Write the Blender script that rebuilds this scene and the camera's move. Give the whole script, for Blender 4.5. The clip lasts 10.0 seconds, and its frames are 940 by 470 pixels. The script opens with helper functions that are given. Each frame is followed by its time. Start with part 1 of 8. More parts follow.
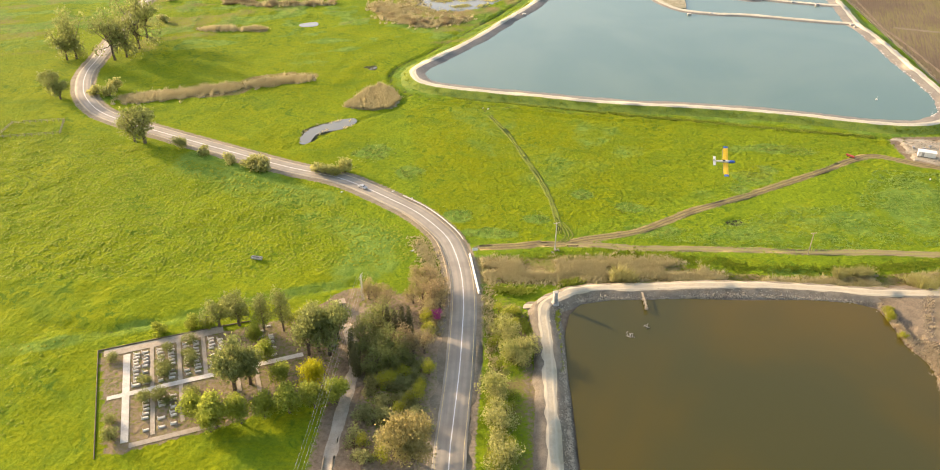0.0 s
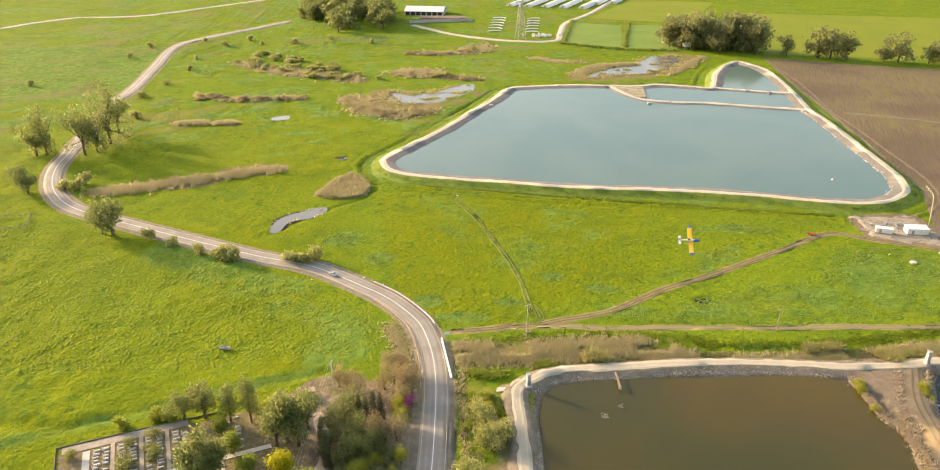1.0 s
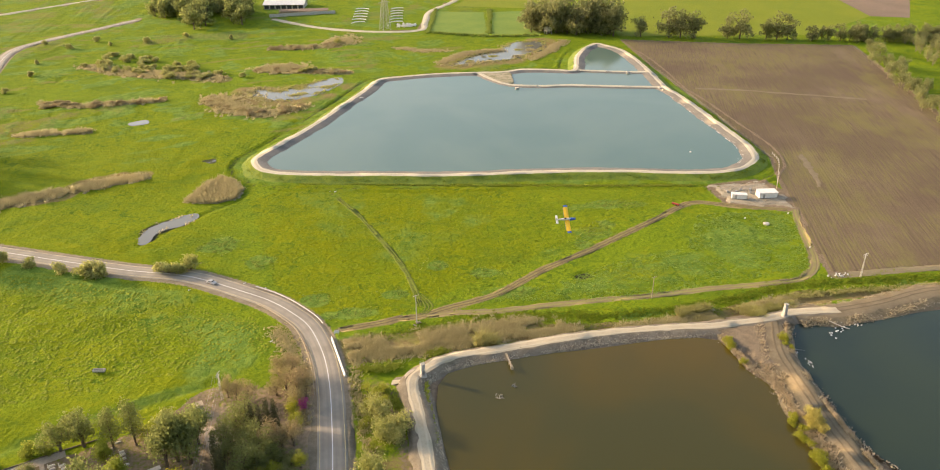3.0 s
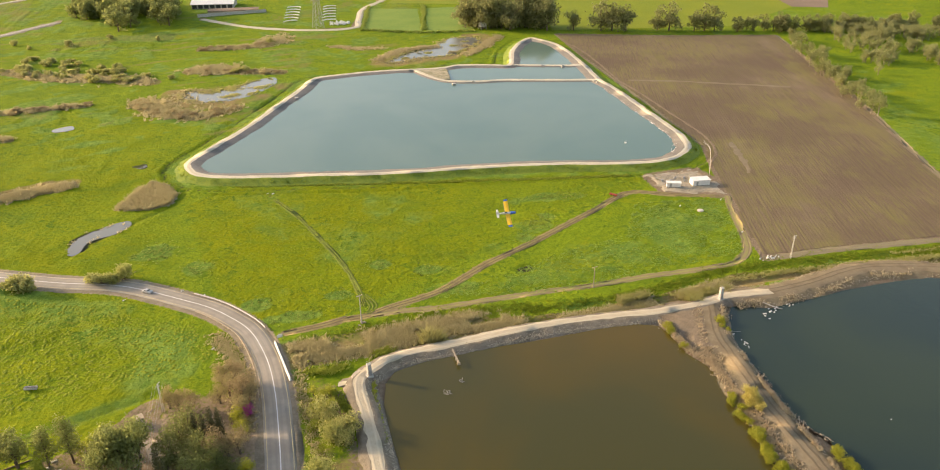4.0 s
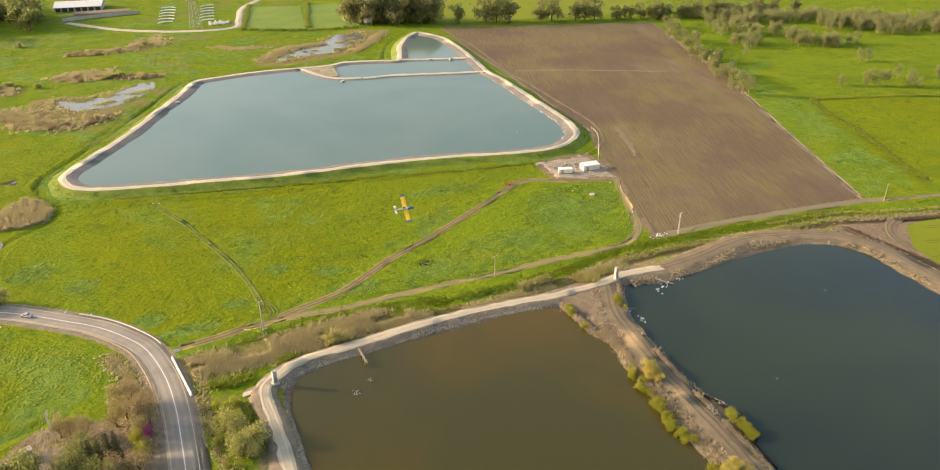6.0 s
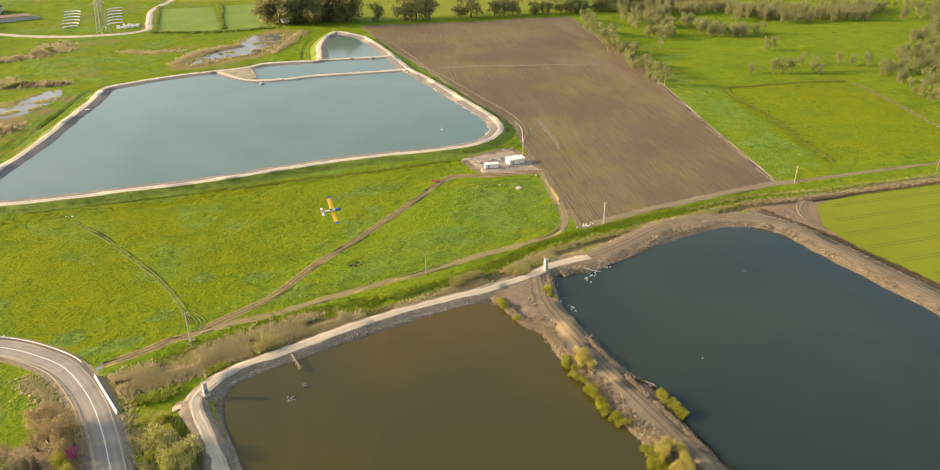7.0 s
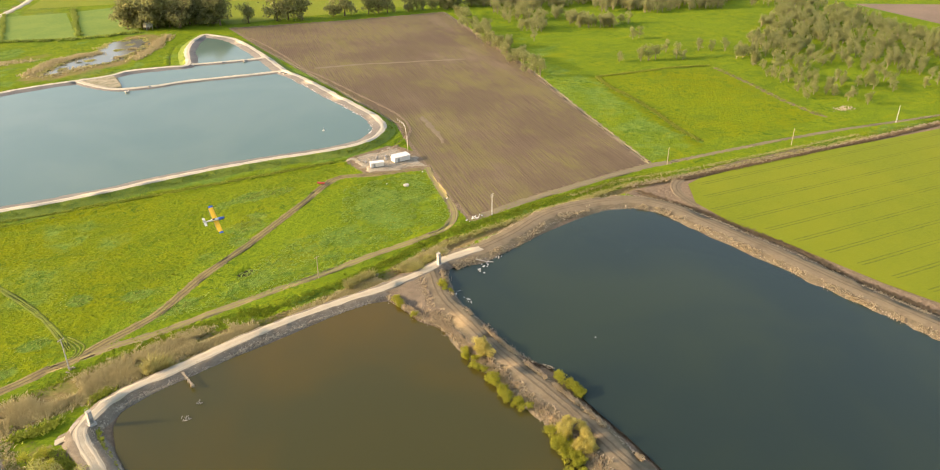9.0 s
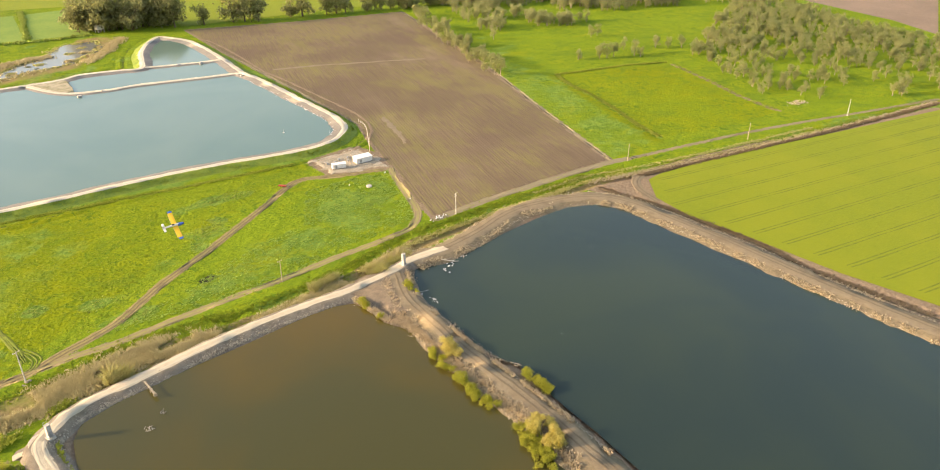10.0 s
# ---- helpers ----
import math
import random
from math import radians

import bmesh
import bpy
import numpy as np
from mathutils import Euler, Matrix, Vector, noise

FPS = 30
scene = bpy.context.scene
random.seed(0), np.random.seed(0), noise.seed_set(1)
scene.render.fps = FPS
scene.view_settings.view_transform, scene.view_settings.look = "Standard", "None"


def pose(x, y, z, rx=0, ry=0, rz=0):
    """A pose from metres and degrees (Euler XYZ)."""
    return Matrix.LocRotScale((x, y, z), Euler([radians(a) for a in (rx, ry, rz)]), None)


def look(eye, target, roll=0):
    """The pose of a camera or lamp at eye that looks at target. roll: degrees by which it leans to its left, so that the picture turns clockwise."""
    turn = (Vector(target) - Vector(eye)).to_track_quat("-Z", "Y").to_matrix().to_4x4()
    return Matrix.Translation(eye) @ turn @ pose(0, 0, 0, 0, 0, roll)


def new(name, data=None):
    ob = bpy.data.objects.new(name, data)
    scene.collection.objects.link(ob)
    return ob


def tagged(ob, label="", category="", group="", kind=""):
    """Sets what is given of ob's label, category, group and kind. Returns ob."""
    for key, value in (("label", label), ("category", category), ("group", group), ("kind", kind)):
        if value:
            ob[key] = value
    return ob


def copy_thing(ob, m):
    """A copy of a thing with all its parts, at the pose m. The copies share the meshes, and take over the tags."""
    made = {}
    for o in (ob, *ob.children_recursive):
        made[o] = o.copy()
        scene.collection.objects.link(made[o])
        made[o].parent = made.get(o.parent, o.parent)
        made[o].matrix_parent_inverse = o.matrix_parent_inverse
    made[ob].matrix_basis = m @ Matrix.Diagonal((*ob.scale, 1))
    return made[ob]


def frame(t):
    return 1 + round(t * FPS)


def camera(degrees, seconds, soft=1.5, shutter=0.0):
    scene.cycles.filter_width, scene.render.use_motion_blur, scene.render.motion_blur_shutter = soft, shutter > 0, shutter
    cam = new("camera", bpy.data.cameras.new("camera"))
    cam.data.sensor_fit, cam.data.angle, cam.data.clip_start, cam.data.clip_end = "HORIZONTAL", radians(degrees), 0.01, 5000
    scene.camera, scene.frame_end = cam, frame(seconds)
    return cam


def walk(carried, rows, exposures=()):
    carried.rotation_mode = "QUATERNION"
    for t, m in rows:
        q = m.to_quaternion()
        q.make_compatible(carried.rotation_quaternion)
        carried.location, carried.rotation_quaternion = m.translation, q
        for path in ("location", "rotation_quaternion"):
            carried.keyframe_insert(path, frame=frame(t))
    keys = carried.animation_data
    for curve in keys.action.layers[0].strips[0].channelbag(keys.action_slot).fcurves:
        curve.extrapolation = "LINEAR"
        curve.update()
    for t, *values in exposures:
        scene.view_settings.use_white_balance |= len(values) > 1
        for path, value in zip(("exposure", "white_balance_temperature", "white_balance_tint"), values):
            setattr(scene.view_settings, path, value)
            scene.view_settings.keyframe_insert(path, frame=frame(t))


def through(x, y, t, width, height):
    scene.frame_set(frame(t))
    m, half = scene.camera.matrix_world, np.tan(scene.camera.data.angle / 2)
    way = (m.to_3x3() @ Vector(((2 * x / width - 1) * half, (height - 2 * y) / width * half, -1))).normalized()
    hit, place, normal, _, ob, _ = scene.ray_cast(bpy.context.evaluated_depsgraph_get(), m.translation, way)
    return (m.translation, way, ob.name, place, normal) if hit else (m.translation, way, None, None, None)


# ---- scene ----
EXPOSURE = 1.4
cam = camera(64.04, 10.0, soft=1.0)
PATH = [
    (0.0, 0.00, 0.00, 140.00, 57.62, -0.12, -0.00),
    (0.1, -0.02, -0.18, 139.75, 58.74, -0.11, -0.01),
    (0.2, -0.04, -0.42, 139.40, 60.28, -0.11, -0.03),
    (0.3, -0.06, -0.71, 138.98, 62.17, -0.10, -0.05),
    (0.4, -0.08, -0.92, 138.68, 63.50, -0.10, -0.07),
    (0.5, -0.10, -1.10, 138.43, 64.62, -0.09, -0.08),
    (0.7, 0.06, -1.20, 138.46, 64.59, -0.07, -0.45),
    (1.0, 0.91, -1.75, 138.65, 64.45, 0.03, -2.40),
    (1.5, 0.74, -2.19, 139.24, 64.15, 0.06, -6.61),
    (2.0, 0.17, -2.22, 139.12, 64.02, 0.07, -9.56),
    (2.5, -0.06, -2.19, 139.19, 63.86, 0.09, -10.85),
    (4.0, 0.32, -2.63, 139.53, 63.39, 0.15, -17.44),
    (4.5, 0.24, -2.75, 139.37, 63.30, 0.16, -19.74),
    (5.0, 0.17, -2.70, 139.40, 63.20, 0.14, -21.62),
    (6.5, 0.33, -3.50, 139.84, 62.85, 0.10, -28.76),
    (7.0, 0.33, -3.66, 139.85, 62.75, 0.09, -31.91),
    (7.5, 0.30, -3.93, 139.82, 62.67, 0.06, -34.70),
    (8.0, -0.20, -3.85, 139.69, 62.63, -0.05, -37.59),
    (8.5, -0.53, -4.02, 139.87, 62.58, -0.10, -39.65),
    (9.0, -0.53, -4.00, 139.89, 62.53, -0.11, -41.24),
    (9.5, -0.58, -3.76, 139.78, 62.51, -0.16, -42.76),
    (10.0, -0.70, -3.81, 139.97, 62.48, -0.21, -44.30),
]
walk(cam, [(t, pose(x, y, z, rx, ry, rz)) for t, x, y, z, rx, ry, rz in PATH], exposures=[(t, EXPOSURE + e, 7000, 17) for t, e in ((0.0, 0.18), (1.0, 0.12), (2.5, -0.12), (4.5, -0.15), (7.5, -0.1), (9.0, 0.06), (10.0, 0.26))])

# ---- world, sun ----
SUN_AZ = math.atan2(-0.835, 0.55)      # towards the sun, from +y clockwise
SUN_EL = radians(17)
world = bpy.data.worlds.new("sky")
scene.world = world
world.use_nodes = True
wn = world.node_tree.nodes
sky = wn.new("ShaderNodeTexSky")
sky.sky_type, sky.sun_disc = "NISHITA", False
sky.sun_elevation, sky.sun_rotation = SUN_EL, SUN_AZ
sky.air_density, sky.dust_density, sky.ozone_density = 1.2, 3.0, 1.0
wn["Background"].inputs[1].default_value = 0.15
world.node_tree.links.new(sky.outputs[0], wn["Background"].inputs[0])
sun = new("sun", bpy.data.lights.new("sun", "SUN"))
sun.data.energy, sun.data.angle, sun.data.color = 2.7, radians(1.2), (1.0, 0.83, 0.58)
sun.matrix_world = look((-835 * 0.9, 550 * 0.9, 1000 * math.tan(SUN_EL) * 0.9), (0, 0, 0))

# ---- materials ----
class Net:
    """A short way to write a node material."""

    def __init__(self, name, rough=0.9, spec=0.2):
        self.mat = bpy.data.materials.new(name)
        self.mat.use_nodes = True
        self.t = self.mat.node_tree
        self.p = self.t.nodes["Principled BSDF"]
        self.p.inputs["Roughness"].default_value = rough
        self.p.inputs["Specular IOR Level"].default_value = spec
        self.where = self.t.nodes.new("ShaderNodeTexCoord").outputs["Object"]

    def node(self, kind):
        return self.t.nodes.new("ShaderNode" + kind)

    def put(self, a, b):
        if isinstance(a, bpy.types.NodeSocket):
            self.t.links.new(a, b)
        else:
            b.default_value = a if not isinstance(a, tuple) or len(a) != 3 else (*a, 1)

    def noise(self, scale, detail=4, rough=0.6, at=None, warp=0.0):
        n = self.node("TexNoise")
        n.inputs["Scale"].default_value, n.inputs["Detail"].default_value = scale, detail
        n.inputs["Roughness"].default_value, n.inputs["Distortion"].default_value = rough, warp
        self.put(at or self.where, n.inputs["Vector"])
        return n.outputs["Fac"]

    def voronoi(self, scale, out="Distance", at=None):
        n = self.node("TexVoronoi")
        n.inputs["Scale"].default_value = scale
        self.put(at or self.where, n.inputs["Vector"])
        return n.outputs[out]

    def stretch(self, sx, sy, sz, rot=0.0, at=None):
        at = at or self.where
        for key, value in (("Rotation", (0, 0, rot)), ("Scale", (sx, sy, sz))):
            n = self.node("Mapping")
            n.inputs[key].default_value = value
            self.put(at, n.inputs["Vector"])
            at = n.outputs[0]
        return at

    def ramp(self, fac, lo, hi, a=0.0, b=1.0):
        n = self.node("MapRange")
        n.interpolation_type = "SMOOTHSTEP"
        for k, val in zip(("From Min", "From Max", "To Min", "To Max"), (lo, hi, a, b)):
            n.inputs[k].default_value = val
        self.put(fac, n.inputs["Value"])
        return n.outputs[0]

    def mix(self, fac, a, b, mode="MIX"):
        n = self.node("Mix")
        n.data_type, n.blend_type = "RGBA", mode
        self.put(fac, n.inputs[0])
        self.put(a, n.inputs[6])
        self.put(b, n.inputs[7])
        return n.outputs[2]

    def sum(self, op, a, b=0.0):
        n = self.node("Math")
        n.operation = op
        self.put(a, n.inputs[0])
        self.put(b, n.inputs[1])
        return n.outputs[0]

    def attr(self, name):
        n = self.node("Attribute")
        n.attribute_name = name
        s = self.node("SeparateColor")
        self.put(n.outputs["Color"], s.inputs[0])
        return s.outputs[0], s.outputs[1], s.outputs[2]

    def island(self):
        return self.node("NewGeometry").outputs["Random Per Island"]

    def object_random(self):
        return self.node("ObjectInfo").outputs["Random"]

    def colour(self, c):
        self.put(c, self.p.inputs["Base Color"])
        return self

    def bump(self, h, strength=0.5, dist=0.1):
        n = self.node("Bump")
        n.inputs["Strength"].default_value, n.inputs["Distance"].default_value = strength, dist
        self.put(h, n.inputs["Height"])
        self.put(n.outputs[0], self.p.inputs["Normal"])
        return self


def plain(name, a, b, scale=1.0, rough=0.85, spec=0.2, bump=0.0, metal=0.0, fine=8.0):
    """Two tones mixed by grain at two scales."""
    n = Net(name, rough, spec)
    n.p.inputs["Metallic"].default_value = metal
    f = n.sum("ADD", n.sum("MULTIPLY", n.noise(scale, 5), 0.6), n.sum("MULTIPLY", n.noise(scale * fine, 3), 0.4))
    n.colour(n.mix(n.ramp(f, 0.36, 0.64), a, b))
    if bump:
        n.bump(f, 0.6, bump)
    return n.mat


def leafy(name, a, b, c, through=0.45):
    """Foliage: tone from leaf to leaf and from plant to plant, some light passing through."""
    n = Net(name, 0.7, 0.15)
    col = n.mix(n.island(), a, b)
    col = n.mix(n.ramp(n.object_random(), 0.2, 1.0, 0.0, 0.75), col, c)
    n.colour(col)
    tr = n.node("BsdfTranslucent")
    n.put(col, tr.inputs[0])
    mx = n.node("MixShader")
    mx.inputs[0].default_value = through
    n.put(n.p.outputs[0], mx.inputs[1])
    n.put(tr.outputs[0], mx.inputs[2])
    n.put(mx.outputs[0], n.t.nodes["Material Output"].inputs[0])
    return n.mat


def ground_material():
    n = Net("meadow_ground", 0.95, 0.04)
    dry, soil, lush = n.attr("cover_a")
    gold, wet, pale = n.attr("cover_b")
    big, mid, fine = n.noise(0.012, 5), n.noise(0.09, 6, 0.65, warp=0.4), n.noise(0.9, 5, 0.7)
    grain = n.noise(3.2, 3, 0.7)
    tuft = n.voronoi(0.55)
    grass = n.mix(n.ramp(mid, 0.35, 0.65), (0.125, 0.188, 0.011), (0.192, 0.242, 0.011))
    grass = n.mix(n.ramp(big, 0.4, 0.62), grass, (0.165, 0.228, 0.011))
    grass = n.mix(n.ramp(fine, 0.46, 0.66, 0, 0.6), grass, (0.075, 0.127, 0.009))
    speck = n.noise(1.7, 3, 0.75)
    grass = n.mix(n.ramp(speck, 0.53, 0.68, 0, 0.7), grass, (0.052, 0.095, 0.006))
    grass = n.mix(n.ramp(speck, 0.46, 0.34, 0, 0.18), grass, (0.26, 0.285, 0.012))
    grass = n.mix(n.sum("MULTIPLY", n.ramp(grain, 0.5, 0.72), 0.18), grass, (0.25, 0.275, 0.012))
    golden = n.mix(n.ramp(fine, 0.4, 0.7), (0.175, 0.192, 0.003), (0.128, 0.152, 0.004))
    grass = n.mix(n.sum("MULTIPLY", gold, n.ramp(mid, 0.34, 0.6, 0.45, 1)), grass, golden)
    weeds = n.mix(n.ramp(n.voronoi(0.35, "Color"), 0.2, 0.8), (0.1, 0.175, 0.024), (0.158, 0.232, 0.036))
    weeds = n.mix(n.ramp(grain, 0.45, 0.7, 0, 0.55), weeds, (0.2, 0.27, 0.05))
    grass = n.mix(n.ramp(n.sum("ADD", lush, n.sum("MULTIPLY", n.sum("SUBTRACT", mid, 0.5), 1.5)), 0.3, 0.75), grass, weeds)
    patch = n.noise(0.035, 6, 0.7, n.stretch(1, 1.7, 1, 0.3), 0.8)
    grass = n.mix(n.ramp(patch, 0.52, 0.64, 0, 0.5), grass, (0.09, 0.148, 0.014))
    grass = n.mix(n.ramp(patch, 0.46, 0.34, 0, 0.45), grass, (0.22, 0.235, 0.008))
    clump = n.noise(0.21, 5, 0.72, warp=1.2)
    where = n.ramp(n.noise(0.02, 4, 0.6, n.stretch(1, 1.6, 1, 0.9)), 0.4, 0.62, 0.12, 1.0)
    grass = n.mix(n.sum("MULTIPLY", n.ramp(clump, 0.53, 0.62), n.sum("MULTIPLY", where, 0.9)), grass, (0.068, 0.125, 0.01))
    grass = n.mix(n.sum("MULTIPLY", n.ramp(clump, 0.46, 0.38), n.sum("MULTIPLY", where, 0.4)), grass, (0.2, 0.23, 0.006))
    hay = n.mix(n.ramp(fine, 0.35, 0.7), (0.27, 0.20, 0.085), (0.17, 0.13, 0.05))
    hay = n.mix(n.ramp(mid, 0.45, 0.6, 0, 0.5), hay, (0.16, 0.19, 0.03))
    broken = n.sum("MULTIPLY", n.sum("SUBTRACT", fine, 0.5), 1.0)
    col = n.mix(n.ramp(n.sum("ADD", dry, broken), 0.3, 0.7), grass, hay)
    earth = n.mix(n.ramp(fine, 0.3, 0.7), (0.17, 0.122, 0.078), (0.265, 0.198, 0.13))
    earth = n.mix(n.sum("MULTIPLY", pale, n.ramp(grain, 0.3, 0.7, 0.6, 1.0)), earth, (0.47, 0.39, 0.27))
    col = n.mix(n.ramp(n.sum("ADD", soil, broken), 0.35, 0.65), col, earth)
    mud = n.mix(fine, (0.05, 0.05, 0.03), (0.09, 0.09, 0.035))
    col = n.mix(n.ramp(n.sum("ADD", wet, broken), 0.35, 0.7), col, mud)
    n.colour(col)
    n.bump(n.sum("ADD", n.sum("ADD", n.sum("MULTIPLY", tuft, 0.5), fine), n.sum("MULTIPLY", n.noise(0.3, 4, 0.6), 0.5)), 0.9, 0.55)
    return n.mat


def track_material(name, bed, rut, verge, ruts=0.85):
    """A dirt track: two worn wheel lines in its bed. UV x is metres from its middle."""
    n = Net(name, 0.95, 0.1)
    uv = n.node("TexCoord").outputs["UV"]
    sep = n.node("SeparateXYZ")
    n.put(uv, sep.inputs[0])
    wander = n.sum("MULTIPLY", n.sum("SUBTRACT", n.noise(0.25, 3), 0.5), 0.9)
    off = n.sum("ABSOLUTE", n.sum("ADD", sep.outputs[0], wander))
    line = n.sum("ABSOLUTE", n.sum("SUBTRACT", off, ruts))
    fine, grain = n.noise(1.1, 5, 0.7), n.noise(6, 3)
    col = n.mix(n.ramp(fine, 0.3, 0.7), bed, verge)
    col = n.mix(n.sum("MULTIPLY", n.ramp(line, 0.1, 0.5, 1, 0), n.ramp(fine, 0.25, 0.6, 0.4, 1)), col, rut)
    col = n.mix(n.ramp(grain, 0.4, 0.75, 0, 0.3), col, verge)
    col = n.mix(n.ramp(n.noise(0.17, 5, 0.65), 0.45, 0.65, 0, 0.55), col, rut)
    n.colour(col)
    n.bump(n.sum("SUBTRACT", fine, n.ramp(line, 0.1, 0.5, 0.6, 0)), 0.7, 0.12)
    return n.mat


def water_material(name, deep, shallow, rough=0.07, scale=0.012):
    n = Net(name, rough, 0.5)
    n.p.inputs["IOR"].default_value = 1.333
    n.colour(n.mix(n.ramp(n.noise(scale, 3, 0.5, warp=0.5), 0.35, 0.65), deep, shallow))
    w = n.sum("ADD", n.noise(0.8, 3, 0.5, n.stretch(1, 2.2, 1, 0.5)), n.sum("MULTIPLY", n.noise(3.5, 2, 0.5, n.stretch(1, 1.8, 1, 0.8)), 0.3))
    n.bump(w, 0.12, 0.06)
    return n.mat


def plough_material():
    n = Net("ploughed_soil", 0.95, 0.1)
    rot = radians(90 - 67)
    rows = n.noise(0.35, 4, 0.6, n.stretch(3.0, 0.06, 1, rot))
    big, fine = n.noise(0.018, 4, 0.6), n.noise(1.4, 5, 0.7)
    col = n.mix(n.ramp(fine, 0.3, 0.7), (0.13, 0.093, 0.057), (0.19, 0.138, 0.086))
    col = n.mix(n.ramp(rows, 0.45, 0.68, 0, 0.6), col, (0.10, 0.072, 0.045))
    green = n.sum("MULTIPLY", n.ramp(big, 0.36, 0.54), n.ramp(n.noise(0.5, 4, 0.7, n.stretch(2.5, 0.12, 1, rot)), 0.42, 0.62))
    col = n.mix(n.sum("MULTIPLY", green, 0.6), col, (0.2, 0.178, 0.055))
    col = n.mix(n.ramp(n.noise(0.006, 3, 0.5, n.stretch(1, 0.5, 1, rot)), 0.5, 0.66, 0, 0.45), col, (0.125, 0.092, 0.064))
    col = n.mix(n.ramp(n.noise(0.03, 3, 0.5, n.stretch(1, 0.35, 1, rot)), 0.58, 0.72, 0, 0.4), col, (0.25, 0.185, 0.12))
    col = n.mix(n.ramp(n.noise(0.012, 4, 0.6), 0.42, 0.62, 0, 0.5), col, (0.105, 0.074, 0.05))
    col = n.mix(n.ramp(n.noise(0.03, 5, 0.7, n.stretch(1, 0.4, 1, rot)), 0.5, 0.66, 0, 0.5), col, (0.185, 0.163, 0.05))
    n.colour(col)
    n.bump(fine, 0.8, 0.15)
    return n.mat


def crop_material():
    n = Net("young_wheat", 0.85, 0.15)
    fine, big = n.noise(2.5, 4, 0.7), n.noise(0.02, 4)
    rows = n.noise(1.6, 3, 0.6, n.stretch(3.5, 0.2, 1, radians(106)))
    col = n.mix(n.ramp(rows, 0.35, 0.65), (0.15, 0.185, 0.008), (0.19, 0.22, 0.009))
    col = n.mix(n.ramp(big, 0.4, 0.62, 0, 0.7), col, (0.2, 0.22, 0.01))
    col = n.mix(n.ramp(fine, 0.5, 0.75, 0, 0.45), col, (0.115, 0.155, 0.008))
    n.colour(col)
    n.bump(rows, 0.5, 0.12)
    return n.mat


def asphalt_material():
    n = Net("worn_asphalt", 0.8, 0.3)
    uv = n.node("TexCoord").outputs["UV"]
    sep = n.node("SeparateXYZ")
    n.put(uv, sep.inputs[0])
    lane = n.sum("ABSOLUTE", n.sum("SUBTRACT", n.sum("ABSOLUTE", n.sum("SUBTRACT", n.sum("ABSOLUTE", sep.outputs[0]), 1.75)), 0.8))
    long_ = n.noise(1.2, 4, 0.6, n.stretch(1.0, 0.06, 1, 0, uv))
    col = n.mix(n.ramp(n.noise(0.15, 5), 0.35, 0.65), (0.26, 0.225, 0.175), (0.335, 0.29, 0.225))
    col = n.mix(n.ramp(lane, 0.1, 0.6, 0.4, 0), col, (0.215, 0.187, 0.15))
    col = n.mix(n.ramp(long_, 0.5, 0.75, 0, 0.4), col, (0.19, 0.167, 0.135))
    col = n.mix(n.ramp(n.noise(9, 3), 0.55, 0.75, 0, 0.3), col, (0.27, 0.24, 0.2))
    n.colour(col)
    n.bump(n.noise(14, 2), 0.3, 0.02)
    return n.mat


M_GROUND = ground_material()
M_ASPHALT = asphalt_material()
M_WHITE_LINE = plain("white_road_paint", (0.78, 0.76, 0.72), (0.6, 0.57, 0.52), 0.6, 0.6)
M_EDGE_LINE = plain("faded_yellow_road_paint", (0.62, 0.5, 0.26), (0.4, 0.33, 0.2), 0.4, 0.7)
M_VERGE = plain("pinkish_gravel_verge", (0.26, 0.212, 0.15), (0.17, 0.14, 0.09), 0.35, 0.95, bump=0.12, fine=9)
M_CREST = track_material("pale_limestone_track", (0.50, 0.44, 0.325), (0.56, 0.50, 0.38), (0.42, 0.365, 0.26), 1.0)
M_POND_CREST = track_material("tan_limestone_track", (0.46, 0.39, 0.275), (0.49, 0.42, 0.30), (0.40, 0.335, 0.23), 1.0)
M_BROWN_TRACK = track_material("brown_dirt_track", (0.187, 0.145, 0.09), (0.137, 0.104, 0.064), (0.227, 0.18, 0.113), 0.95)
M_MUD_TRACK = track_material("rutted_mud_track", (0.2, 0.155, 0.07), (0.125, 0.09, 0.055), (0.27, 0.225, 0.085), 0.75)
M_FIELD_TRACK = track_material("grassy_field_track", (0.23, 0.22, 0.06), (0.22, 0.16, 0.095), (0.27, 0.225, 0.10), 0.9)
M_LINER = plain("grey_brown_pond_lining", (0.225, 0.2, 0.165), (0.16, 0.143, 0.12), 0.12, 0.8, bump=0.06)
M_BANK = plain("dry_earth_bank", (0.197, 0.157, 0.094), (0.122, 0.096, 0.057), 0.5, 0.95, bump=0.25)
M_BANK_PALE = plain("pale_stony_bank", (0.235, 0.195, 0.14), (0.15, 0.124, 0.088), 0.5, 0.95, bump=0.25)
M_BANK_GREEN = plain("grassy_bank", (0.12, 0.175, 0.028), (0.21, 0.25, 0.032), 0.22, 0.95, bump=0.3)
M_STONE = plain("pale_riprap_stone", (0.47, 0.395, 0.285), (0.22, 0.182, 0.13), 0.9, 0.9, bump=0.05)
M_WATER_RES = water_material("reservoir_water", (0.10, 0.157, 0.127), (0.122, 0.175, 0.138))
M_WATER_BROWN = water_material("brown_pond_water", (0.05, 0.047, 0.012), (0.09, 0.06, 0.006))
M_WATER_TEAL = water_material("dark_teal_pond_water", (0.019, 0.031, 0.024), (0.029, 0.042, 0.023))
M_WATER_MARSH = water_material("marsh_water", (0.15, 0.15, 0.125), (0.19, 0.185, 0.155))
M_PLOUGH = plough_material()
M_WHEAT = crop_material()
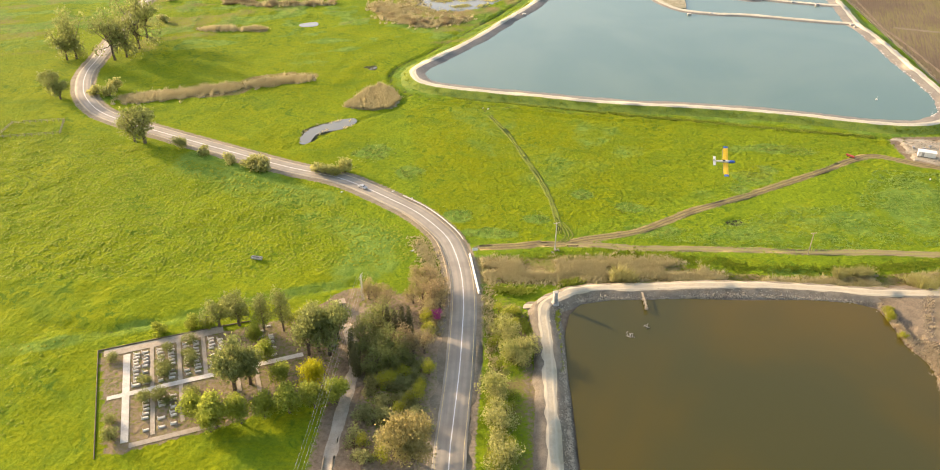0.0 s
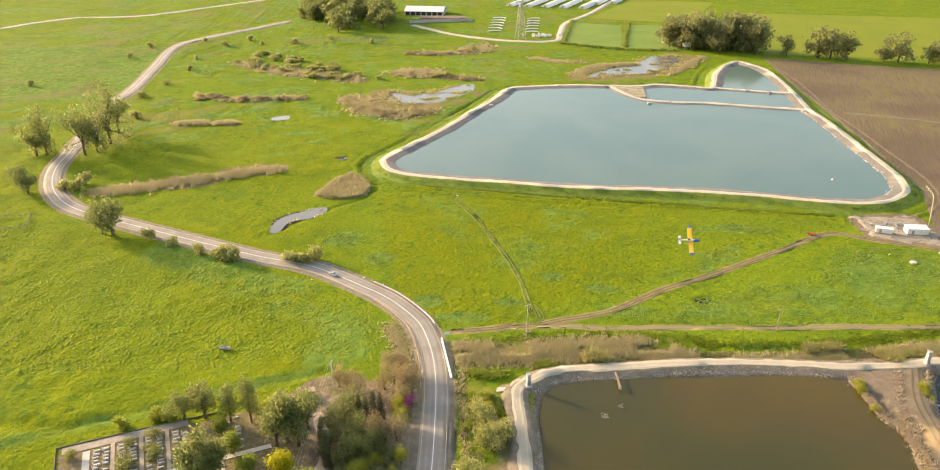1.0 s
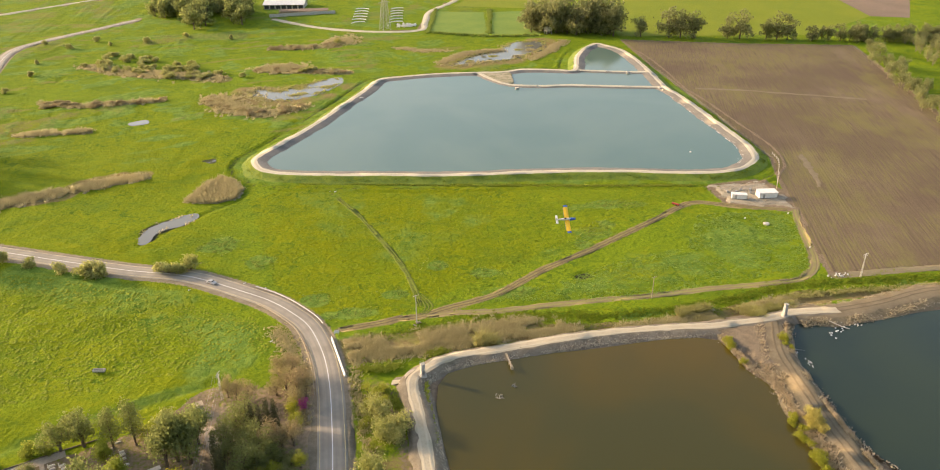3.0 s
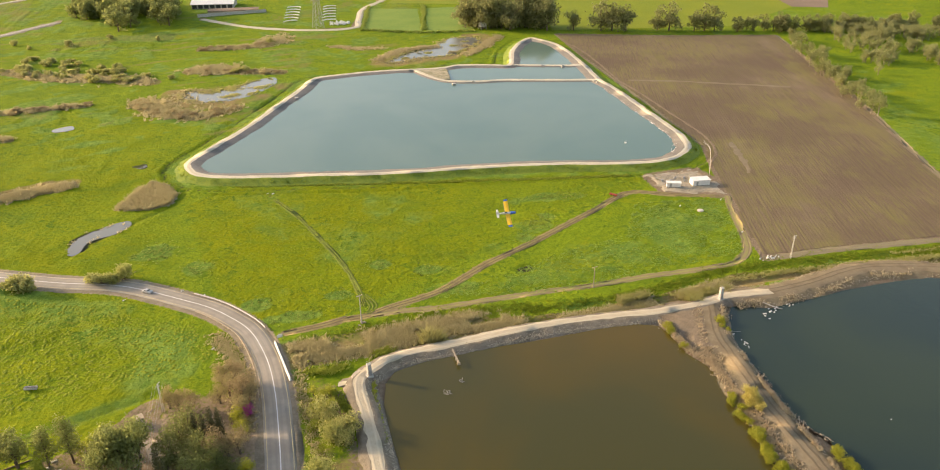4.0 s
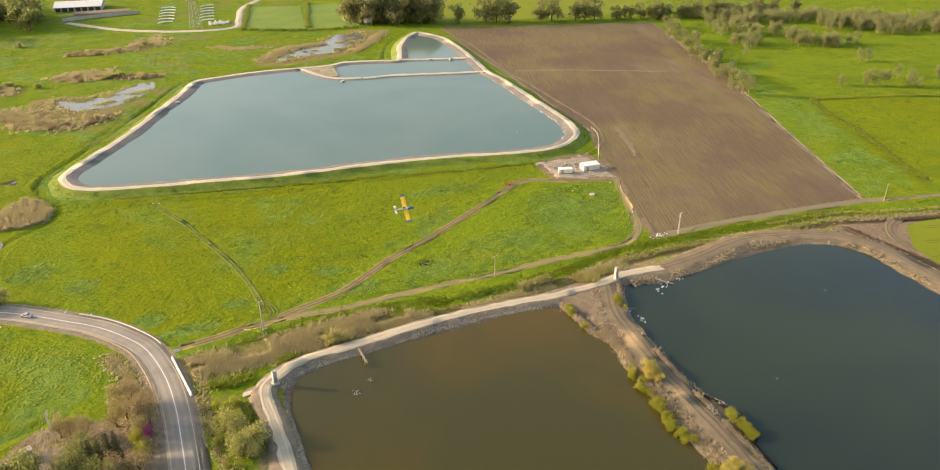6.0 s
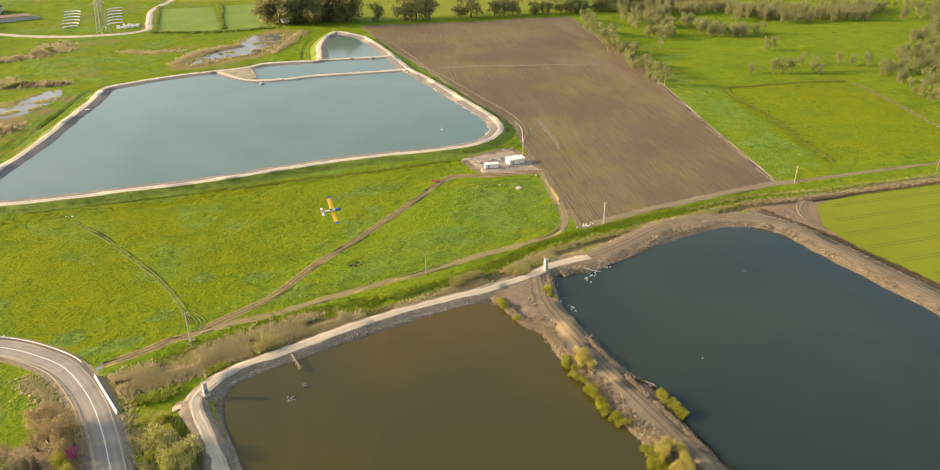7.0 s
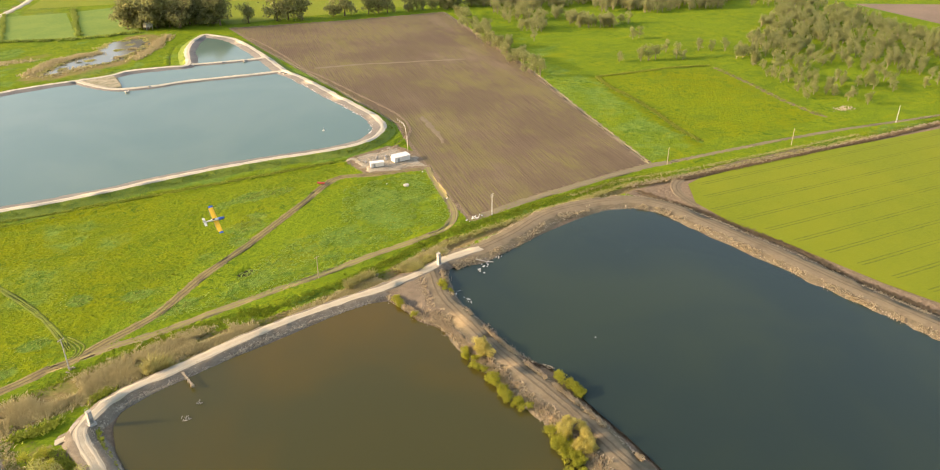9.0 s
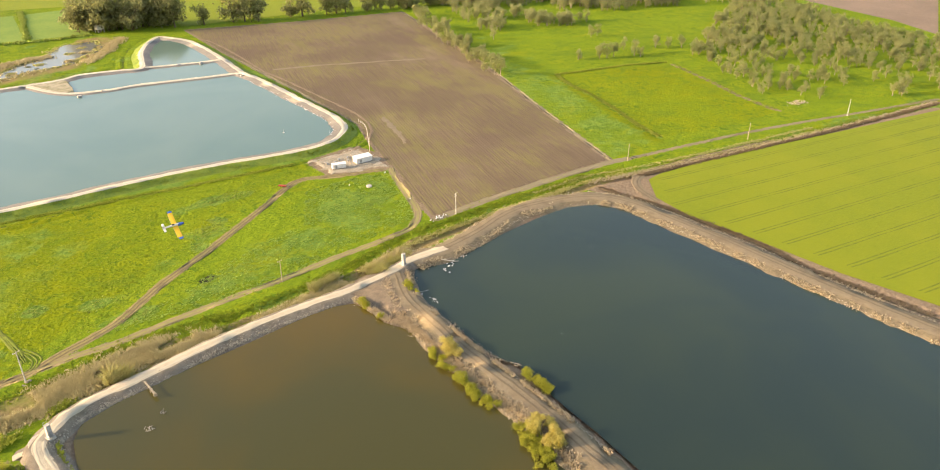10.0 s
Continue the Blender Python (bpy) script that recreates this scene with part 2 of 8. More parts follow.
M_BARK = plain("grey_brown_bark", (0.17, 0.125, 0.085), (0.1, 0.075, 0.05), 2.0, 0.95, bump=0.05)
M_PALE_BARK = plain("pale_eucalyptus_bark", (0.33, 0.27, 0.2), (0.22, 0.175, 0.125), 1.5, 0.9)
# belt leaves: base tones raised to stand in for haze over the far trees
M_LEAF_HAZED = leafy("hazed_broad_leaves", (0.2, 0.205, 0.085), (0.33, 0.32, 0.135), (0.25, 0.255, 0.1), 0.65)
M_LEAF_GREEN = leafy("fresh_green_leaves", (0.21, 0.25, 0.035), (0.33, 0.35, 0.06), (0.27, 0.31, 0.045), 0.6)
M_LEAF_ROUND = leafy("clipped_tree_leaves", (0.25, 0.29, 0.045), (0.38, 0.41, 0.075), (0.3, 0.345, 0.055), 0.6)
# dusty olive, lightened further so the colour carries the distance haze
M_LEAF_OLIVE = leafy("hazed_dusty_olive_leaves", (0.26, 0.262, 0.105), (0.39, 0.385, 0.165), (0.29, 0.305, 0.115), 0.65)
M_LEAF_TAN = leafy("bare_tan_twigs", (0.30, 0.225, 0.12), (0.42, 0.32, 0.17), (0.34, 0.29, 0.13), 0.5)
M_LEAF_STRAW = leafy("straw_olive_twigs", (0.3, 0.25, 0.1), (0.42, 0.35, 0.15), (0.35, 0.3, 0.12), 0.6)
M_LEAF_CYPRESS = leafy("cypress_needles", (0.08, 0.08, 0.036), (0.14, 0.13, 0.055), (0.11, 0.11, 0.045), 0.35)
M_LEAF_PINE = leafy("pine_needles", (0.175, 0.2, 0.065), (0.3, 0.315, 0.105), (0.235, 0.255, 0.08), 0.6)
M_LEAF_YELLOW = leafy("yellow_flowering_leaves", (0.5, 0.45, 0.02), (0.4, 0.4, 0.025), (0.46, 0.44, 0.02), 0.6)
M_LEAF_PINK = leafy("magenta_blossom", (0.55, 0.1, 0.36), (0.4, 0.08, 0.27), (0.5, 0.1, 0.35))
M_REED = leafy("dry_reeds", (0.375, 0.32, 0.175), (0.51, 0.44, 0.25), (0.43, 0.38, 0.2), 0.6)
M_REED_GREEN = leafy("greenish_reeds", (0.34, 0.32, 0.12), (0.5, 0.45, 0.19), (0.4, 0.38, 0.14), 0.55)
M_WEED = leafy("low_weeds", (0.16, 0.205, 0.02), (0.25, 0.285, 0.028), (0.18, 0.225, 0.02), 0.55)
M_CONCRETE = plain("weathered_concrete", (0.52, 0.48, 0.42), (0.36, 0.33, 0.28), 0.8, 0.9, bump=0.01)
M_WHITE_PAINT = plain("dusty_white_sheet_metal", (0.78, 0.74, 0.68), (0.66, 0.62, 0.55), 0.5, 0.5)
M_WOOD = plain("grey_weathered_wood", (0.44, 0.36, 0.25), (0.3, 0.235, 0.16), 1.2, 0.9)
M_STEEL = plain("galvanised_steel", (0.42, 0.41, 0.39), (0.3, 0.3, 0.29), 1.5, 0.5, 0.4, metal=0.6)
M_DARK = plain("dark_rubber_and_glass", (0.02, 0.02, 0.022), (0.04, 0.04, 0.04), 2.0, 0.4, 0.5)
M_RED = plain("faded_red_paint", (0.36, 0.06, 0.04), (0.24, 0.05, 0.033), 1.0, 0.5)
M_YELLOW = plain("yellow_aircraft_paint", (0.78, 0.47, 0.02), (0.7, 0.4, 0.02), 0.8, 0.35, 0.5)
M_BLUE = plain("blue_aircraft_paint", (0.05, 0.13, 0.45), (0.04, 0.1, 0.36), 0.8, 0.35, 0.5)
M_GRAVE = plain("pale_grave_marble", (0.74, 0.68, 0.57), (0.44, 0.39, 0.31), 1.2, 0.6)
M_PATH = plain("pale_gravel_path", (0.42, 0.35, 0.26), (0.3, 0.245, 0.175), 0.5, 0.9)
M_MEADOW_FAR = plain("short_green_pasture", (0.13, 0.205, 0.03), (0.175, 0.24, 0.036), 0.03, 0.95, fine=14)
M_FALLOW = plain("brown_fallow_soil", (0.24, 0.17, 0.115), (0.19, 0.135, 0.09), 0.02, 0.95, fine=20)
M_WHITE_PATH = plain("whitewashed_concrete_path", (0.62, 0.57, 0.48), (0.46, 0.41, 0.33), 0.5, 0.9)
M_FOAM = plain("pale_foam_and_plastic", (0.72, 0.7, 0.66), (0.5, 0.48, 0.44), 2.0, 0.7)
M_CAR = plain("silver_white_car_paint", (0.5, 0.48, 0.45), (0.44, 0.42, 0.39), 0.8, 0.3, 0.5)
M_TRAM = plain("wheat_wheel_line", (0.10, 0.125, 0.012), (0.16, 0.18, 0.014), 0.6, 0.95)
M_SOIL = plain("trodden_brown_soil", (0.19, 0.148, 0.102), (0.115, 0.09, 0.061), 0.25, 0.95, bump=0.12)
M_TYRE = plain("crushed_muddy_grass", (0.095, 0.105, 0.022), (0.155, 0.19, 0.018), 0.3, 0.95, bump=0.1)
M_PAD = plain("dusty_gravel_pad", (0.38, 0.33, 0.245), (0.24, 0.2, 0.135), 0.22, 0.95, bump=0.08)
M_WEED_GREY = leafy("grey_green_weeds", (0.2, 0.25, 0.05), (0.28, 0.33, 0.075), (0.23, 0.29, 0.06), 0.55)
M_WEED_LUSH = leafy("lush_weeds", (0.22, 0.32, 0.065), (0.31, 0.41, 0.1), (0.26, 0.36, 0.08), 0.6)
M_PAD_TAN = plain("tan_gravel_and_scrub", (0.4, 0.34, 0.235), (0.2, 0.18, 0.09), 0.22, 0.95, bump=0.08)
M_CREST_PLAIN = plain("pale_limestone_dust", (0.5, 0.42, 0.305), (0.4, 0.33, 0.235), 0.4, 0.95, bump=0.05)
M_LEAF_WILLOW = leafy("pale_willow_leaves", (0.33, 0.335, 0.11), (0.47, 0.44, 0.17), (0.37, 0.37, 0.11), 0.55)
M_TUSSOCK = plain("tussock_grass", (0.14, 0.178, 0.009), (0.2, 0.23, 0.01), 0.8, 0.95, bump=0.1)
M_REED_MARSH = leafy("brown_marsh_reeds", (0.36, 0.305, 0.17), (0.47, 0.4, 0.23), (0.4, 0.35, 0.185), 0.6)
M_PLOUGH_PALE = plain("paler_dry_soil", (0.225, 0.175, 0.11), (0.175, 0.135, 0.083), 0.4, 0.95, bump=0.08)
M_LEAF_GOLD = leafy("golden_dry_reeds", (0.42, 0.36, 0.1), (0.6, 0.52, 0.17), (0.48, 0.43, 0.12), 0.55)

M_REED_MASS = plain("matted_reed_bed", (0.35, 0.285, 0.165), (0.25, 0.205, 0.11), 0.9, 0.95, bump=0.25)
M_DRY_GRASS = leafy("tan_dead_grass", (0.4, 0.325, 0.215), (0.55, 0.455, 0.31), (0.46, 0.385, 0.25), 0.55)
M_SCRUB = leafy("dark_dead_scrub", (0.15, 0.11, 0.07), (0.24, 0.18, 0.115), (0.19, 0.145, 0.09), 0.4)
M_LEAF_LIME = leafy("yellow_green_leaves", (0.29, 0.3, 0.035), (0.42, 0.42, 0.06), (0.34, 0.35, 0.045), 0.6)
M_EDGE_TRACK = track_material("dusty_tan_track", (0.25, 0.2, 0.13), (0.21, 0.163, 0.11), (0.2, 0.18, 0.08), 0.9)
M_DRIFT = plain("bleached_driftwood", (0.42, 0.385, 0.32), (0.28, 0.255, 0.21), 2.0, 0.9)
M_RAIL = plain("dusty_pale_rail", (0.66, 0.62, 0.55), (0.48, 0.45, 0.4), 0.8, 0.6)

# ---- plan, in metres ----
ROAD = [(-4.7, 118.4), (-3.8, 134.1), (-2.6, 151.6), (-2.0, 166.5), (-1.7, 183.5), (-2.8, 199.4), (-6.3, 215.5), (-10.7, 224.4), (-18.0, 234.6), (-27.0, 243.3), (-49.4, 261.2), (-74.0, 271.9), (-101.2, 286.1), (-136.8, 305.2), (-157.2, 316.8), (-173.5, 328.5), (-187.0, 345.4), (-195.8, 362.9), (-201.8, 381.9), (-204.2, 399.7), (-219.2, 505.8), (-218.9, 540.6), (-226.5, 612.5), (-234.7, 685.2), (-224.1, 722.8), (-185.7, 776.2), (-156.9, 816.1)]
RES_WEST = [(124.5, 529.2), (109.6, 531.9), (89.2, 532.5), (65.4, 530.1), (53.9, 527.3), (46.9, 517.4), (39.7, 501.5), (20.6, 465.6), (4.5, 434.6), (-9.5, 412.5), (-21.4, 394.3), (-27.2, 384.7), (-29.3, 376.9), (-27.9, 369.1), (-24.2, 362.5), (-12.9, 355.5), (11.4, 348.9), (36.6, 343.2), (62.7, 336.5), (90.5, 332.6), (119.8, 328.5), (149.7, 322.2), (179.6, 313.4), (195.9, 310.5), (207.2, 311.9), (215.7, 316.2), (223.3, 323.1), (228.0, 332.0), (231.4, 344.7), (233.1, 357.7), (234.3, 373.2), (235.5, 389.6), (238.2, 417.3), (240.0, 441.4)]
RES_NORTH = [(240.1, 461.0), (243.7, 482.0), (247.8, 504.1)]
RES_TOP = [(250.6, 522.2), (254.0, 545.6), (255.9, 571.7), (252.7, 586.5), (248.8, 596.6), (244.9, 604.3), (234.2, 594.2), (221.9, 578.1), (210.9, 558.0)]
RES_UPPER = [(196.1, 521.6), (184.4, 524.0), (170.0, 529.0), (157.1, 531.2), (147.2, 528.0), (137.4, 527.6)]
RES_CREST = RES_WEST + RES_NORTH + RES_TOP + RES_UPPER
RES_CROSS_A = [(124.5, 529.2), (126.5, 520.7), (129.8, 509.8), (134.8, 498.3), (142.1, 490.8), (159.1, 484.7), (179.7, 482.0), (199.4, 475.5), (219.2, 469.0), (232.8, 465.1), (240.1, 461.0)]
RES_CROSS_B = [(196.1, 521.6), (215.8, 513.7), (234.9, 507.2), (247.8, 504.1)]
POND_ROAD = [(19.9, 117.2), (20.6, 132.9), (21.6, 154.9), (21.8, 164.9), (21.8, 173.1), (22.8, 178.8), (25.6, 182.3), (30.4, 185.6), (36.5, 187.6), (42.0, 188.2), (51.7, 188.4), (71.6, 189.4), (88.7, 189.5), (106.2, 188.2), (123.3, 186.0), (141.0, 185.4), (147.8, 186.1), (156.9, 187.3), (170.5, 185.4)]
POND1 = [(25.9, 118.3), (26.4, 134.1), (26.6, 151.5), (27.4, 166.5), (29.9, 176.1), (33.7, 181.1), (48.1, 184.3), (66.2, 184.1), (85.0, 183.3), (103.1, 183.5), (114.9, 183.1), (122.9, 179.0), (123.6, 173.2), (123.2, 162.7), (125.5, 155.6), (125.8, 146.6), (123.3, 136.7), (121.1, 125.8), (118.3, 114.2), (119.8, 104.0), (117.5, 94.6), (114.8, 79.5)]
POND2 = [(153.1, 182.2), (164.4, 178.8), (177.1, 177.6), (197.9, 179.2), (218.7, 179.0), (234.7, 177.5), (246.5, 170.4), (251.0, 159.3), (249.7, 143.0), (247.7, 132.8), (247.9, 122.5), (246.2, 113.1), (246.4, 100.5), (247.9, 89.1), (246.8, 77.1), (242.9, 64.8), (244.9, 57.7), (243.7, 46.3), (245.3, 33.0), (129.3, 72.5), (131.6, 82.9), (132.9, 92.4), (134.9, 103.0), (137.9, 116.0), (135.5, 125.0), (136.6, 136.1), (138.7, 146.2), (138.4, 157.4), (142.4, 168.8), (146.9, 175.7)]
MID_DIKE = [(146.2, 184.2), (137.8, 168.0), (134.2, 152.0), (131.6, 138.0), (130.0, 126.0), (128.6, 111.5), (126.3, 93.8), (123.1, 75.2)]
NORTH_TRACK = [(170.7, 185.7), (187.9, 186.6), (212.9, 190.3), (231.8, 186.4), (245.3, 180.5), (254.9, 171.2), (258.7, 158.0), (257.8, 142.3), (255.8, 112.0), (251.7, 76.8), (249.2, 34.5)]
DITCH_E = [(263.6, 180.9), (265.2, 165.6), (267.1, 148.1), (265.1, 103.9), (259.8, 80.1), (259.0, 37.0)]
WHEAT = [(287.0, 170.0), (296.9, 170.5), (320.8, 165.4), (376.6, 149.0), (433.6, 130.9), (500.5, 109.7), (266.3, 39.2), (264.4, 72.0), (266.9, 111.5), (266.8, 136.1), (272.3, 156.1)]
PLOUGH = [(188.0, 210.2), (213.6, 209.0), (238.2, 206.2), (264.3, 202.8), (292.6, 198.0), (329.4, 274.6), (384.4, 386.3), (455.4, 555.8), (363.6, 583.8), (275.7, 620.5), (261.4, 527.3), (247.5, 404.6), (236.8, 327.4), (222.8, 297.4), (210.5, 265.9), (193.3, 225.9)]
TRACK_A = [(23.1, 215.3), (31.2, 215.3), (40.7, 218.4), (52.5, 221.1), (61.4, 224.3), (72.5, 231.5), (84.5, 238.9), (106.2, 249.4), (124.6, 259.5), (145.8, 271.5), (158.3, 279.2), (168.9, 283.3), (183.9, 275.8), (205.0, 265.9)]
TRACK_B = [(32.9, 215.3), (44.7, 214.6), (56.7, 212.6), (76.4, 212.3), (97.8, 211.4), (116.5, 210.4), (137.4, 210.1), (159.7, 208.9), (174.2, 209.5), (183.7, 216.0), (190.1, 226.3), (200.0, 248.6), (208.5, 265.7)]
TYRES = [(31.5, 221.7), (31.8, 226.6), (31.4, 238.3), (30.4, 249.1), (27.1, 264.6), (22.6, 282.9), (18.4, 299.0), (13.1, 314.6), (7.1, 330.1)]
CANAL = [(3.4, 199.7), (22.8, 199.1), (42.3, 199.9), (62.0, 200.9), (68.8, 196.4), (83.6, 193.4), (97.8, 191.6), (124.7, 192.1), (148.2, 194.5), (168.3, 197.1), (199.3, 194.6), (232.3, 190.2), (269.2, 185.2), (301.4, 173.5), (380.1, 150.6), (442.0, 134.2), (518.5, 115.2)]
EDGE_TRACK = [(186.5, 208.5), (211.8, 207.2), (236.2, 204.4), (262.0, 200.9), (290.0, 196.1), (303.3, 192.2), (333.9, 183.8), (375.1, 172.1), (417.2, 157.8), (469.4, 137.8), (525.2, 117.2)]
MARSH1 = [(112.0, 566.7), (125.5, 584.7), (140.1, 594.6), (154.8, 602.9), (170.2, 621.3), (183.8, 631.4), (205.5, 631.1), (194.5, 602.3), (181.2, 588.4), (163.9, 572.5), (148.4, 569.7), (133.3, 567.0), (117.7, 560.6)]
MARSH2 = [(-38.8, 519.6), (-32.3, 527.7), (-25.9, 525.3), (-16.6, 517.3), (-9.0, 523.6), (0.9, 530.9), (11.3, 540.1), (21.5, 543.0), (22.7, 530.9), (15.8, 517.5), (7.4, 505.5), (-2.2, 500.3), (-11.5, 495.3), (-22.3, 495.1), (-30.5, 499.6), (-35.7, 509.9)]
MARSH3 = [(-73.1, 297.8), (-73.3, 307.2), (-68.3, 312.4), (-62.3, 317.0), (-54.5, 319.8), (-53.0, 315.1), (-57.1, 309.2), (-62.1, 307.2), (-66.9, 304.0), (-68.3, 297.3), (-70.5, 294.8)]
CEM = [(-103.8, 160.1), (-71.4, 168.5), (-47.1, 177.7), (-34.5, 164.1), (-31.3, 147.1), (-63.7, 130.3), (-86.7, 121.8)]
CEM_ROAD = [(-33.1, 118.5), (-32.6, 134.3), (-31.3, 147.1), (-31.4, 156.5), (-35.6, 172.1)]
PAD = [(187.3, 296.7), (210.4, 297.3), (212.0, 281.9), (208.3, 270.1), (186.5, 279.4)]
LUSH = [(58.2, 219.1), (109.8, 236.5), (145.4, 243.3), (164.4, 272.5), (206.9, 264.2), (181.7, 215.7), (102.7, 209.5)]
POLE1 = (28.9, 211.3)
POLE2 = (113.3, 208.8)
PYLON = (196.0, 205.7)
POLEA = (299.9, 191.0)
POLEB = (372.1, 164.5)
POLEC = (450.8, 143.4)
POLED = (213.8, 288.2)
TOWER = (78.2, 713.3)
RED = (158.7, 282.0)
WHITE = (187.6, 254.9)
BUOY = (196.7, 341.6)
TWIG1 = (46.3, 166.7)
TWIG2 = (51.6, 170.5)
JETTYA = (53.3, 187.0)
JETTYB = (53.1, 177.9)
TROUGH = (-70.3, 206.1)
RUBBLE = (453.1, 174.2)
PINK = (-9.8, 174.4)
GUARDA = (0.3, 208.3)
GUARDB = (3.2, 186.5)
FAR_GREEN = [(278.9, 635.7), (336.5, 849.3), (606.9, 794.7), (564.1, 670.0), (450.3, 601.5)]
FAR_BROWN = [(608.2, 794.5), (564.1, 670.0), (596.7, 653.7), (699.8, 776.0)]
FAR_BROWN2 = [(792.5, 323.1), (754.0, 223.1), (720.4, 175.9), (893.8, 228.1)]
FAR_MEADOW_A = [(113.8, 697.5), (141.4, 796.7), (188.3, 780.7), (165.8, 668.4)]
FAR_MEADOW_B = [(169.6, 668.2), (197.5, 780.3), (252.8, 777.8), (212.4, 661.2)]
FAR_MEADOW_C = [(165.6, 825.0), (237.9, 951.9), (334.8, 928.0), (261.1, 784.3)]
FAR_TRACK = [(-24.0, 790.2), (17.8, 736.7), (67.3, 705.2), (109.1, 703.3), (120.4, 741.3), (135.2, 797.0), (171.5, 856.1), (213.6, 943.2)]
FAR_TRACK2 = [(-439.1, 788.7), (-419.3, 821.9), (-387.9, 849.9), (-327.2, 858.7), (-275.5, 905.7), (-213.7, 972.5)]
FAR_WOOD = [(-142.2, 802.4), (-144.1, 899.7), (-90.8, 919.4), (-51.0, 834.8), (-52.7, 758.4), (-99.0, 751.1)]
TREELINE = [(297.0, 629.9), (319.9, 621.3), (329.1, 617.9), (340.3, 613.7), (368.7, 605.9), (378.4, 602.3), (399.3, 594.4), (408.0, 591.2), (416.1, 588.1)]
TREELINE_LOW = [(430.9, 582.6), (470.8, 570.5), (502.3, 560.2), (540.9, 550.0), (581.0, 540.9), (616.5, 533.6)]
BIGBELT = [(214.4, 658.0), (228.0, 655.7), (242.4, 647.5), (257.7, 641.8), (273.0, 636.0)]
NORTHGROVE = [(512.7, 594.7), (636.4, 492.6), (758.6, 412.0), (798.3, 384.9), (741.8, 362.0), (591.6, 428.2), (539.1, 398.3), (493.7, 431.2), (434.7, 416.9), (502.7, 543.6)]
GROVE_THIN = [(509.2, 282.8), (507.1, 229.1), (486.9, 189.7), (472.4, 167.7), (445.2, 181.9), (471.4, 223.7)]
PADDOCK = [(396.1, 317.5), (480.1, 283.9), (452.5, 226.2), (431.8, 175.4), (395.1, 179.1), (341.2, 199.4), (365.1, 248.6)]
RES_APRON = [(126.5, 531.8), (138.7, 528.9), (146.7, 526.3), (145.0, 512.2), (142.1, 497.7), (135.2, 499.8), (130.7, 512.9)]
TYRE_LOOPS = [[(32.3, 228.2), (33.2, 224.6), (33.5, 220.9), (32.4, 218.3), (30.5, 216.7)], [(32.8, 228.9), (34.3, 224.8), (34.7, 220.7), (33.5, 218.1), (31.3, 216.1)], [(33.6, 229.6), (35.4, 225.0), (36.0, 220.8), (34.7, 218.2), (32.2, 215.6)]]
HEDGE_E = [(374.7, 344.1), (366.4, 345.8), (385.2, 380.9), (385.3, 390.4), (395.5, 410.6), (411.3, 444.6), (428.8, 476.3), (429.2, 492.0), (455.5, 537.1)]
ISOLATED = [(439.0, 332.3), (453.0, 323.8), (458.3, 321.2), (465.1, 319.6), (479.4, 306.1), (479.1, 311.3), (488.6, 327.7), (509.7, 313.0), (516.8, 306.3), (524.2, 299.2), (502.8, 369.8), (509.8, 369.1), (510.8, 281.2), (521.6, 281.0), (507.9, 264.6), (505.2, 244.1), (483.8, 225.9)]
GROVE = [(509.2, 282.8), (500.4, 253.2), (507.1, 229.1), (490.9, 191.5), (497.6, 159.4), (517.2, 123.3), (573.4, 98.0), (681.2, 124.7), (689.0, 182.1), (698.5, 228.3), (734.8, 274.4), (762.3, 334.0), (760.5, 371.8), (649.1, 336.6)]
DITCH_M = [(396.1, 317.5), (384.5, 296.6), (374.7, 269.4), (365.1, 248.6), (350.7, 221.5), (345.4, 209.9), (341.2, 199.4)]
DITCH_M2 = [(396.1, 317.5), (410.5, 312.3), (428.8, 305.6), (453.6, 297.6), (480.1, 283.9)]
DITCH_M3 = [(477.5, 277.2), (467.8, 257.7), (455.9, 232.5), (442.6, 208.2), (433.1, 183.6), (431.8, 175.4)]
TOE_DITCH = [(-8, 346.5), (10, 342.5), (37.1, 335.0), (64.1, 327.8), (94.2, 320.6), (125.7, 312.8), (160.9, 305.1), (178.6, 301.0)]
REED_A = [(-164.2, 345.9), (-157.7, 350.6), (-143.2, 351.5), (-128.4, 351.6), (-116.1, 355.6), (-110.3, 368.9), (-99.0, 373.3), (-84.5, 374.2)]
REED_B = [(-59.9, 334.5), (-56.3, 344.2), (-51.8, 356.0), (-45.1, 363.4), (-38.4, 356.0), (-33.8, 344.3), (-36.5, 334.6), (-46.1, 330.9)]
REED_C = [(-164.3, 457.5), (-148.7, 454.3), (-143.5, 455.3), (-126.4, 453.3)]
REED_D = [(-162.2, 623.4), (-132.2, 594.7), (-106.3, 579.8), (-77.9, 572.8), (-58.4, 558.9)]
TALL_TREES = [(-44.5, 158.4), (-41.8, 160.0), (-38.7, 158.5), (-41.2, 163.5), (-37.2, 165.1)]
BIG_TREE = [(-61.4, 144.8), (-57.8, 147.0)]
SMALL_GREEN = [(-55.9, 156.0), (-60.2, 163.5), (-63.4, 130.2), (-49.6, 147.1)]
THICKET = [(-30.4, 162.8), (-30.1, 156.5), (-27.4, 159.0), (-24.3, 156.5), (-21.5, 152.9), (-25.0, 151.7), (-24.1, 162.8), (-27.1, 166.7), (-24.9, 170.8), (-21.1, 157.8), (-18.1, 155.3)]
CYPRESSES = [(-23.2, 168.0), (-21.0, 166.2), (-19.0, 167.3), (-16.9, 166.7), (-31.4, 153.6), (-29.8, 149.9)]
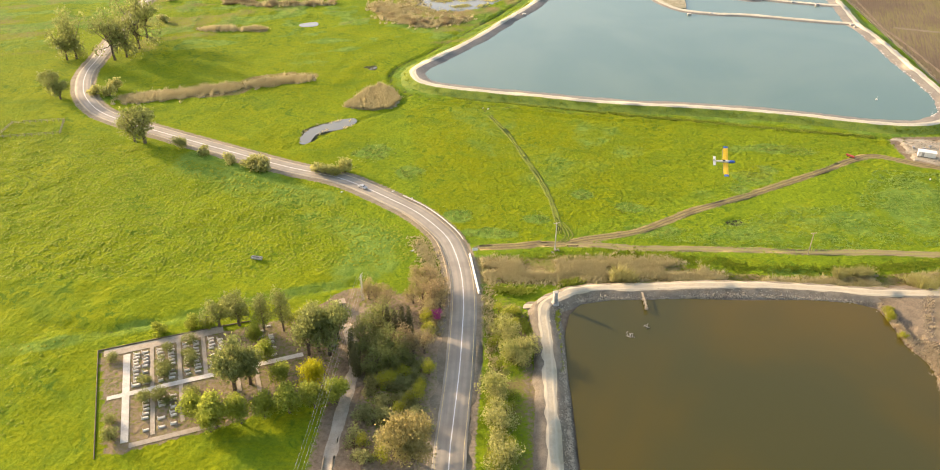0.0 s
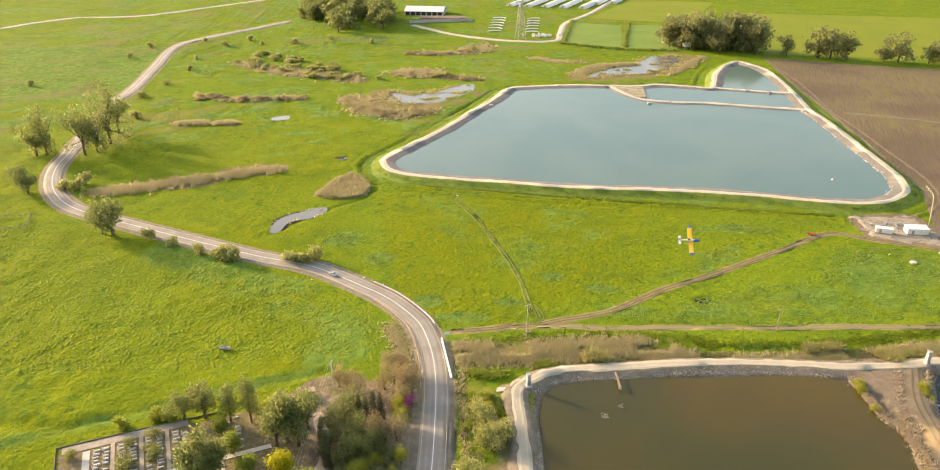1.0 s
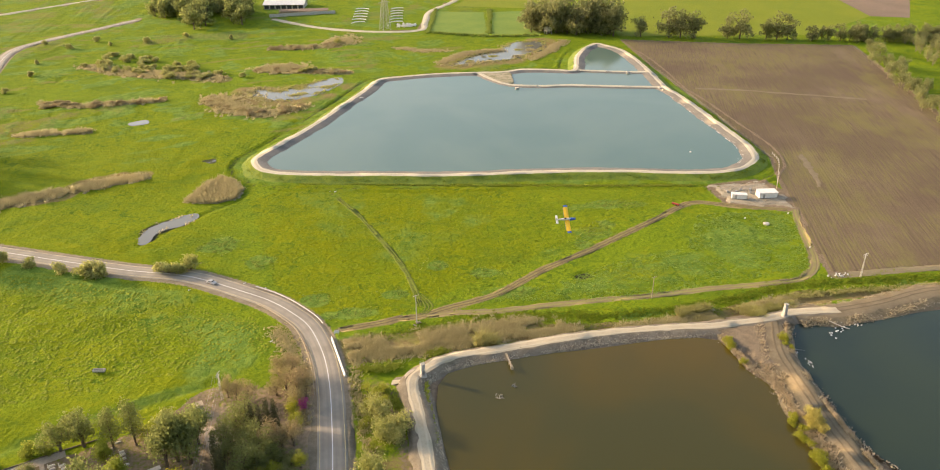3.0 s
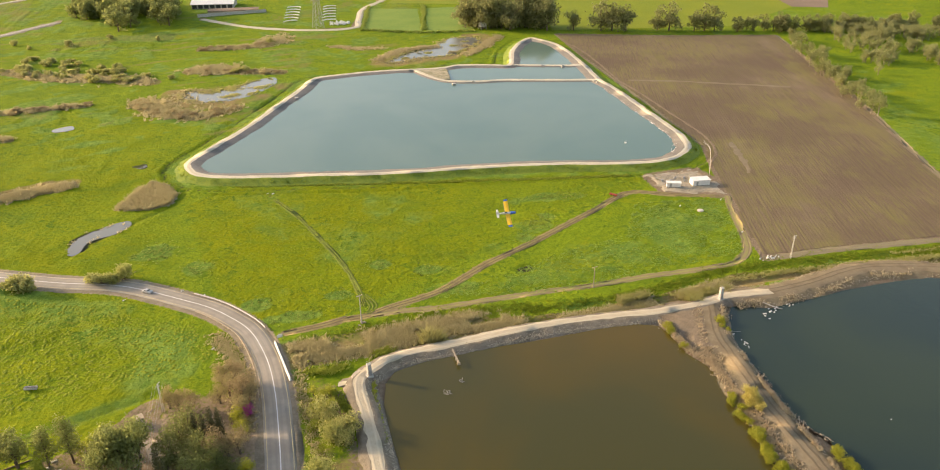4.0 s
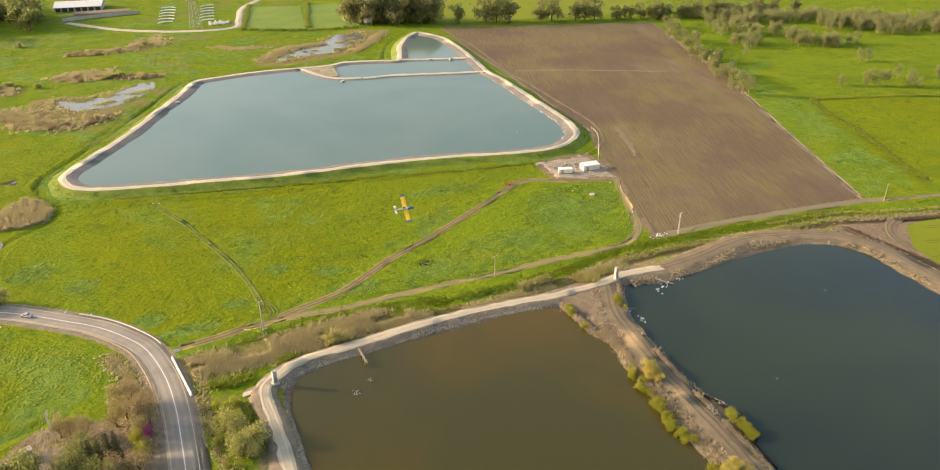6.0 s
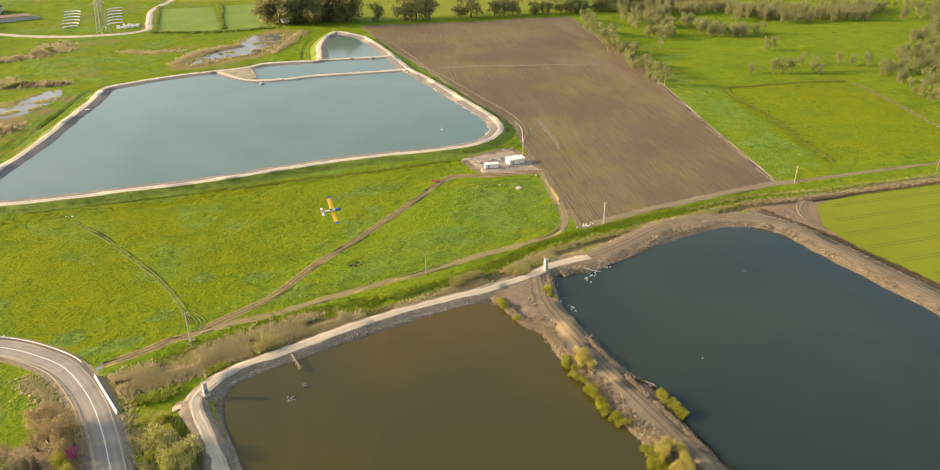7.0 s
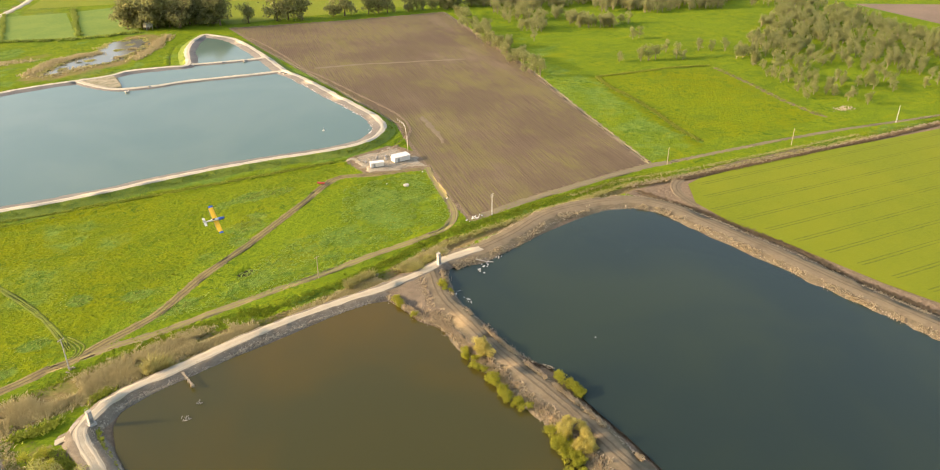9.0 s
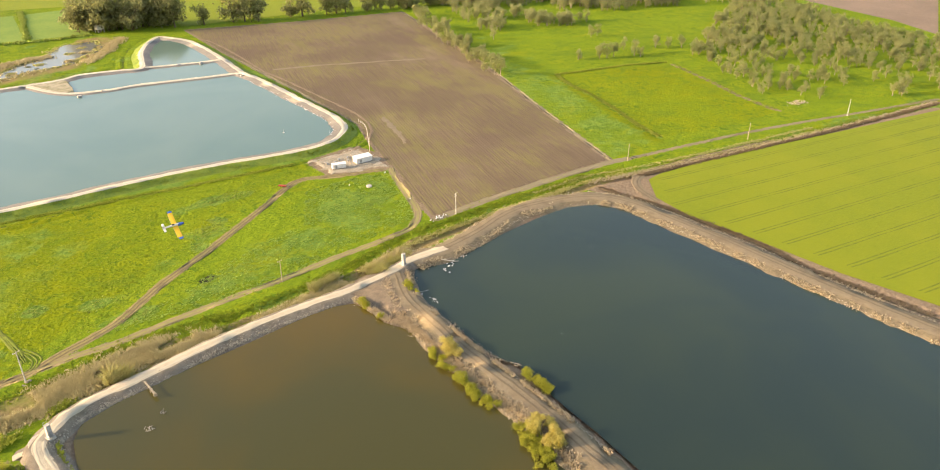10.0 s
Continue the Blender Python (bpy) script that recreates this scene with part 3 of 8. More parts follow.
GARDEN_GREEN = [(-20.2, 147.1), (-17.6, 149.0), (-21.6, 144.9), (-12.6, 144.9), (-13.3, 141.0), (-15.7, 139.5), (-10.7, 150.6), (-17.8, 136.3), (-11.6, 166.2), (-12.4, 172.2), (-25.4, 125.5), (-20.1, 121.0)]
TAN_TREES = [(-16.9, 182.2), (-14.1, 184.3), (-10.9, 180.1), (-8.2, 186.8), (-8.6, 179.3), (-28.2, 182.2), (-30.8, 184.3), (-24.9, 180.1), (-11.1, 175.0), (-15.4, 159.0), (-18.5, 160.3), (-12.3, 159.3), (-16.0, 190.5), (-12.3, 190.6)]
BIG_TAN = [(-15.5, 120.1), (-13.0, 121.4)]
DRY_SHRUBS = [(-27.3, 134.3), (-25.8, 136.3), (-27.8, 126.5), (-25.7, 121.0), (-23.5, 133.3), (-19.8, 134.3), (-20.6, 126.5), (-11.4, 130.3), (-23.6, 121.0)]
BELT_STRAW = [(9.6, 166.8), (11.5, 164.2), (14.2, 157.6), (16.3, 159.1), (12.5, 155.4), (14.7, 154.2), (6.2, 143.8), (7.7, 141.0), (6.6, 134.3), (8.0, 131.4), (6.9, 125.6), (8.5, 121.0), (7.8, 118.6), (11.2, 156.6)]
BELT_GREEN = [(8.9, 177.3), (11.1, 175.0), (13.5, 176.4), (8.0, 170.8), (5.8, 138.5), (9.5, 136.4), (6.3, 128.4), (9.8, 124.7), (5.4, 121.0), (13.6, 170.8)]
ROADTREES_BIG = [(-220.4, 399.2), (-216.1, 401.1), (-194.2, 399.3), (-190.0, 405.2), (-188.6, 419.5), (-190.1, 436.9)]
ROADTREES_MID = [(-203.6, 348.8), (-198.2, 343.5), (-144.6, 296.3), (-139.3, 294.5)]
ROADTREES_LOW = [(-183.6, 348.9), (-176.5, 347.4), (-175.8, 355.3), (-85.1, 269.6), (-88.4, 271.2), (-82.1, 269.1), (-110.9, 283.1), (-122.3, 289.9), (-97.6, 275.4), (-56.8, 266.1), (-53.1, 265.1), (-49.8, 267.2), (-60.8, 268.2)]
REED_W = [(-60.7, 513.5), (-52.2, 499.4), (-41.2, 479.8), (-30.1, 469.4)]
REED_N = [(-31.5, 583.7), (-22.0, 589.4), (-11.5, 589.2), (0.9, 580.9)]
REED_NW = [(-135.8, 603.0), (-119.6, 595.3), (-99.4, 586.1), (-79.0, 571.8), (-59.4, 564.6)]
BUSH_NW = [(-131.0, 608.1), (-119.7, 609.2), (-112.3, 597.7), (-100.7, 596.9), (-91.9, 586.7), (-81.4, 577.7), (-74.8, 567.0), (-67.4, 570.9), (-61.9, 575.6), (-84.5, 612.6), (-123.0, 593.2), (0.5, 570.0), (6.8, 571.3), (30.5, 663.6)]
YELLOW = [(-40.7, 146.0)]
PINES = [(-53.5, 168.8), (-59.4, 169.3)]
WALL_TREES = [(-66.9, 171.2), (-72.7, 170.6), (-44.9, 170.5)]
ROUNDS = [(-68.9, 135.0), (-62.4, 131.8), (-56.6, 133.0), (-51.1, 135.0), (-45.4, 136.7), (-39.3, 138.4), (-33.9, 140.1)]
CANALBUSH = [(48.9, 193.3), (122.5, 191.9), (143.4, 190.3), (120.6, 197.2), (127.5, 198.0), (141.7, 193.4), (149.3, 192.3), (157.8, 193.7)]
DIKEBUSH = [(127.0, 135.9), (121.2, 88.4), (115.0, 88.2), (119.2, 95.1), (119.9, 122.5), (118.9, 117.8), (119.5, 111.1), (119.8, 107.9), (135.4, 109.4), (135.9, 105.2), (143.0, 174.4), (142.5, 170.5), (124.7, 174.8), (123.9, 165.5)]
SPUR = [(3.5, 212.8), (15.8, 214.0), (25.1, 215.9)]
FAR_SHADED = [(-387.6, 687.9), (-327.5, 706.2), (-224.3, 685.8), (-228.0, 619.8), (-224.5, 517.4), (-258.2, 512.7), (-296.0, 508.4)]
STRIP_A = [(262.2, 461.4), (297.3, 445.4), (358.4, 410.8)]
STRIP_B = [(254.2, 328.0), (245.9, 308.0), (235.3, 286.2)]
FENCE_LINE = [(238.8, 331.2), (235.5, 320.3), (225.4, 304.9), (213.8, 288.2)]
YARD = [(-41, 178), (-31, 179), (-28.5, 171), (-31, 162), (-37, 159), (-39, 168)]

WHEAT_ALL = [p for p in WHEAT[:6]] + [(640, 60), (640, 0), (268, 0)] + WHEAT[6:]

# ---- small geometry tools ----
RNG = np.random.default_rng(7)
TABLE = RNG.random((256, 256))


def value_noise(x, y, size, shift=0):
    """Smooth noise in 0..1 with bumps about that many metres wide."""
    u, w = x / size + shift * 17.3, y / size + shift * 9.1
    iu, iw = np.floor(u).astype(int), np.floor(w).astype(int)
    fu, fw = u - iu, w - iw
    fu, fw = fu * fu * (3 - 2 * fu), fw * fw * (3 - 2 * fw)
    a, b = TABLE[iu & 255, iw & 255], TABLE[(iu + 1) & 255, iw & 255]
    c, d = TABLE[iu & 255, (iw + 1) & 255], TABLE[(iu + 1) & 255, (iw + 1) & 255]
    return (a * (1 - fu) + b * fu) * (1 - fw) + (c * (1 - fu) + d * fu) * fw


def step(x, lo, hi):
    k = np.clip((x - lo) / (hi - lo), 0, 1)
    return k * k * (3 - 2 * k)


def smooth_line(points, gap=2.0, closed=False):
    """A Catmull-Rom line through the points, at even steps."""
    p = np.array(points, float)
    p = np.vstack([p[-1], p, p[0], p[1]]) if closed else np.vstack([2 * p[0] - p[1], p, 2 * p[-1] - p[-2]])
    out = []
    for a, b, c, d in zip(p, p[1:], p[2:], p[3:]):
        for t in np.linspace(0, 1, 12, endpoint=False):
            out.append(0.5 * (2 * b + (c - a) * t + (2 * a - 5 * b + 4 * c - d) * t * t + (3 * b - a - 3 * c + d) * t ** 3))
    out.append(p[-2])
    out = np.array(out)
    run = np.r_[0, np.cumsum(np.linalg.norm(np.diff(out, axis=0), axis=1))]
    at = np.linspace(0, run[-1], max(3, int(run[-1] / gap) + 1))
    return np.c_[np.interp(at, run, out[:, 0]), np.interp(at, run, out[:, 1])]


def off_line(line, x, y, reach=40.0, closed=False):
    """Distance of each x, y from the line, up to reach."""
    line = np.array(line)
    if closed:
        line = np.vstack([line, line[:1]])
    dist = np.full(x.shape, reach)
    near = (x > line[:, 0].min() - reach) & (x < line[:, 0].max() + reach) & (y > line[:, 1].min() - reach) & (y < line[:, 1].max() + reach)
    px, py = x[near], y[near]
    best = np.full(px.shape, reach)
    for (ax, ay), (bx, by) in zip(line, line[1:]):
        dx, dy = bx - ax, by - ay
        k = np.clip(((px - ax) * dx + (py - ay) * dy) / max(dx * dx + dy * dy, 1e-9), 0, 1)
        best = np.minimum(best, np.hypot(px - ax - k * dx, py - ay - k * dy))
    dist[near] = best
    return dist


def inside(outline, x, y):
    o = np.array(outline)
    hit = np.zeros(x.shape, bool)
    for (ax, ay), (bx, by) in zip(o, np.roll(o, -1, axis=0)):
        if ay != by:
            hit ^= ((ay > y) != (by > y)) & (x < (bx - ax) * (y - ay) / (by - ay) + ax)
    return hit


def mesh_of(name, verts, faces, mats, index=None, smooth=True, uv=None):
    me = bpy.data.meshes.new(name)
    me.from_pydata([tuple(v) for v in np.asarray(verts, float).tolist()], [], faces if isinstance(faces, list) else faces.tolist())
    for m in mats if isinstance(mats, (list, tuple)) else [mats]:
        me.materials.append(m)
    if index is not None:
        me.polygons.foreach_set("material_index", np.asarray(index, np.int32))
    me.polygons.foreach_set("use_smooth", np.full(len(me.polygons), smooth))
    if uv is not None:
        lay = me.uv_layers.new(name="UVMap")
        loops = np.empty(len(me.loops), np.int32)
        me.loops.foreach_get("vertex_index", loops)
        lay.data.foreach_set("uv", np.asarray(uv, np.float32)[loops].ravel())
    me.update()
    return me


def part(name, bm, material, parent, label=""):
    """Links a bmesh or a mesh as one mesh object under a thing or a part."""
    if isinstance(bm, bmesh.types.BMesh):
        me = bpy.data.meshes.new(name)
        bm.to_mesh(me)
        bm.free()
        me.materials.append(material)
    else:
        me = bm
    ob = new(name, me)
    ob.parent = parent
    return tagged(ob, label)


def thing(name, at, label, category, group="", turn=0.0):
    """An Empty at a thing's base."""
    ob = new(name)
    ob.empty_display_size = 0.2
    ob.matrix_basis = pose(*at, 0, 0, turn)
    return tagged(ob, label, category, group)


def ribbon(name, points, profile, mats, gap=2.0, closed=False, ragged=0.0, index=None, z_wave=0.0, ends=0.0):
    """A band swept along a line: profile is (metres to the left, height); ragged edges wander."""
    line = smooth_line(points, gap, closed)
    if closed:
        line = line[:-1]
        tan = np.roll(line, -1, axis=0) - np.roll(line, 1, axis=0)
    else:
        tan = np.gradient(line, axis=0)
    tan /= np.linalg.norm(tan, axis=1)[:, None]
    left = np.c_[-tan[:, 1], tan[:, 0]]
    run = np.r_[0, np.cumsum(np.linalg.norm(np.diff(line, axis=0), axis=1))]
    n, k = len(line), len(profile)
    verts, uv = [], []
    sink = 1.7 * (1 - step(run, 0, ends)) if ends > 0 else 0.55 * step(run, run[-1] + ends, run[-1]) if ends else 0.0
    for j, (off, z) in enumerate(profile):
        o = np.full(n, float(off))
        if ragged and abs(off) > 0.1:
            o += ragged * ((value_noise(run, run * 0 + j * 31, 3.1) - 0.5) + 1.2 * (value_noise(run, run * 0 + j * 53, 11.0) - 0.5))
        h = np.full(n, float(z)) + z_wave * (value_noise(run, run * 0 + j * 3.3, 7.0) - 0.5) - sink
        verts.append(np.c_[line + left * o[:, None], h])
        uv.append(np.c_[o, run])
    verts, uv = np.stack(verts, 1).reshape(-1, 3), np.stack(uv, 1).reshape(-1, 2)
    faces, slot = [], []
    for i in range(n if closed else n - 1):
        i2 = (i + 1) % n
        for j in range(k - 1):
            faces.append((i * k + j + 1, i * k + j, i2 * k + j, i2 * k + j + 1))
            slot.append(index[j] if index else 0)
    return new(name, mesh_of(name, verts, faces, mats, slot, True, uv))


def sheet(name, outline, z, mat, gap=None):
    """A flat sheet with that outline."""
    pts = smooth_line(outline, gap, True)[:-1] if gap else np.array(outline)
    bm = bmesh.new()
    bm.faces.new([bm.verts.new((x, y, z)) for x, y in pts])
    bmesh.ops.triangulate(bm, faces=bm.faces[:])
    bmesh.ops.recalc_face_normals(bm, faces=bm.faces[:])
    if bm.faces[:] and bm.faces[:][0].normal.z < 0:
        bmesh.ops.reverse_faces(bm, faces=bm.faces[:])
    me = bpy.data.meshes.new(name)
    bm.to_mesh(me)
    bm.free()
    me.materials.append(mat)
    return new(name, me)


# weedy patches in the pasture: centre and half widths
WEED_PATCHES = [(112, 264, 9, 8), (104, 254, 5, 6), (120, 270, 5, 5), (140, 288, 8, 4), (128, 290, 16, 6), (66, 224, 12, 5), (-40, 286, 10, 9), (-24, 268, 7, 6), (24, 232, 6, 4), (42, 250, 6, 5), (14, 205, 7, 3), (60, 240, 7, 5), (8, 222, 11, 5), (-4, 234, 7, 6)]
# ---- ground: one sheet to the horizon ----
RES_A = RES_WEST + RES_CROSS_A[:0:-1]
RES_B = RES_CROSS_A + RES_NORTH[1:] + RES_CROSS_B[-2::-1] + RES_UPPER[1:]
RES_C = RES_TOP + RES_CROSS_B
POND1_ALL = [(25.5, 20), (25.9, 70)] + POND1 + [(112, 60), (108, 20)]
POND2_ALL = POND2[:19] + [(246, 10), (120, 10), (125, 50)] + POND2[19:]


def axis(marks):
    """Coordinates with steps that change at the marks: (up to, step there)."""
    out = [marks[0][0]]
    for hi, s in marks[1:]:
        while out[-1] < hi:
            out.append(out[-1] + (s if s > 0 else max(3.0, abs(out[-1] - marks[0][1]) * 0.06)))
    return np.array(out)


def grow(start, end, first):
    out, s = [], first
    at = start
    while abs(at) < abs(end):
        s *= 1.12
        at += s if end > start else -s
        out.append(at)
    return out


GRID = []


def ground_z(x, y):
    """Height of the ground sheet at x, y."""
    xs, ys, z = GRID
    x, y = np.asarray(x, float), np.asarray(y, float)
    i, j = np.clip(np.searchsorted(xs, x) - 1, 0, len(xs) - 2), np.clip(np.searchsorted(ys, y) - 1, 0, len(ys) - 2)
    u, w = (x - xs[i]) / (xs[i + 1] - xs[i]), (y - ys[j]) / (ys[j + 1] - ys[j])
    return (z[j, i] * (1 - u) + z[j, i + 1] * u) * (1 - w) + (z[j + 1, i] * (1 - u) + z[j + 1, i + 1] * u) * w


def build_ground():
    xs = np.r_[grow(-255, -4200, 1.6)[::-1], np.arange(-255, 300, 1.6), np.arange(300, 760, 3.2), grow(760, 4400, 3.2)]
    ys = np.r_[grow(95, -4000, 1.6)[::-1], np.arange(95, 345, 1.5), np.arange(345, 700, 2.9), grow(700, 4600, 2.9)]
    X, Y = np.meshgrid(xs, ys)
    X, Y = X.ravel(), Y.ravel()
    road = smooth_line(ROAD_ALL, 8)
    d_road = off_line(road, X, Y)
    d_canal = off_line(CANAL, X, Y)
    d_plough, d_wheat = off_line(PLOUGH, X, Y, closed=True), off_line(WHEAT, X, Y, closed=True)
    d_plough[inside(PLOUGH, X, Y)] = 0
    d_wheat[inside(WHEAT, X, Y)] = 0
    d_res = off_line(RES_CREST, X, Y, closed=True)
    in_res = inside(RES_CREST, X, Y)
    d_res[in_res] = 0
    d_pond = np.minimum(off_line(POND1_ALL, X, Y, closed=True), off_line(POND2_ALL, X, Y, closed=True))
    in_pond = inside(POND1_ALL, X, Y) | inside(POND2_ALL, X, Y)
    d_pond[in_pond] = 0
    d_mid = off_line(MID_DIKE, X, Y)
    d_proad = np.minimum(off_line(POND_ROAD_ALL, X, Y), off_line(NORTH_TRACK_ALL, X, Y))
    d_track = np.minimum(np.minimum(off_line(TRACK_A, X, Y), off_line(TRACK_B, X, Y)), np.minimum(off_line(EDGE_TRACK, X, Y), off_line(SPUR, X, Y)))
    d_track = np.minimum(d_track, off_line([(294.6, 197.4), (331.4, 273.8), (386.4, 385.4), (457.4, 555.0)], X, Y))
    d_tyre = off_line(smooth_line(TYRES, 5), X, Y)
    in_cem, d_cem = inside(CEM, X, Y), off_line(CEM, X, Y, closed=True)
    d_cem[in_cem] = 0
    in_pad = inside(PAD, X, Y)
    d_lane = off_line(CEM_ROAD, X, Y)
    d_far = np.minimum(off_line(FAR_TRACK, X, Y), off_line(FAR_TRACK2, X, Y))
    n2, n5, n12, n40 = (value_noise(X, Y, s, i) for i, s in enumerate((2.1, 4.6, 12.0, 43.0)))
    n90 = value_noise(X, Y, 95.0, 6)
    d_marsh = np.full(X.shape, 40.0)
    marsh = np.zeros(X.shape, bool)
    for m in (MARSH1, MARSH2, MARSH3, [(-105, 466), (-97, 470), (-95, 463), (-103, 461)], [(-56, 388), (-51, 391), (-50, 385)]):
        d_marsh = np.minimum(d_marsh, off_line(m, X, Y, closed=True))
        marsh |= inside(m, X, Y)
    # relief: tussocks in the rough meadows, smoother pasture by the reservoir
    west = step(-X, 20, 50)
    lush_poly = inside(LUSH, X, Y)
    amp = 0.22 + 0.42 * west * step(n40, 0.3, 0.7) + 0.15 * lush_poly + 0.3 * step(Y, 420, 520)
    z = amp * ((n2 - 0.5) * 0.9 + (n5 - 0.5) * 0.9) + 0.5 * (n12 - 0.5) * (0.4 + west) + 0.7 * (n40 - 0.5)
    calm = step(d_road, 5, 14) * step(d_track, 1.5, 5) * step(d_plough, 1, 8) * step(d_wheat, 1, 8) * step(d_res, 8, 16) * step(d_pond, 6, 12)
    calm *= step(d_proad, 5, 9) * step(d_cem, 0.5, 5) * np.where(in_pad, 0, 1) * step(d_lane, 2, 6) * step(d_mid, 8, 12) * step(d_far, 3, 9) * step(d_tyre, 1.5, 4.5)
    for f in (FAR_GREEN, FAR_BROWN, FAR_BROWN2, FAR_MEADOW_A, FAR_MEADOW_B, FAR_MEADOW_C):
        d_f = off_line(f, X, Y, closed=True)
        d_f[inside(f, X, Y)] = 0
        calm *= step(d_f, 8, 25)
    z = z * calm - 0.05
    z -= 1.1 * (1 - step(d_canal, 1.0, 4.5)) * step(X, 60, 80)
    d_drain = off_line([(x, y + 6.5) for x, y in CANAL[5:13]], X, Y)
    z -= 0.45 * (1 - step(d_drain, 0.6, 2.2)) * step(X, 68, 78)
    z -= 0.45 * (1 - step(off_line(DITCH_M, X, Y), 0.5, 2.5)) + 0.3 * (1 - step(off_line(DITCH_M2, X, Y), 0.5, 2.5))
    berm = np.where(in_res, 0, 1) * step(Y, 290, 300)
    z -= berm * (0.55 * (1 - step(np.abs(d_res - 12.5), 0.4, 1.6)) + 0.4 * (1 - step(np.abs(d_res - 17), 0.4, 1.4)) - 0.4 * (1 - step(np.abs(d_res - 14.7), 0.5, 1.5)))
    d_swale = np.minimum(off_line([(-72, 294), (-57, 313), (-38, 330), (-29, 350), (-41, 378), (-31, 396), (-9, 444), (23, 494)], X, Y), off_line([(-126, 172), (-105, 168), (-86, 176), (-68, 182), (-35, 192)], X, Y))
    z -= 0.55 * (1 - step(d_swale, 0.6, 2.4))
    z -= 0.9 * (1 - step(off_line(DITCH_E, X, Y), 0.5, 2.4))
    z -= 0.7 * (1 - step(off_line(TOE_DITCH, X, Y), 0.3, 1.5))
    d_pit = np.hypot((X - 95.5) / 2.0, Y - 230.3 - 0.12 * (X - 95.5)) + 1.2 * (n2 - 0.5)
    z -= 1.0 * (1 - step(d_pit, 0.8, 2.6))
    z -= np.where(marsh, step(d_marsh, 0, 2.5), 0) * (0.1 + 0.65 * n5)
    z = np.where(marsh, np.minimum(z, 0.05), z)
    z = np.where(inside(MARSH3, X, Y), np.minimum(z, -0.3), z)
    z = np.where(in_pond | in_res, -1.2, z)
    # cover
    dry = np.zeros(X.shape)
    reach = np.where(X < 70, 9.0, np.where(X < 175, 6.0, 3.2))
    dry = np.maximum(dry, 1 - step(d_canal, reach * 0.55, reach * 1.1))
    d_big = np.minimum(off_line(MARSH1, X, Y, closed=True), off_line(MARSH2, X, Y, closed=True))
    dry = np.maximum(dry, 0.95 * (1 - step(d_big, 3, 16 + 14 * n12)) * step(n40 + 0.4 * n12, 0.35, 0.75))
    for reeds, wide in ((REED_A, 7), (REED_W, 7), (REED_N, 6), (REED_NW, 6), (REED_C, 4), (REED_D, 9), ([(-167, 522), (-143, 510), (-117, 510), (-94, 512)], 5), ([(-22, 654), (28, 652)], 8), ([(-31, 580), (4, 570), (30, 560)], 8), ([(-62, 508), (-47, 479), (-26, 466), (-5, 478)], 9)):
        dry = np.maximum(dry, 1 - step(off_line(reeds, X, Y), wide * 0.5, wide * 1.2))
    dry = np.maximum(dry, 0.9 * inside(REED_B, X, Y))
    dry = np.maximum(dry, 0.45 * step(n40 + 0.35 * n12, 0.85, 1.05) * step(Y, 400, 480) * step(-X, -160, -60))
    north = step(Y, 380, 460) * (1 - step(X, 180, 260))
    dry = np.maximum(dry, 0.4 * north * step(n40 + 0.5 * n12 + 0.25 * n5, 0.92, 1.2))
    band = value_noise(X * 0.42 + Y * 0.12, Y * 1.3 - X * 0.35, 13.0, 4)
    reach_n = step(Y, 360, 430) * (1 - step(X, 120, 200))
    dry = np.maximum(dry, 0.5 * reach_n * step(band + 0.35 * n40 + 0.2 * n5, 0.86, 1.12))
    soil = 1 - step(d_road, 4.6, 7.4)
    soil = np.maximum(soil, 0.6 * (1 - step(d_track, 1.4, 3.0)))
    soil = np.maximum(soil, 1 - step(np.maximum(d_pond, 0), 5, 9))
    soil = np.maximum(soil, 1 - step(d_plough, 1.0, 3.0))
    soil = np.maximum(soil, (1 - step(d_wheat, 3, 7)) * 0.95)
    soil = np.maximum(soil, 0.58 * in_cem)
    soil = np.maximum(soil, np.maximum(1.0 * in_pad, 0.95 * (1 - step(off_line(PAD, X, Y, closed=True), 2, 8))))
    soil = np.maximum(soil, 0.75 * (1 - step(d_lane, 3, 7)))
    soil = np.maximum(soil, 0.75 * (1 - step(off_line(DITCH_M3, X, Y), 1.2, 3.2)))
    soil = np.maximum(soil, 0.9 * (1 - step(d_far, 2, 5)))
    soil = np.maximum(soil, 0.95 * inside([(258, 185), (280, 182), (300, 173), (287, 170), (272, 156), (267, 111), (264, 72), (266, 39), (262, 0), (252, 0), (252, 76), (256, 112), (258, 158)], X, Y))
    garden = inside([(-34, 117), (-5, 117), (-5, 186), (-38, 190), (-50, 176), (-31, 150)], X, Y)
    soil = np.maximum(soil, 0.8 * garden * (0.55 + 0.45 * n12))
    yard = off_line(YARD, X, Y, closed=True)
    yard[inside(YARD, X, Y)] = 0
    soil = np.maximum(soil, 1 - step(yard + 2 * n5, 0.5, 3.5))
    d_lush = off_line(LUSH, X, Y, 14.0, True)
    lush = np.where(lush_poly, step(d_lush, 0, 9), 0.0) * (0.55 + 0.5 * n12)
    for x, y, a, b in WEED_PATCHES:
        lush = np.maximum(lush, 0.95 * (1 - step(np.hypot((X - x) / a, (Y - y) / b) + 0.7 * (n12 - 0.5) + 0.4 * (n5 - 0.5), 0.7, 1.15)))
    lush = np.maximum(lush, 0.85 * (1 - step(d_res, 8, 17)) * (n12 * 0.5 + 0.5))
    lush = np.maximum(lush, 0.55 * step(n90 + 0.4 * n12, 0.85, 1.05) * step(Y, 190, 240))
    lush = np.maximum(lush, 0.8 * (1 - step(off_line([(-160, 150), (-110, 165), (-75, 180), (-40, 192)], X, Y), 1.5, 5))) * (0.5 + 0.5 * n12)
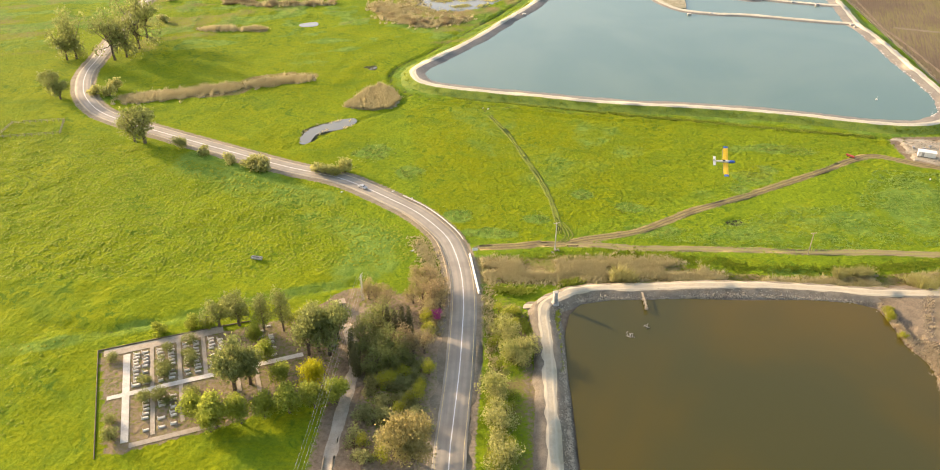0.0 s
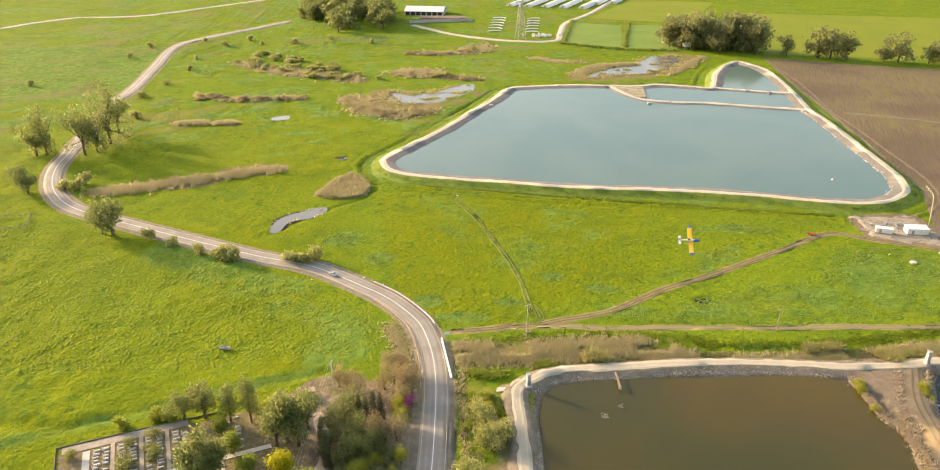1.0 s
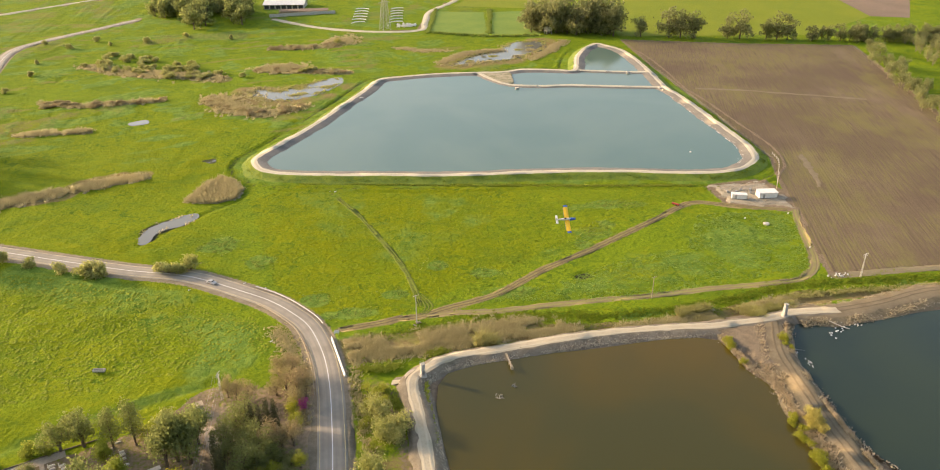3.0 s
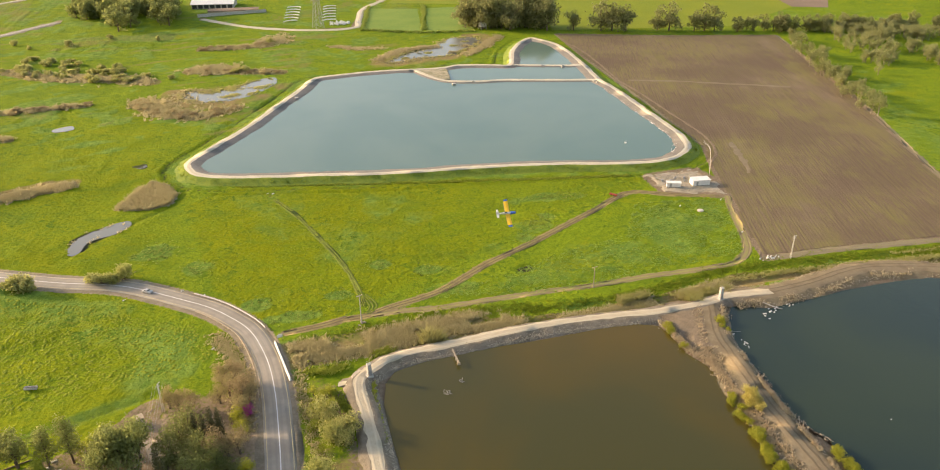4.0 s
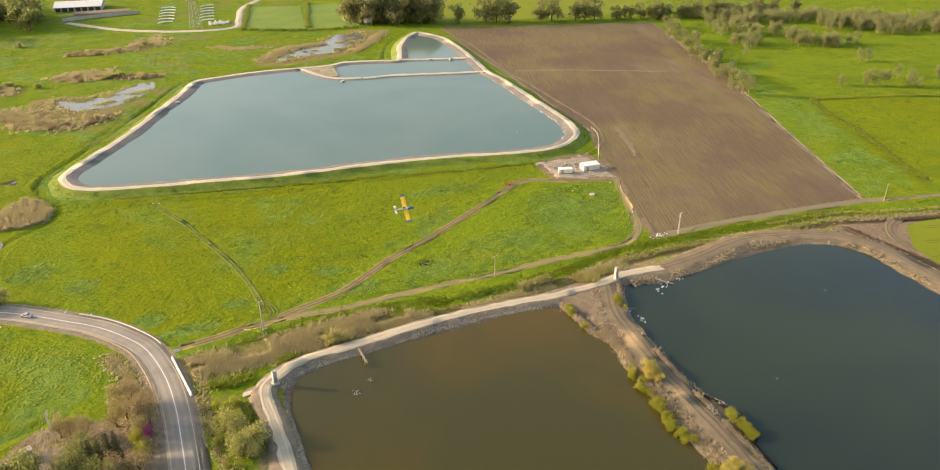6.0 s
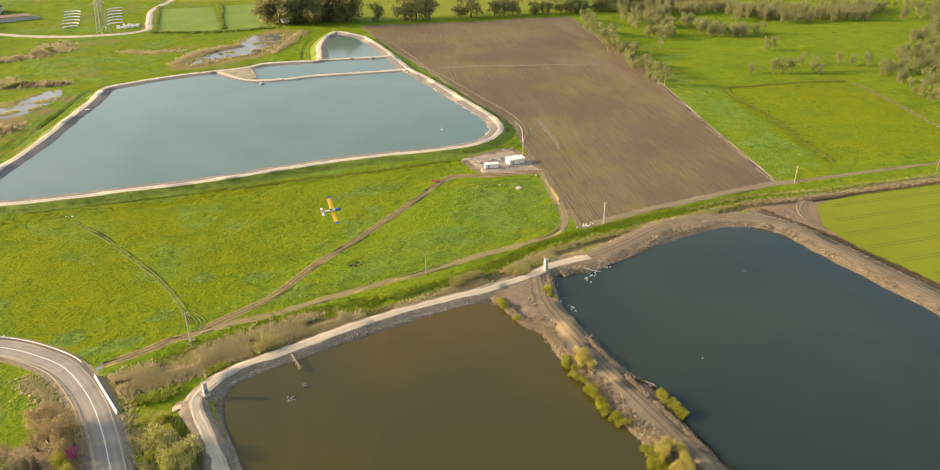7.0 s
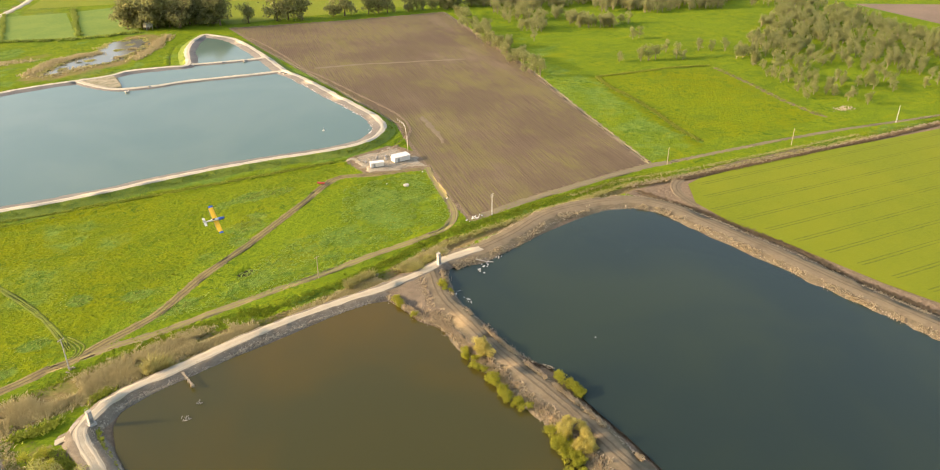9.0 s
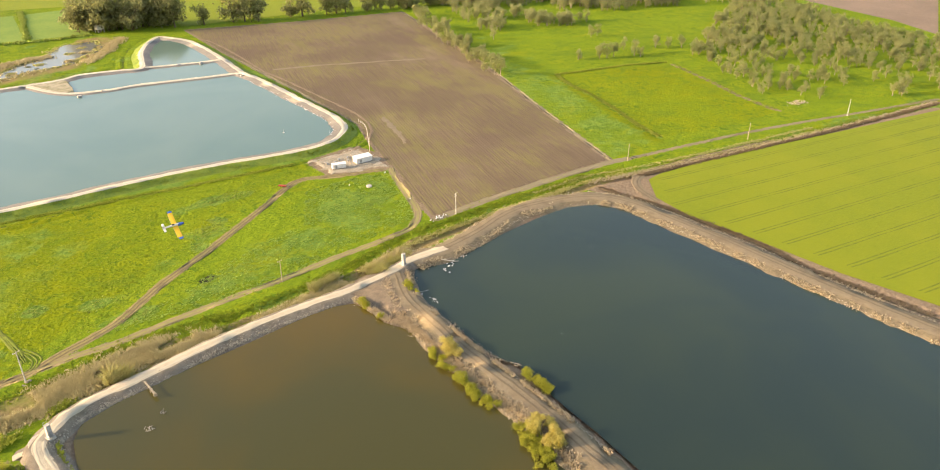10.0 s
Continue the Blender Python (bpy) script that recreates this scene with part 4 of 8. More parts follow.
    lush = np.maximum(lush, 0.75 * (1 - step(off_line(DITCH_M, X, Y), 1, 3)))
    lush = np.maximum(lush, 0.85 * (1 - step(off_line([(-110, 275), (-75, 252), (-48, 234), (-34, 218), (-34, 204)], X, Y), 5, 20)) * (0.45 + 0.55 * n12))
    lush = np.maximum(lush, 0.7 * (1 - step(d_canal, 6, 14)) * step(n12, 0.35, 0.7))
    lush = np.maximum(lush, 0.85 * north * step(n12 + 0.5 * n5 + 0.4 * n40, 1.0, 1.3))
    # shaded far field: its shadow is painted in as the darker weed colour
    lush = np.maximum(lush, 0.9 * inside(FAR_SHADED, X, Y))
    lush = np.maximum(lush, 0.9 * reach_n * step(1.0 - band + 0.35 * n40 + 0.25 * n12, 0.92, 1.15))
    gold = inside([(20, 216), (150, 285), (200, 300), (0, 350), (-30, 330), (-15, 225)], X, Y) * (1.0 - 0.55 * step(X, 40, 130)) * (0.5 + 0.5 * n40)
    gold = np.maximum(gold, 0.85 * inside(PADDOCK, X, Y) * (0.5 + 0.5 * n40))
    lush = np.maximum(lush, 0.7 * inside([(293, 198), (338, 198), (352, 243), (390, 312), (402, 380), (384, 386)], X, Y) * (0.4 + 0.6 * n12))
    gold = np.maximum(gold, 0.95 * (1 - step(off_line([(x - 5.5, y - 1.5) for x, y in DITCH_M], X, Y), 2.0, 5.0)))
    gold = np.maximum(gold, 0.7 * west * (0.5 + 0.5 * n40) * (1 - step(Y, 420, 560)))
    wet = np.where(marsh, 1.0, 0.9 * (1 - step(d_marsh, 0, 2)))
    d_ditch = off_line(DITCH_E, X, Y)
    wet = np.maximum(wet, 0.4 * (1 - step(d_swale, 0.5, 2.0)) * step(n12, 0.2, 0.5))
    wet = np.maximum(wet, 0.6 * (1 - step(d_ditch, 0.4, 1.8)))
    wet = np.maximum(wet, 1 - step(d_pit, 1.0, 2.8))
    wet = np.maximum(wet, berm * 0.62 * (1 - step(np.abs(d_res - 12.5), 0.4, 1.4)) * step(n12, 0.05, 0.4))
    wet = np.maximum(wet, 0.25 * (1 - step(d_drain, 0.4, 1.6)) * step(n12, 0.15, 0.45))
    wet = np.maximum(wet, 0.6 * (1 - step(d_tyre, 0.8, 2.2)) * step(n5 + 0.4 * n12, 0.3, 0.8))
    pale = np.maximum(1.0 * in_pad, 0.35 * (1 - step(d_road, 6, 9)))
    pale = np.maximum(pale, 0.3 * (1 - step(yard, 0.5, 4)))
    dry = np.maximum(dry, 0.55 * in_cem * (0.4 + n12))
    lush = np.maximum(lush, 0.25 * garden)
    belt = inside([(4.5, 20), (17.5, 20), (17.5, 178), (12, 186), (4, 186)], X, Y)
    dry = np.maximum(dry, 0.62 * belt * (0.5 + 0.6 * n5))
    soil = np.maximum(soil, 0.55 * belt * step(X, 11, 16))
    nx, ny = len(xs), len(ys)
    GRID.extend((xs, ys, z.reshape(ny, nx)))
    me = bpy.data.meshes.new("ground")
    me.vertices.add(nx * ny)
    me.vertices.foreach_set("co", np.c_[X, Y, z].astype(np.float32).ravel())
    i = (np.arange(ny - 1)[:, None] * nx + np.arange(nx - 1)[None]).ravel()
    quads = np.c_[i, i + 1, i + nx + 1, i + nx].astype(np.int32)
    me.loops.add(quads.size)
    me.loops.foreach_set("vertex_index", quads.ravel())
    me.polygons.add(len(quads))
    me.polygons.foreach_set("loop_start", np.arange(0, quads.size, 4, dtype=np.int32))
    me.polygons.foreach_set("use_smooth", np.ones(len(quads), bool))
    for name, chans in (("cover_a", (dry, soil, lush)), ("cover_b", (gold, wet, pale))):
        at = me.attributes.new(name, "FLOAT_COLOR", "POINT")
        at.data.foreach_set("color", np.c_[chans[0], chans[1], chans[2], np.ones(len(X))].astype(np.float32).ravel())
    me.materials.append(M_GROUND)
    me.update()
    me.validate()
    return tagged(new("ground", me), "rough green spring meadow with tussocks and bare patches", "ground", kind="structure")


ROAD_ALL = [(-9, -60), (-7, 40)] + ROAD
POND_ROAD_ALL = [(18, -20), (19, 60)] + POND_ROAD
NORTH_TRACK_ALL = [(154.5, 187.2), (161.5, 187.2)] + NORTH_TRACK + [(250, -10)]
build_ground()

# ---- road ----
tagged(ribbon("road_verge", ROAD_ALL, [(-6.0, -0.3), (-4.7, 0.06), (-3.6, 0.13), (3.6, 0.13), (5.4, 0.06), (7.0, -0.3)], M_VERGE, 3, ragged=1.6), "pinkish gravel verge beside the road", "verge", kind="structure")
road = tagged(ribbon("road", ROAD_ALL, [(-4.0, 0.12), (-3.9, 0.2), (-2, 0.23), (0, 0.25), (2, 0.23), (3.9, 0.2), (4.0, 0.12)], M_ASPHALT, 2, ragged=0.12), "two-lane worn grey asphalt country road", "road", kind="structure")
for name, off, wide, mat in (("centre_line", 0.0, 0.13, M_WHITE_LINE), ("edge_line", 3.35, 0.09, M_EDGE_LINE), ("edge_line", -3.35, 0.09, M_EDGE_LINE)):
    base = smooth_line(ROAD_ALL, 2)
    tan = np.gradient(base, axis=0)
    tan /= np.linalg.norm(tan, axis=1)[:, None]
    side = base + np.c_[-tan[:, 1], tan[:, 0]] * off
    h = 0.262 if off == 0 else 0.222
    mark = ribbon(name, side[::3].tolist(), [(-wide, h), (wide, h)], mat, 2)
    mark.parent = road

# ---- reservoir dikes ----
tagged(ribbon("reservoir_dike", RES_CREST, [(-7.5, -0.4), (-5.0, 0.5), (-2.3, 1.85), (-1.8, 2.0), (1.8, 2.0), (2.3, 1.9), (6.6, 1.15), (11.0, -0.4)],
              [M_BANK_GREEN, M_CREST, M_LINER], 2.5, True, 0.9, [0, 0, 0, 1, 2, 2, 2]), "reservoir embankment with a pale limestone track on its crest", "dike", kind="structure")
for pts in (RES_CROSS_A, RES_CROSS_B):
    tagged(ribbon("reservoir_cross_dike", pts, [(-5.0, 0.6), (-2.0, 1.75), (-1.4, 1.9), (1.4, 1.9), (2.0, 1.75), (5.0, 0.6)], [M_LINER, M_CREST], 2.5, False, 0.7, [0, 1, 1, 1, 0]),
           "narrow pale earth dam between two reservoir basins", "dike", kind="structure")
for name, outline in (("reservoir_water", RES_A), ("reservoir_water_middle", RES_B), ("reservoir_water_far", RES_C)):
    tagged(sheet(name, outline, 1.15, M_WATER_RES, None), "calm grey-blue reservoir water", "water", kind="structure")

# ---- lower ponds ----
tagged(sheet("pond_water_brown", POND1_ALL, 0.3, M_WATER_BROWN), "murky brown fish pond water", "water", kind="structure")
tagged(sheet("pond_water_teal", POND2_ALL, 0.3, M_WATER_TEAL), "dark teal fish pond water", "water", kind="structure")
tagged(ribbon("pond_bank", POND_ROAD_ALL + [(178.0, 185.8), (188.0, 187.0)], [(4.6, -0.3), (2.5, 1.45), (1.75, 1.6), (-1.75, 1.6), (-2.3, 1.45), (-4.7, 0.25), (-6.6, -0.7)], [M_BANK_PALE, M_POND_CREST], 1.2, False, 0.9, [0, 0, 1, 0, 0, 0], 0.05, -26.0),
       "pond embankment with a pale dirt track on top", "dike", kind="structure")
tagged(ribbon("pond_spur_track", [(15.8, 181.0), (17.6, 180.6), (19.6, 179.4), (21.6, 176.4), (22.4, 171.0)], [(4.2, -0.4), (1.9, 1.42), (1.3, 1.58), (-1.3, 1.58), (-1.9, 1.42), (-4.2, -0.4)], [M_BANK_PALE, M_POND_CREST], 1.0, False, 0.9, [0, 0, 1, 0, 0], 0.05, 7.0),
       "pale dirt spur track joining the embankment", "track", kind="structure")
tagged(ribbon("middle_bank", MID_DIKE + [(120, 50), (116, 10)], [(6.6, -0.7), (4.8, 0.3), (2.9, 1.4), (2.1, 1.5), (-2.1, 1.5), (-3.2, 1.4), (-6.0, 0.95), (-8.7, 0.3), (-11, -0.7)], [M_BANK, M_BROWN_TRACK], 1.2, False, 1.5, [0, 0, 1, 1, 1, 0, 0, 0], 0.08),
       "brown earth bank with a dirt track between two ponds", "dike", kind="structure")
tagged(ribbon("north_bank", NORTH_TRACK_ALL, [(5.5, -0.3), (3.4, 1.2), (2.6, 1.4), (0, 1.42), (-2.6, 1.4), (-4.6, 1.25), (-8.0, 0.3), (-10.5, -0.7)], [M_BANK, M_BROWN_TRACK], 1.2, False, 1.5, [0, 1, 1, 1, 1, 0, 0], 0.08),
       "brown earth bank with a dirt track round the pond", "dike", kind="structure")

# ---- tracks over the meadow ----
for name, pts, wide, mat, label in (("dirt_track", TRACK_A, 1.5, M_MUD_TRACK, "rutted brown dirt track across the meadow"),
                                    ("field_track", TRACK_B, 1.3, M_FIELD_TRACK, "grassy two-rut field track beside the canal"),
                                    ("field_edge_track", EDGE_TRACK[:6], 1.9, M_EDGE_TRACK, "dusty track along the ploughed field"),
                                    ("meadow_edge_track", EDGE_TRACK[5:], 0.9, M_EDGE_TRACK, "narrow dusty track along the meadow ditch"),
                                    ("track_mouth", SPUR + TRACK_A[:1], 1.6, M_MUD_TRACK, "dirt track leaving the asphalt road"),
                                    ("wheat_edge_track", [(380, 154.5), (345, 164.5), (320, 171), (299, 176), (285, 175.2), (275.5, 168), (269.8, 154)], 1.5, M_BROWN_TRACK, "brown dirt track round the corner of the wheat"),
                                    ("plough_edge_track", [(294.6, 197.4), (331.4, 273.8), (386.4, 385.4), (457.4, 555.0)], 0.8, M_EDGE_TRACK, "dusty track between the ploughed field and the pasture"),
                                    ("dike_foot_track", [(236.6, 328.0), (238.7, 359.4), (246.2, 404.5), (255.6, 483.8), (270.3, 577.8)], 0.9, M_EDGE_TRACK, "narrow dusty track between the dike and the ploughed field"),
                                    ("cemetery_lane", CEM_ROAD, 1.3, M_PATH, "pale gravel lane to the cemetery")):
    tagged(ribbon(name, pts, [(-wide - 0.5, -0.12), (-wide, 0.03), (-0.95, -0.01), (0, 0.05), (0.95, -0.01), (wide, 0.03), (wide + 0.5, -0.12)], mat, 1.5, False, 0.8), label, "track", kind="structure")

tyre_line = smooth_line(TYRES, 2)
for dx, upto, wide in ((-0.6, 200, 0.36), (0.55, 200, 0.36), (0.0, 45, 0.22)):
    line = tyre_line[:upto:4] + (dx, dx * 0.3) + RNG.normal(0, 0.12, tyre_line[:upto:4].shape)
    tagged(ribbon("tyre_track", line.tolist(), [(-wide - 0.25, -0.2), (-wide, 0.1), (wide, 0.1), (wide + 0.25, -0.2)], M_TYRE, 1.0, False, 0.7, None, 0.04), "dark muddy tyre track pressed into the meadow", "track", kind="structure")
for loop in TYRE_LOOPS:
    tagged(ribbon("tyre_loop", loop, [(-0.4, -0.15), (-0.27, 0.03), (0.27, 0.03), (0.4, -0.15)], M_TYRE, 0.6, False, 0.3, None, 0.05), "curved muddy tyre mark beside the pole", "track", kind="structure")

for name, pts, wide, label in (("village_track", FAR_TRACK, 2.1, "pale gravel track past the farmyard"), ("hill_track", FAR_TRACK2, 2.0, "pale dirt track across the far pasture")):
    tagged(ribbon(name, pts, [(-wide - 2.5, -0.6), (-wide, 0.45), (wide, 0.45), (wide + 2.5, -0.6)], M_CREST, 3, False, 0.8), label, "track", kind="structure")

# ---- fields ----
def ridged_field(name, outline, mat, spacing, height, heading, label, category, base=0.05):
    """A field of straight raised rows cut to its outline."""
    o = np.array(outline)
    c, s = math.cos(heading), math.sin(heading)
    u, w = o[:, 0] * c + o[:, 1] * s, -o[:, 0] * s + o[:, 1] * c
    verts, faces = [], []
    loop = list(zip(u, w))
    for k, row in enumerate(np.arange(w.min() + 0.01, w.max(), spacing)):
        cuts = sorted((a + (row - b) * (a2 - a) / (b2 - b)) for (a, b), (a2, b2) in zip(loop, loop[1:] + loop[:1]) if (b > row) != (b2 > row))
        for lo, hi in zip(cuts[::2], cuts[1::2]):
            m = max(2, int((hi - lo) / 9))
            lo, hi = lo + RNG.uniform(0, 1.5), hi - RNG.uniform(0, 1.5)
            first = len(verts)
            big = RNG.choice((0.5, 0.9, 1.1, 1.6))
            for a in np.linspace(lo, hi, m):
                hh = height * big * RNG.uniform(0.7, 1.2)
                for dw, dz in ((-0.5, 0), (-0.16, hh), (0.16, hh), (0.5, 0)):
                    b = row + dw * spacing * 1.02 + RNG.uniform(-0.04, 0.04)
                    verts.append((a * c - b * s, a * s + b * c, base + dz))
            for i in range(m - 1):
                for j in range(3):
                    q = first + i * 4 + j
                    faces.append((q, q + 4, q + 5, q + 1))
    return tagged(new(name, mesh_of(name, verts, faces, mat)), label, category, kind="structure")


ridged_field("ploughed_field", PLOUGH, M_PLOUGH, 1.45, 0.042, radians(67), "freshly ploughed brown field with long furrows", "field")
tagged(sheet("wheat_field", WHEAT_ALL, 0.12, M_WHEAT), "even bright green field of young wheat with tramlines", "field", kind="structure")
for name, outline, mat, label in (("far_field", FAR_GREEN, M_WHEAT, "flat light green crop field beyond the trees"),
                                  ("far_fallow_field", FAR_BROWN, M_FALLOW, "distant brown fallow field"),
                                  ("far_fallow_field_east", FAR_BROWN2, M_FALLOW, "distant brown fallow field behind the grove"),
                                  ("far_pasture", FAR_MEADOW_A, M_MEADOW_FAR, "small fenced green pasture"),
                                  ("far_pasture_beside", FAR_MEADOW_B, M_MEADOW_FAR, "small fenced green pasture"),
                                  ("far_pasture_behind", FAR_MEADOW_C, M_WHEAT, "long light green field")):
    tagged(sheet(name, outline, 0.06, mat), label, "field", kind="structure")

for strip, wide in ((STRIP_A, 1.8), (STRIP_B, 1.5)):
    tagged(ribbon("trodden_strip", strip, [(-wide, 0.06), (0, 0.2), (wide, 0.06)], M_PLOUGH_PALE, 1.5, False, 1.8), "paler trodden strip across the ploughed field", "soil", kind="structure")

# ---- marsh pools ----
for name, outline in (("marsh_pool", MARSH1), ("marsh_pool_west", MARSH2), ("meadow_pool", MARSH3), ("puddle", [(-105, 466), (-97, 470), (-95, 463), (-103, 461)]), ("puddle_small", [(-56, 388), (-51, 391), (-50, 385)])):
    c = np.mean(outline, axis=0)
    tagged(sheet(name, [tuple(c + (np.array(p) - c) * 1.12) for p in outline], -0.14, M_WATER_MARSH, 1.5), "shallow silvery marsh pool with ragged edges", "water", kind="structure")

# ---- plants ----
def quads_of(centres, size, normal_pull=None, flat=0.6):
    """Leaf cards round the centres, turned at random."""
    n = len(centres)
    a = RNG.normal(size=(n, 3))
    if normal_pull is not None:
        a = a * 0.7 + normal_pull
    a /= np.linalg.norm(a, axis=1)[:, None]
    b = np.cross(a, RNG.normal(size=(n, 3)))
    b /= np.linalg.norm(b, axis=1)[:, None]
    c = np.cross(a, b)
    s = size * RNG.uniform(0.6, 1.3, (n, 1))
    b, c = b * s, c * s * flat
    v = np.stack([centres - b, centres - c * 0.9 + b * 0.1, centres + b, centres + c], 1).reshape(-1, 3)
    return v, np.arange(4 * n).reshape(-1, 4)


def crown_points(clumps, leaves):
    """Points over the outside of rough clumps: (x, y, z, radius, height factor)."""
    pts, pull = [], []
    total = sum(r * r for *_, r, _ in clumps)
    for x, y, z, r, tall in clumps:
        n = max(8, int(leaves * r * r / total))
        d = RNG.normal(size=(n, 3))
        d /= np.linalg.norm(d, axis=1)[:, None]
        k = r * RNG.uniform(0.45, 1.0, (n, 1)) ** 0.6 * (1 + 0.25 * RNG.normal(size=(n, 1)))
        pts.append(np.array((x, y, z)) + d * k * (1, 1, tall))
        pull.append(d)
    return np.vstack(pts), np.vstack(pull)


def limb(bm, a, b, r0, r1, sides=6, bend=0.0):
    """A tapered, slightly bent limb."""
    a, b = Vector(a), Vector(b)
    side = (b - a).cross(Vector((0.3, 0.7, 0.2))).normalized()
    other = (b - a).cross(side).normalized()
    rings = []
    for k in range(4):
        t = k / 3
        c = a.lerp(b, t) + side * bend * math.sin(t * math.pi)
        r = r0 + (r1 - r0) * t
        rings.append([bm.verts.new(c + (side * math.cos(q) + other * math.sin(q)) * r) for q in np.linspace(0, 2 * math.pi, sides, endpoint=False)])
    for p, q in zip(rings, rings[1:]):
        for i in range(sides):
            bm.faces.new((p[i], p[(i + 1) % sides], q[(i + 1) % sides], q[i]))


def tree_shape(kind):
    """Trunk bmesh and crown clumps for a kind of tree, at true size."""
    bm, clumps = bmesh.new(), []
    U = RNG.uniform
    if kind == "broad":
        limb(bm, (0, 0, -0.3), (0, 0, 6), 0.5, 0.3, bend=0.2)
        for i in range(15):
            q, rad, h = i * 2.4 + U(0, 0.5), U(1.5, 6.0), U(2.2, 12.5)
            limb(bm, (0, 0, U(3, 6)), (rad * math.cos(q), rad * math.sin(q), h), 0.2, 0.06, 5, 0.3)
            clumps.append((rad * math.cos(q), rad * math.sin(q), h, U(2.0, 3.2), 0.9))
        clumps += [(0, 0, 14.2, 2.4, 0.9), (0, 0, 9, 3.2, 1.0)]
    elif kind == "eucalyptus":
        limb(bm, (0, 0, -0.3), (0.3, 0.2, 4.5), 0.28, 0.18, bend=0.25)
        for i in range(11):
            q, rad, h = i * 2.3 + U(0, 0.6), U(0.4, 2.5), U(2.6, 8.8)
            if i % 2 == 0:
                limb(bm, (0.2, 0.1, U(2, 4.5)), (rad * math.cos(q), rad * math.sin(q), h), 0.12, 0.04, 4, 0.25)
            clumps.append((rad * math.cos(q), rad * math.sin(q), h * 0.95, U(0.9, 1.6), 1.15))
    elif kind == "olive":
        limb(bm, (0, 0, -0.3), (0.1, 0.1, 2.2), 0.35, 0.25, bend=0.15)
        for i in range(8):
            q, rad, h = i * 2.4, U(0.6, 2.4), U(2.8, 6.2)
            limb(bm, (0, 0, U(1, 2.2)), (rad * math.cos(q), rad * math.sin(q), h), 0.14, 0.05, 5, 0.2)
            clumps.append((rad * math.cos(q), rad * math.sin(q), h, U(1.2, 1.9), 0.9))
    elif kind == "pine":
        limb(bm, (0, 0, -0.3), (0.2, 0.1, 12), 0.32, 0.14, bend=0.2)
        for i in range(15):
            h = 4.5 + i * 0.62
            q, rad = i * 2.4, U(0.6, 1.9) * (1.15 - 0.5 * i / 15)
            limb(bm, (0.15, 0.1, h - 1.5), (rad * math.cos(q), rad * math.sin(q), h), 0.1, 0.03, 5, 0.1)
            clumps.append((rad * 1.3 * math.cos(q), rad * 1.3 * math.sin(q), h, U(1.3, 2.0), 0.8))
    elif kind == "cypress":
        limb(bm, (0, 0, -0.3), (0, 0, 9), 0.22, 0.05)
        for i in range(9):
            h = 1.0 + i * 1.15
            clumps.append((U(-0.12, 0.12), U(-0.12, 0.12), h, 1.15 * (1 - (i / 10.5) ** 2) + 0.12, 1.1))
    elif kind == "round":
        limb(bm, (0, 0, -0.3), (0, 0, 2.5), 0.25, 0.18)
        for i in range(10):
            q, rad, h = i * 2.4, U(0.5, 2.0), U(2.2, 5.2)
            limb(bm, (0, 0, 1.8), (rad * math.cos(q), rad * math.sin(q), h), 0.1, 0.03, 5, 0.1)
            clumps.append((rad * math.cos(q), rad * math.sin(q), h, U(1.1, 1.6), 0.95))
        clumps.append((0, 0, 5.2, 1.5, 0.9))
    elif kind == "reed":
        for i in range(9):
            q, rad, h = i * 2.4, U(0.1, 0.9), U(1.2, 2.2)
            limb(bm, (rad * 0.4 * math.cos(q), rad * 0.4 * math.sin(q), -0.2), (rad * math.cos(q), rad * math.sin(q), h), 0.04, 0.015, 4, 0.1)
    else:
        for i in range(7):
            q, rad, h = i * 2.4, U(0.2, 1.5), U(0.6, 2.2)
            limb(bm, (0, 0, -0.2), (rad * math.cos(q), rad * math.sin(q), h), 0.07, 0.02, 5, 0.15)
            clumps.append((rad * math.cos(q), rad * math.sin(q), h, U(0.7, 1.1), 0.95))
    return bm, clumps


PROTO = {}


def off_road(spots):
    """Only the spots that lie clear of the road."""
    p = np.array(spots)
    return [tuple(q) for q in p[off_line(smooth_line(ROAD_ALL, 6), p[:, 0], p[:, 1]) > 9]]


def plants(name, kind, spots, scale, leaf, leaves, size, label, group, category="tree", bark=None, variants=3, z=0.0, tall=1.0):
    """Plants of one kind at the spots; each is a thing with a trunk and a crown."""
    key = (name, kind, leaf.name)
    for k, (x, y) in enumerate(spots):
        s = scale * RNG.uniform(0.8, 1.2)
        m = Matrix.LocRotScale((x, y, (z or float(ground_z(x, y))) - 0.05), Euler((0, 0, RNG.uniform(0, 6.28))), (s, s, s * tall * RNG.uniform(0.9, 1.1)))
        made = PROTO.setdefault(key, [])
        if len(made) < variants:
            bm, clumps = tree_shape(kind)
            ob = thing(name, (0, 0, 0), label, category, group)
            part("trunk" if kind != "shrub" else "stem", bm, bark or M_BARK, ob)
            if kind == "reed":
                v, f = blades_of(RNG.normal(0, 0.55, (7, 2)), 2.3, 0.5, leaves // 7, 0.0, size, 0.45)
            else:
                pts, pull = crown_points(clumps, leaves)
                v, f = quads_of(pts, size, pull)
            part("crown", mesh_of("crown", v, f, leaf, smooth=False), leaf, ob)
            ob.matrix_basis = m
            made.append(ob)
        else:
            copy_thing(made[k % variants], m) if made[k % variants].scale.x == 1 else place_copy(made[k % variants], m)


def place_copy(ob, m):
    c = copy_thing(ob, m)
    c.matrix_basis = m
    return c


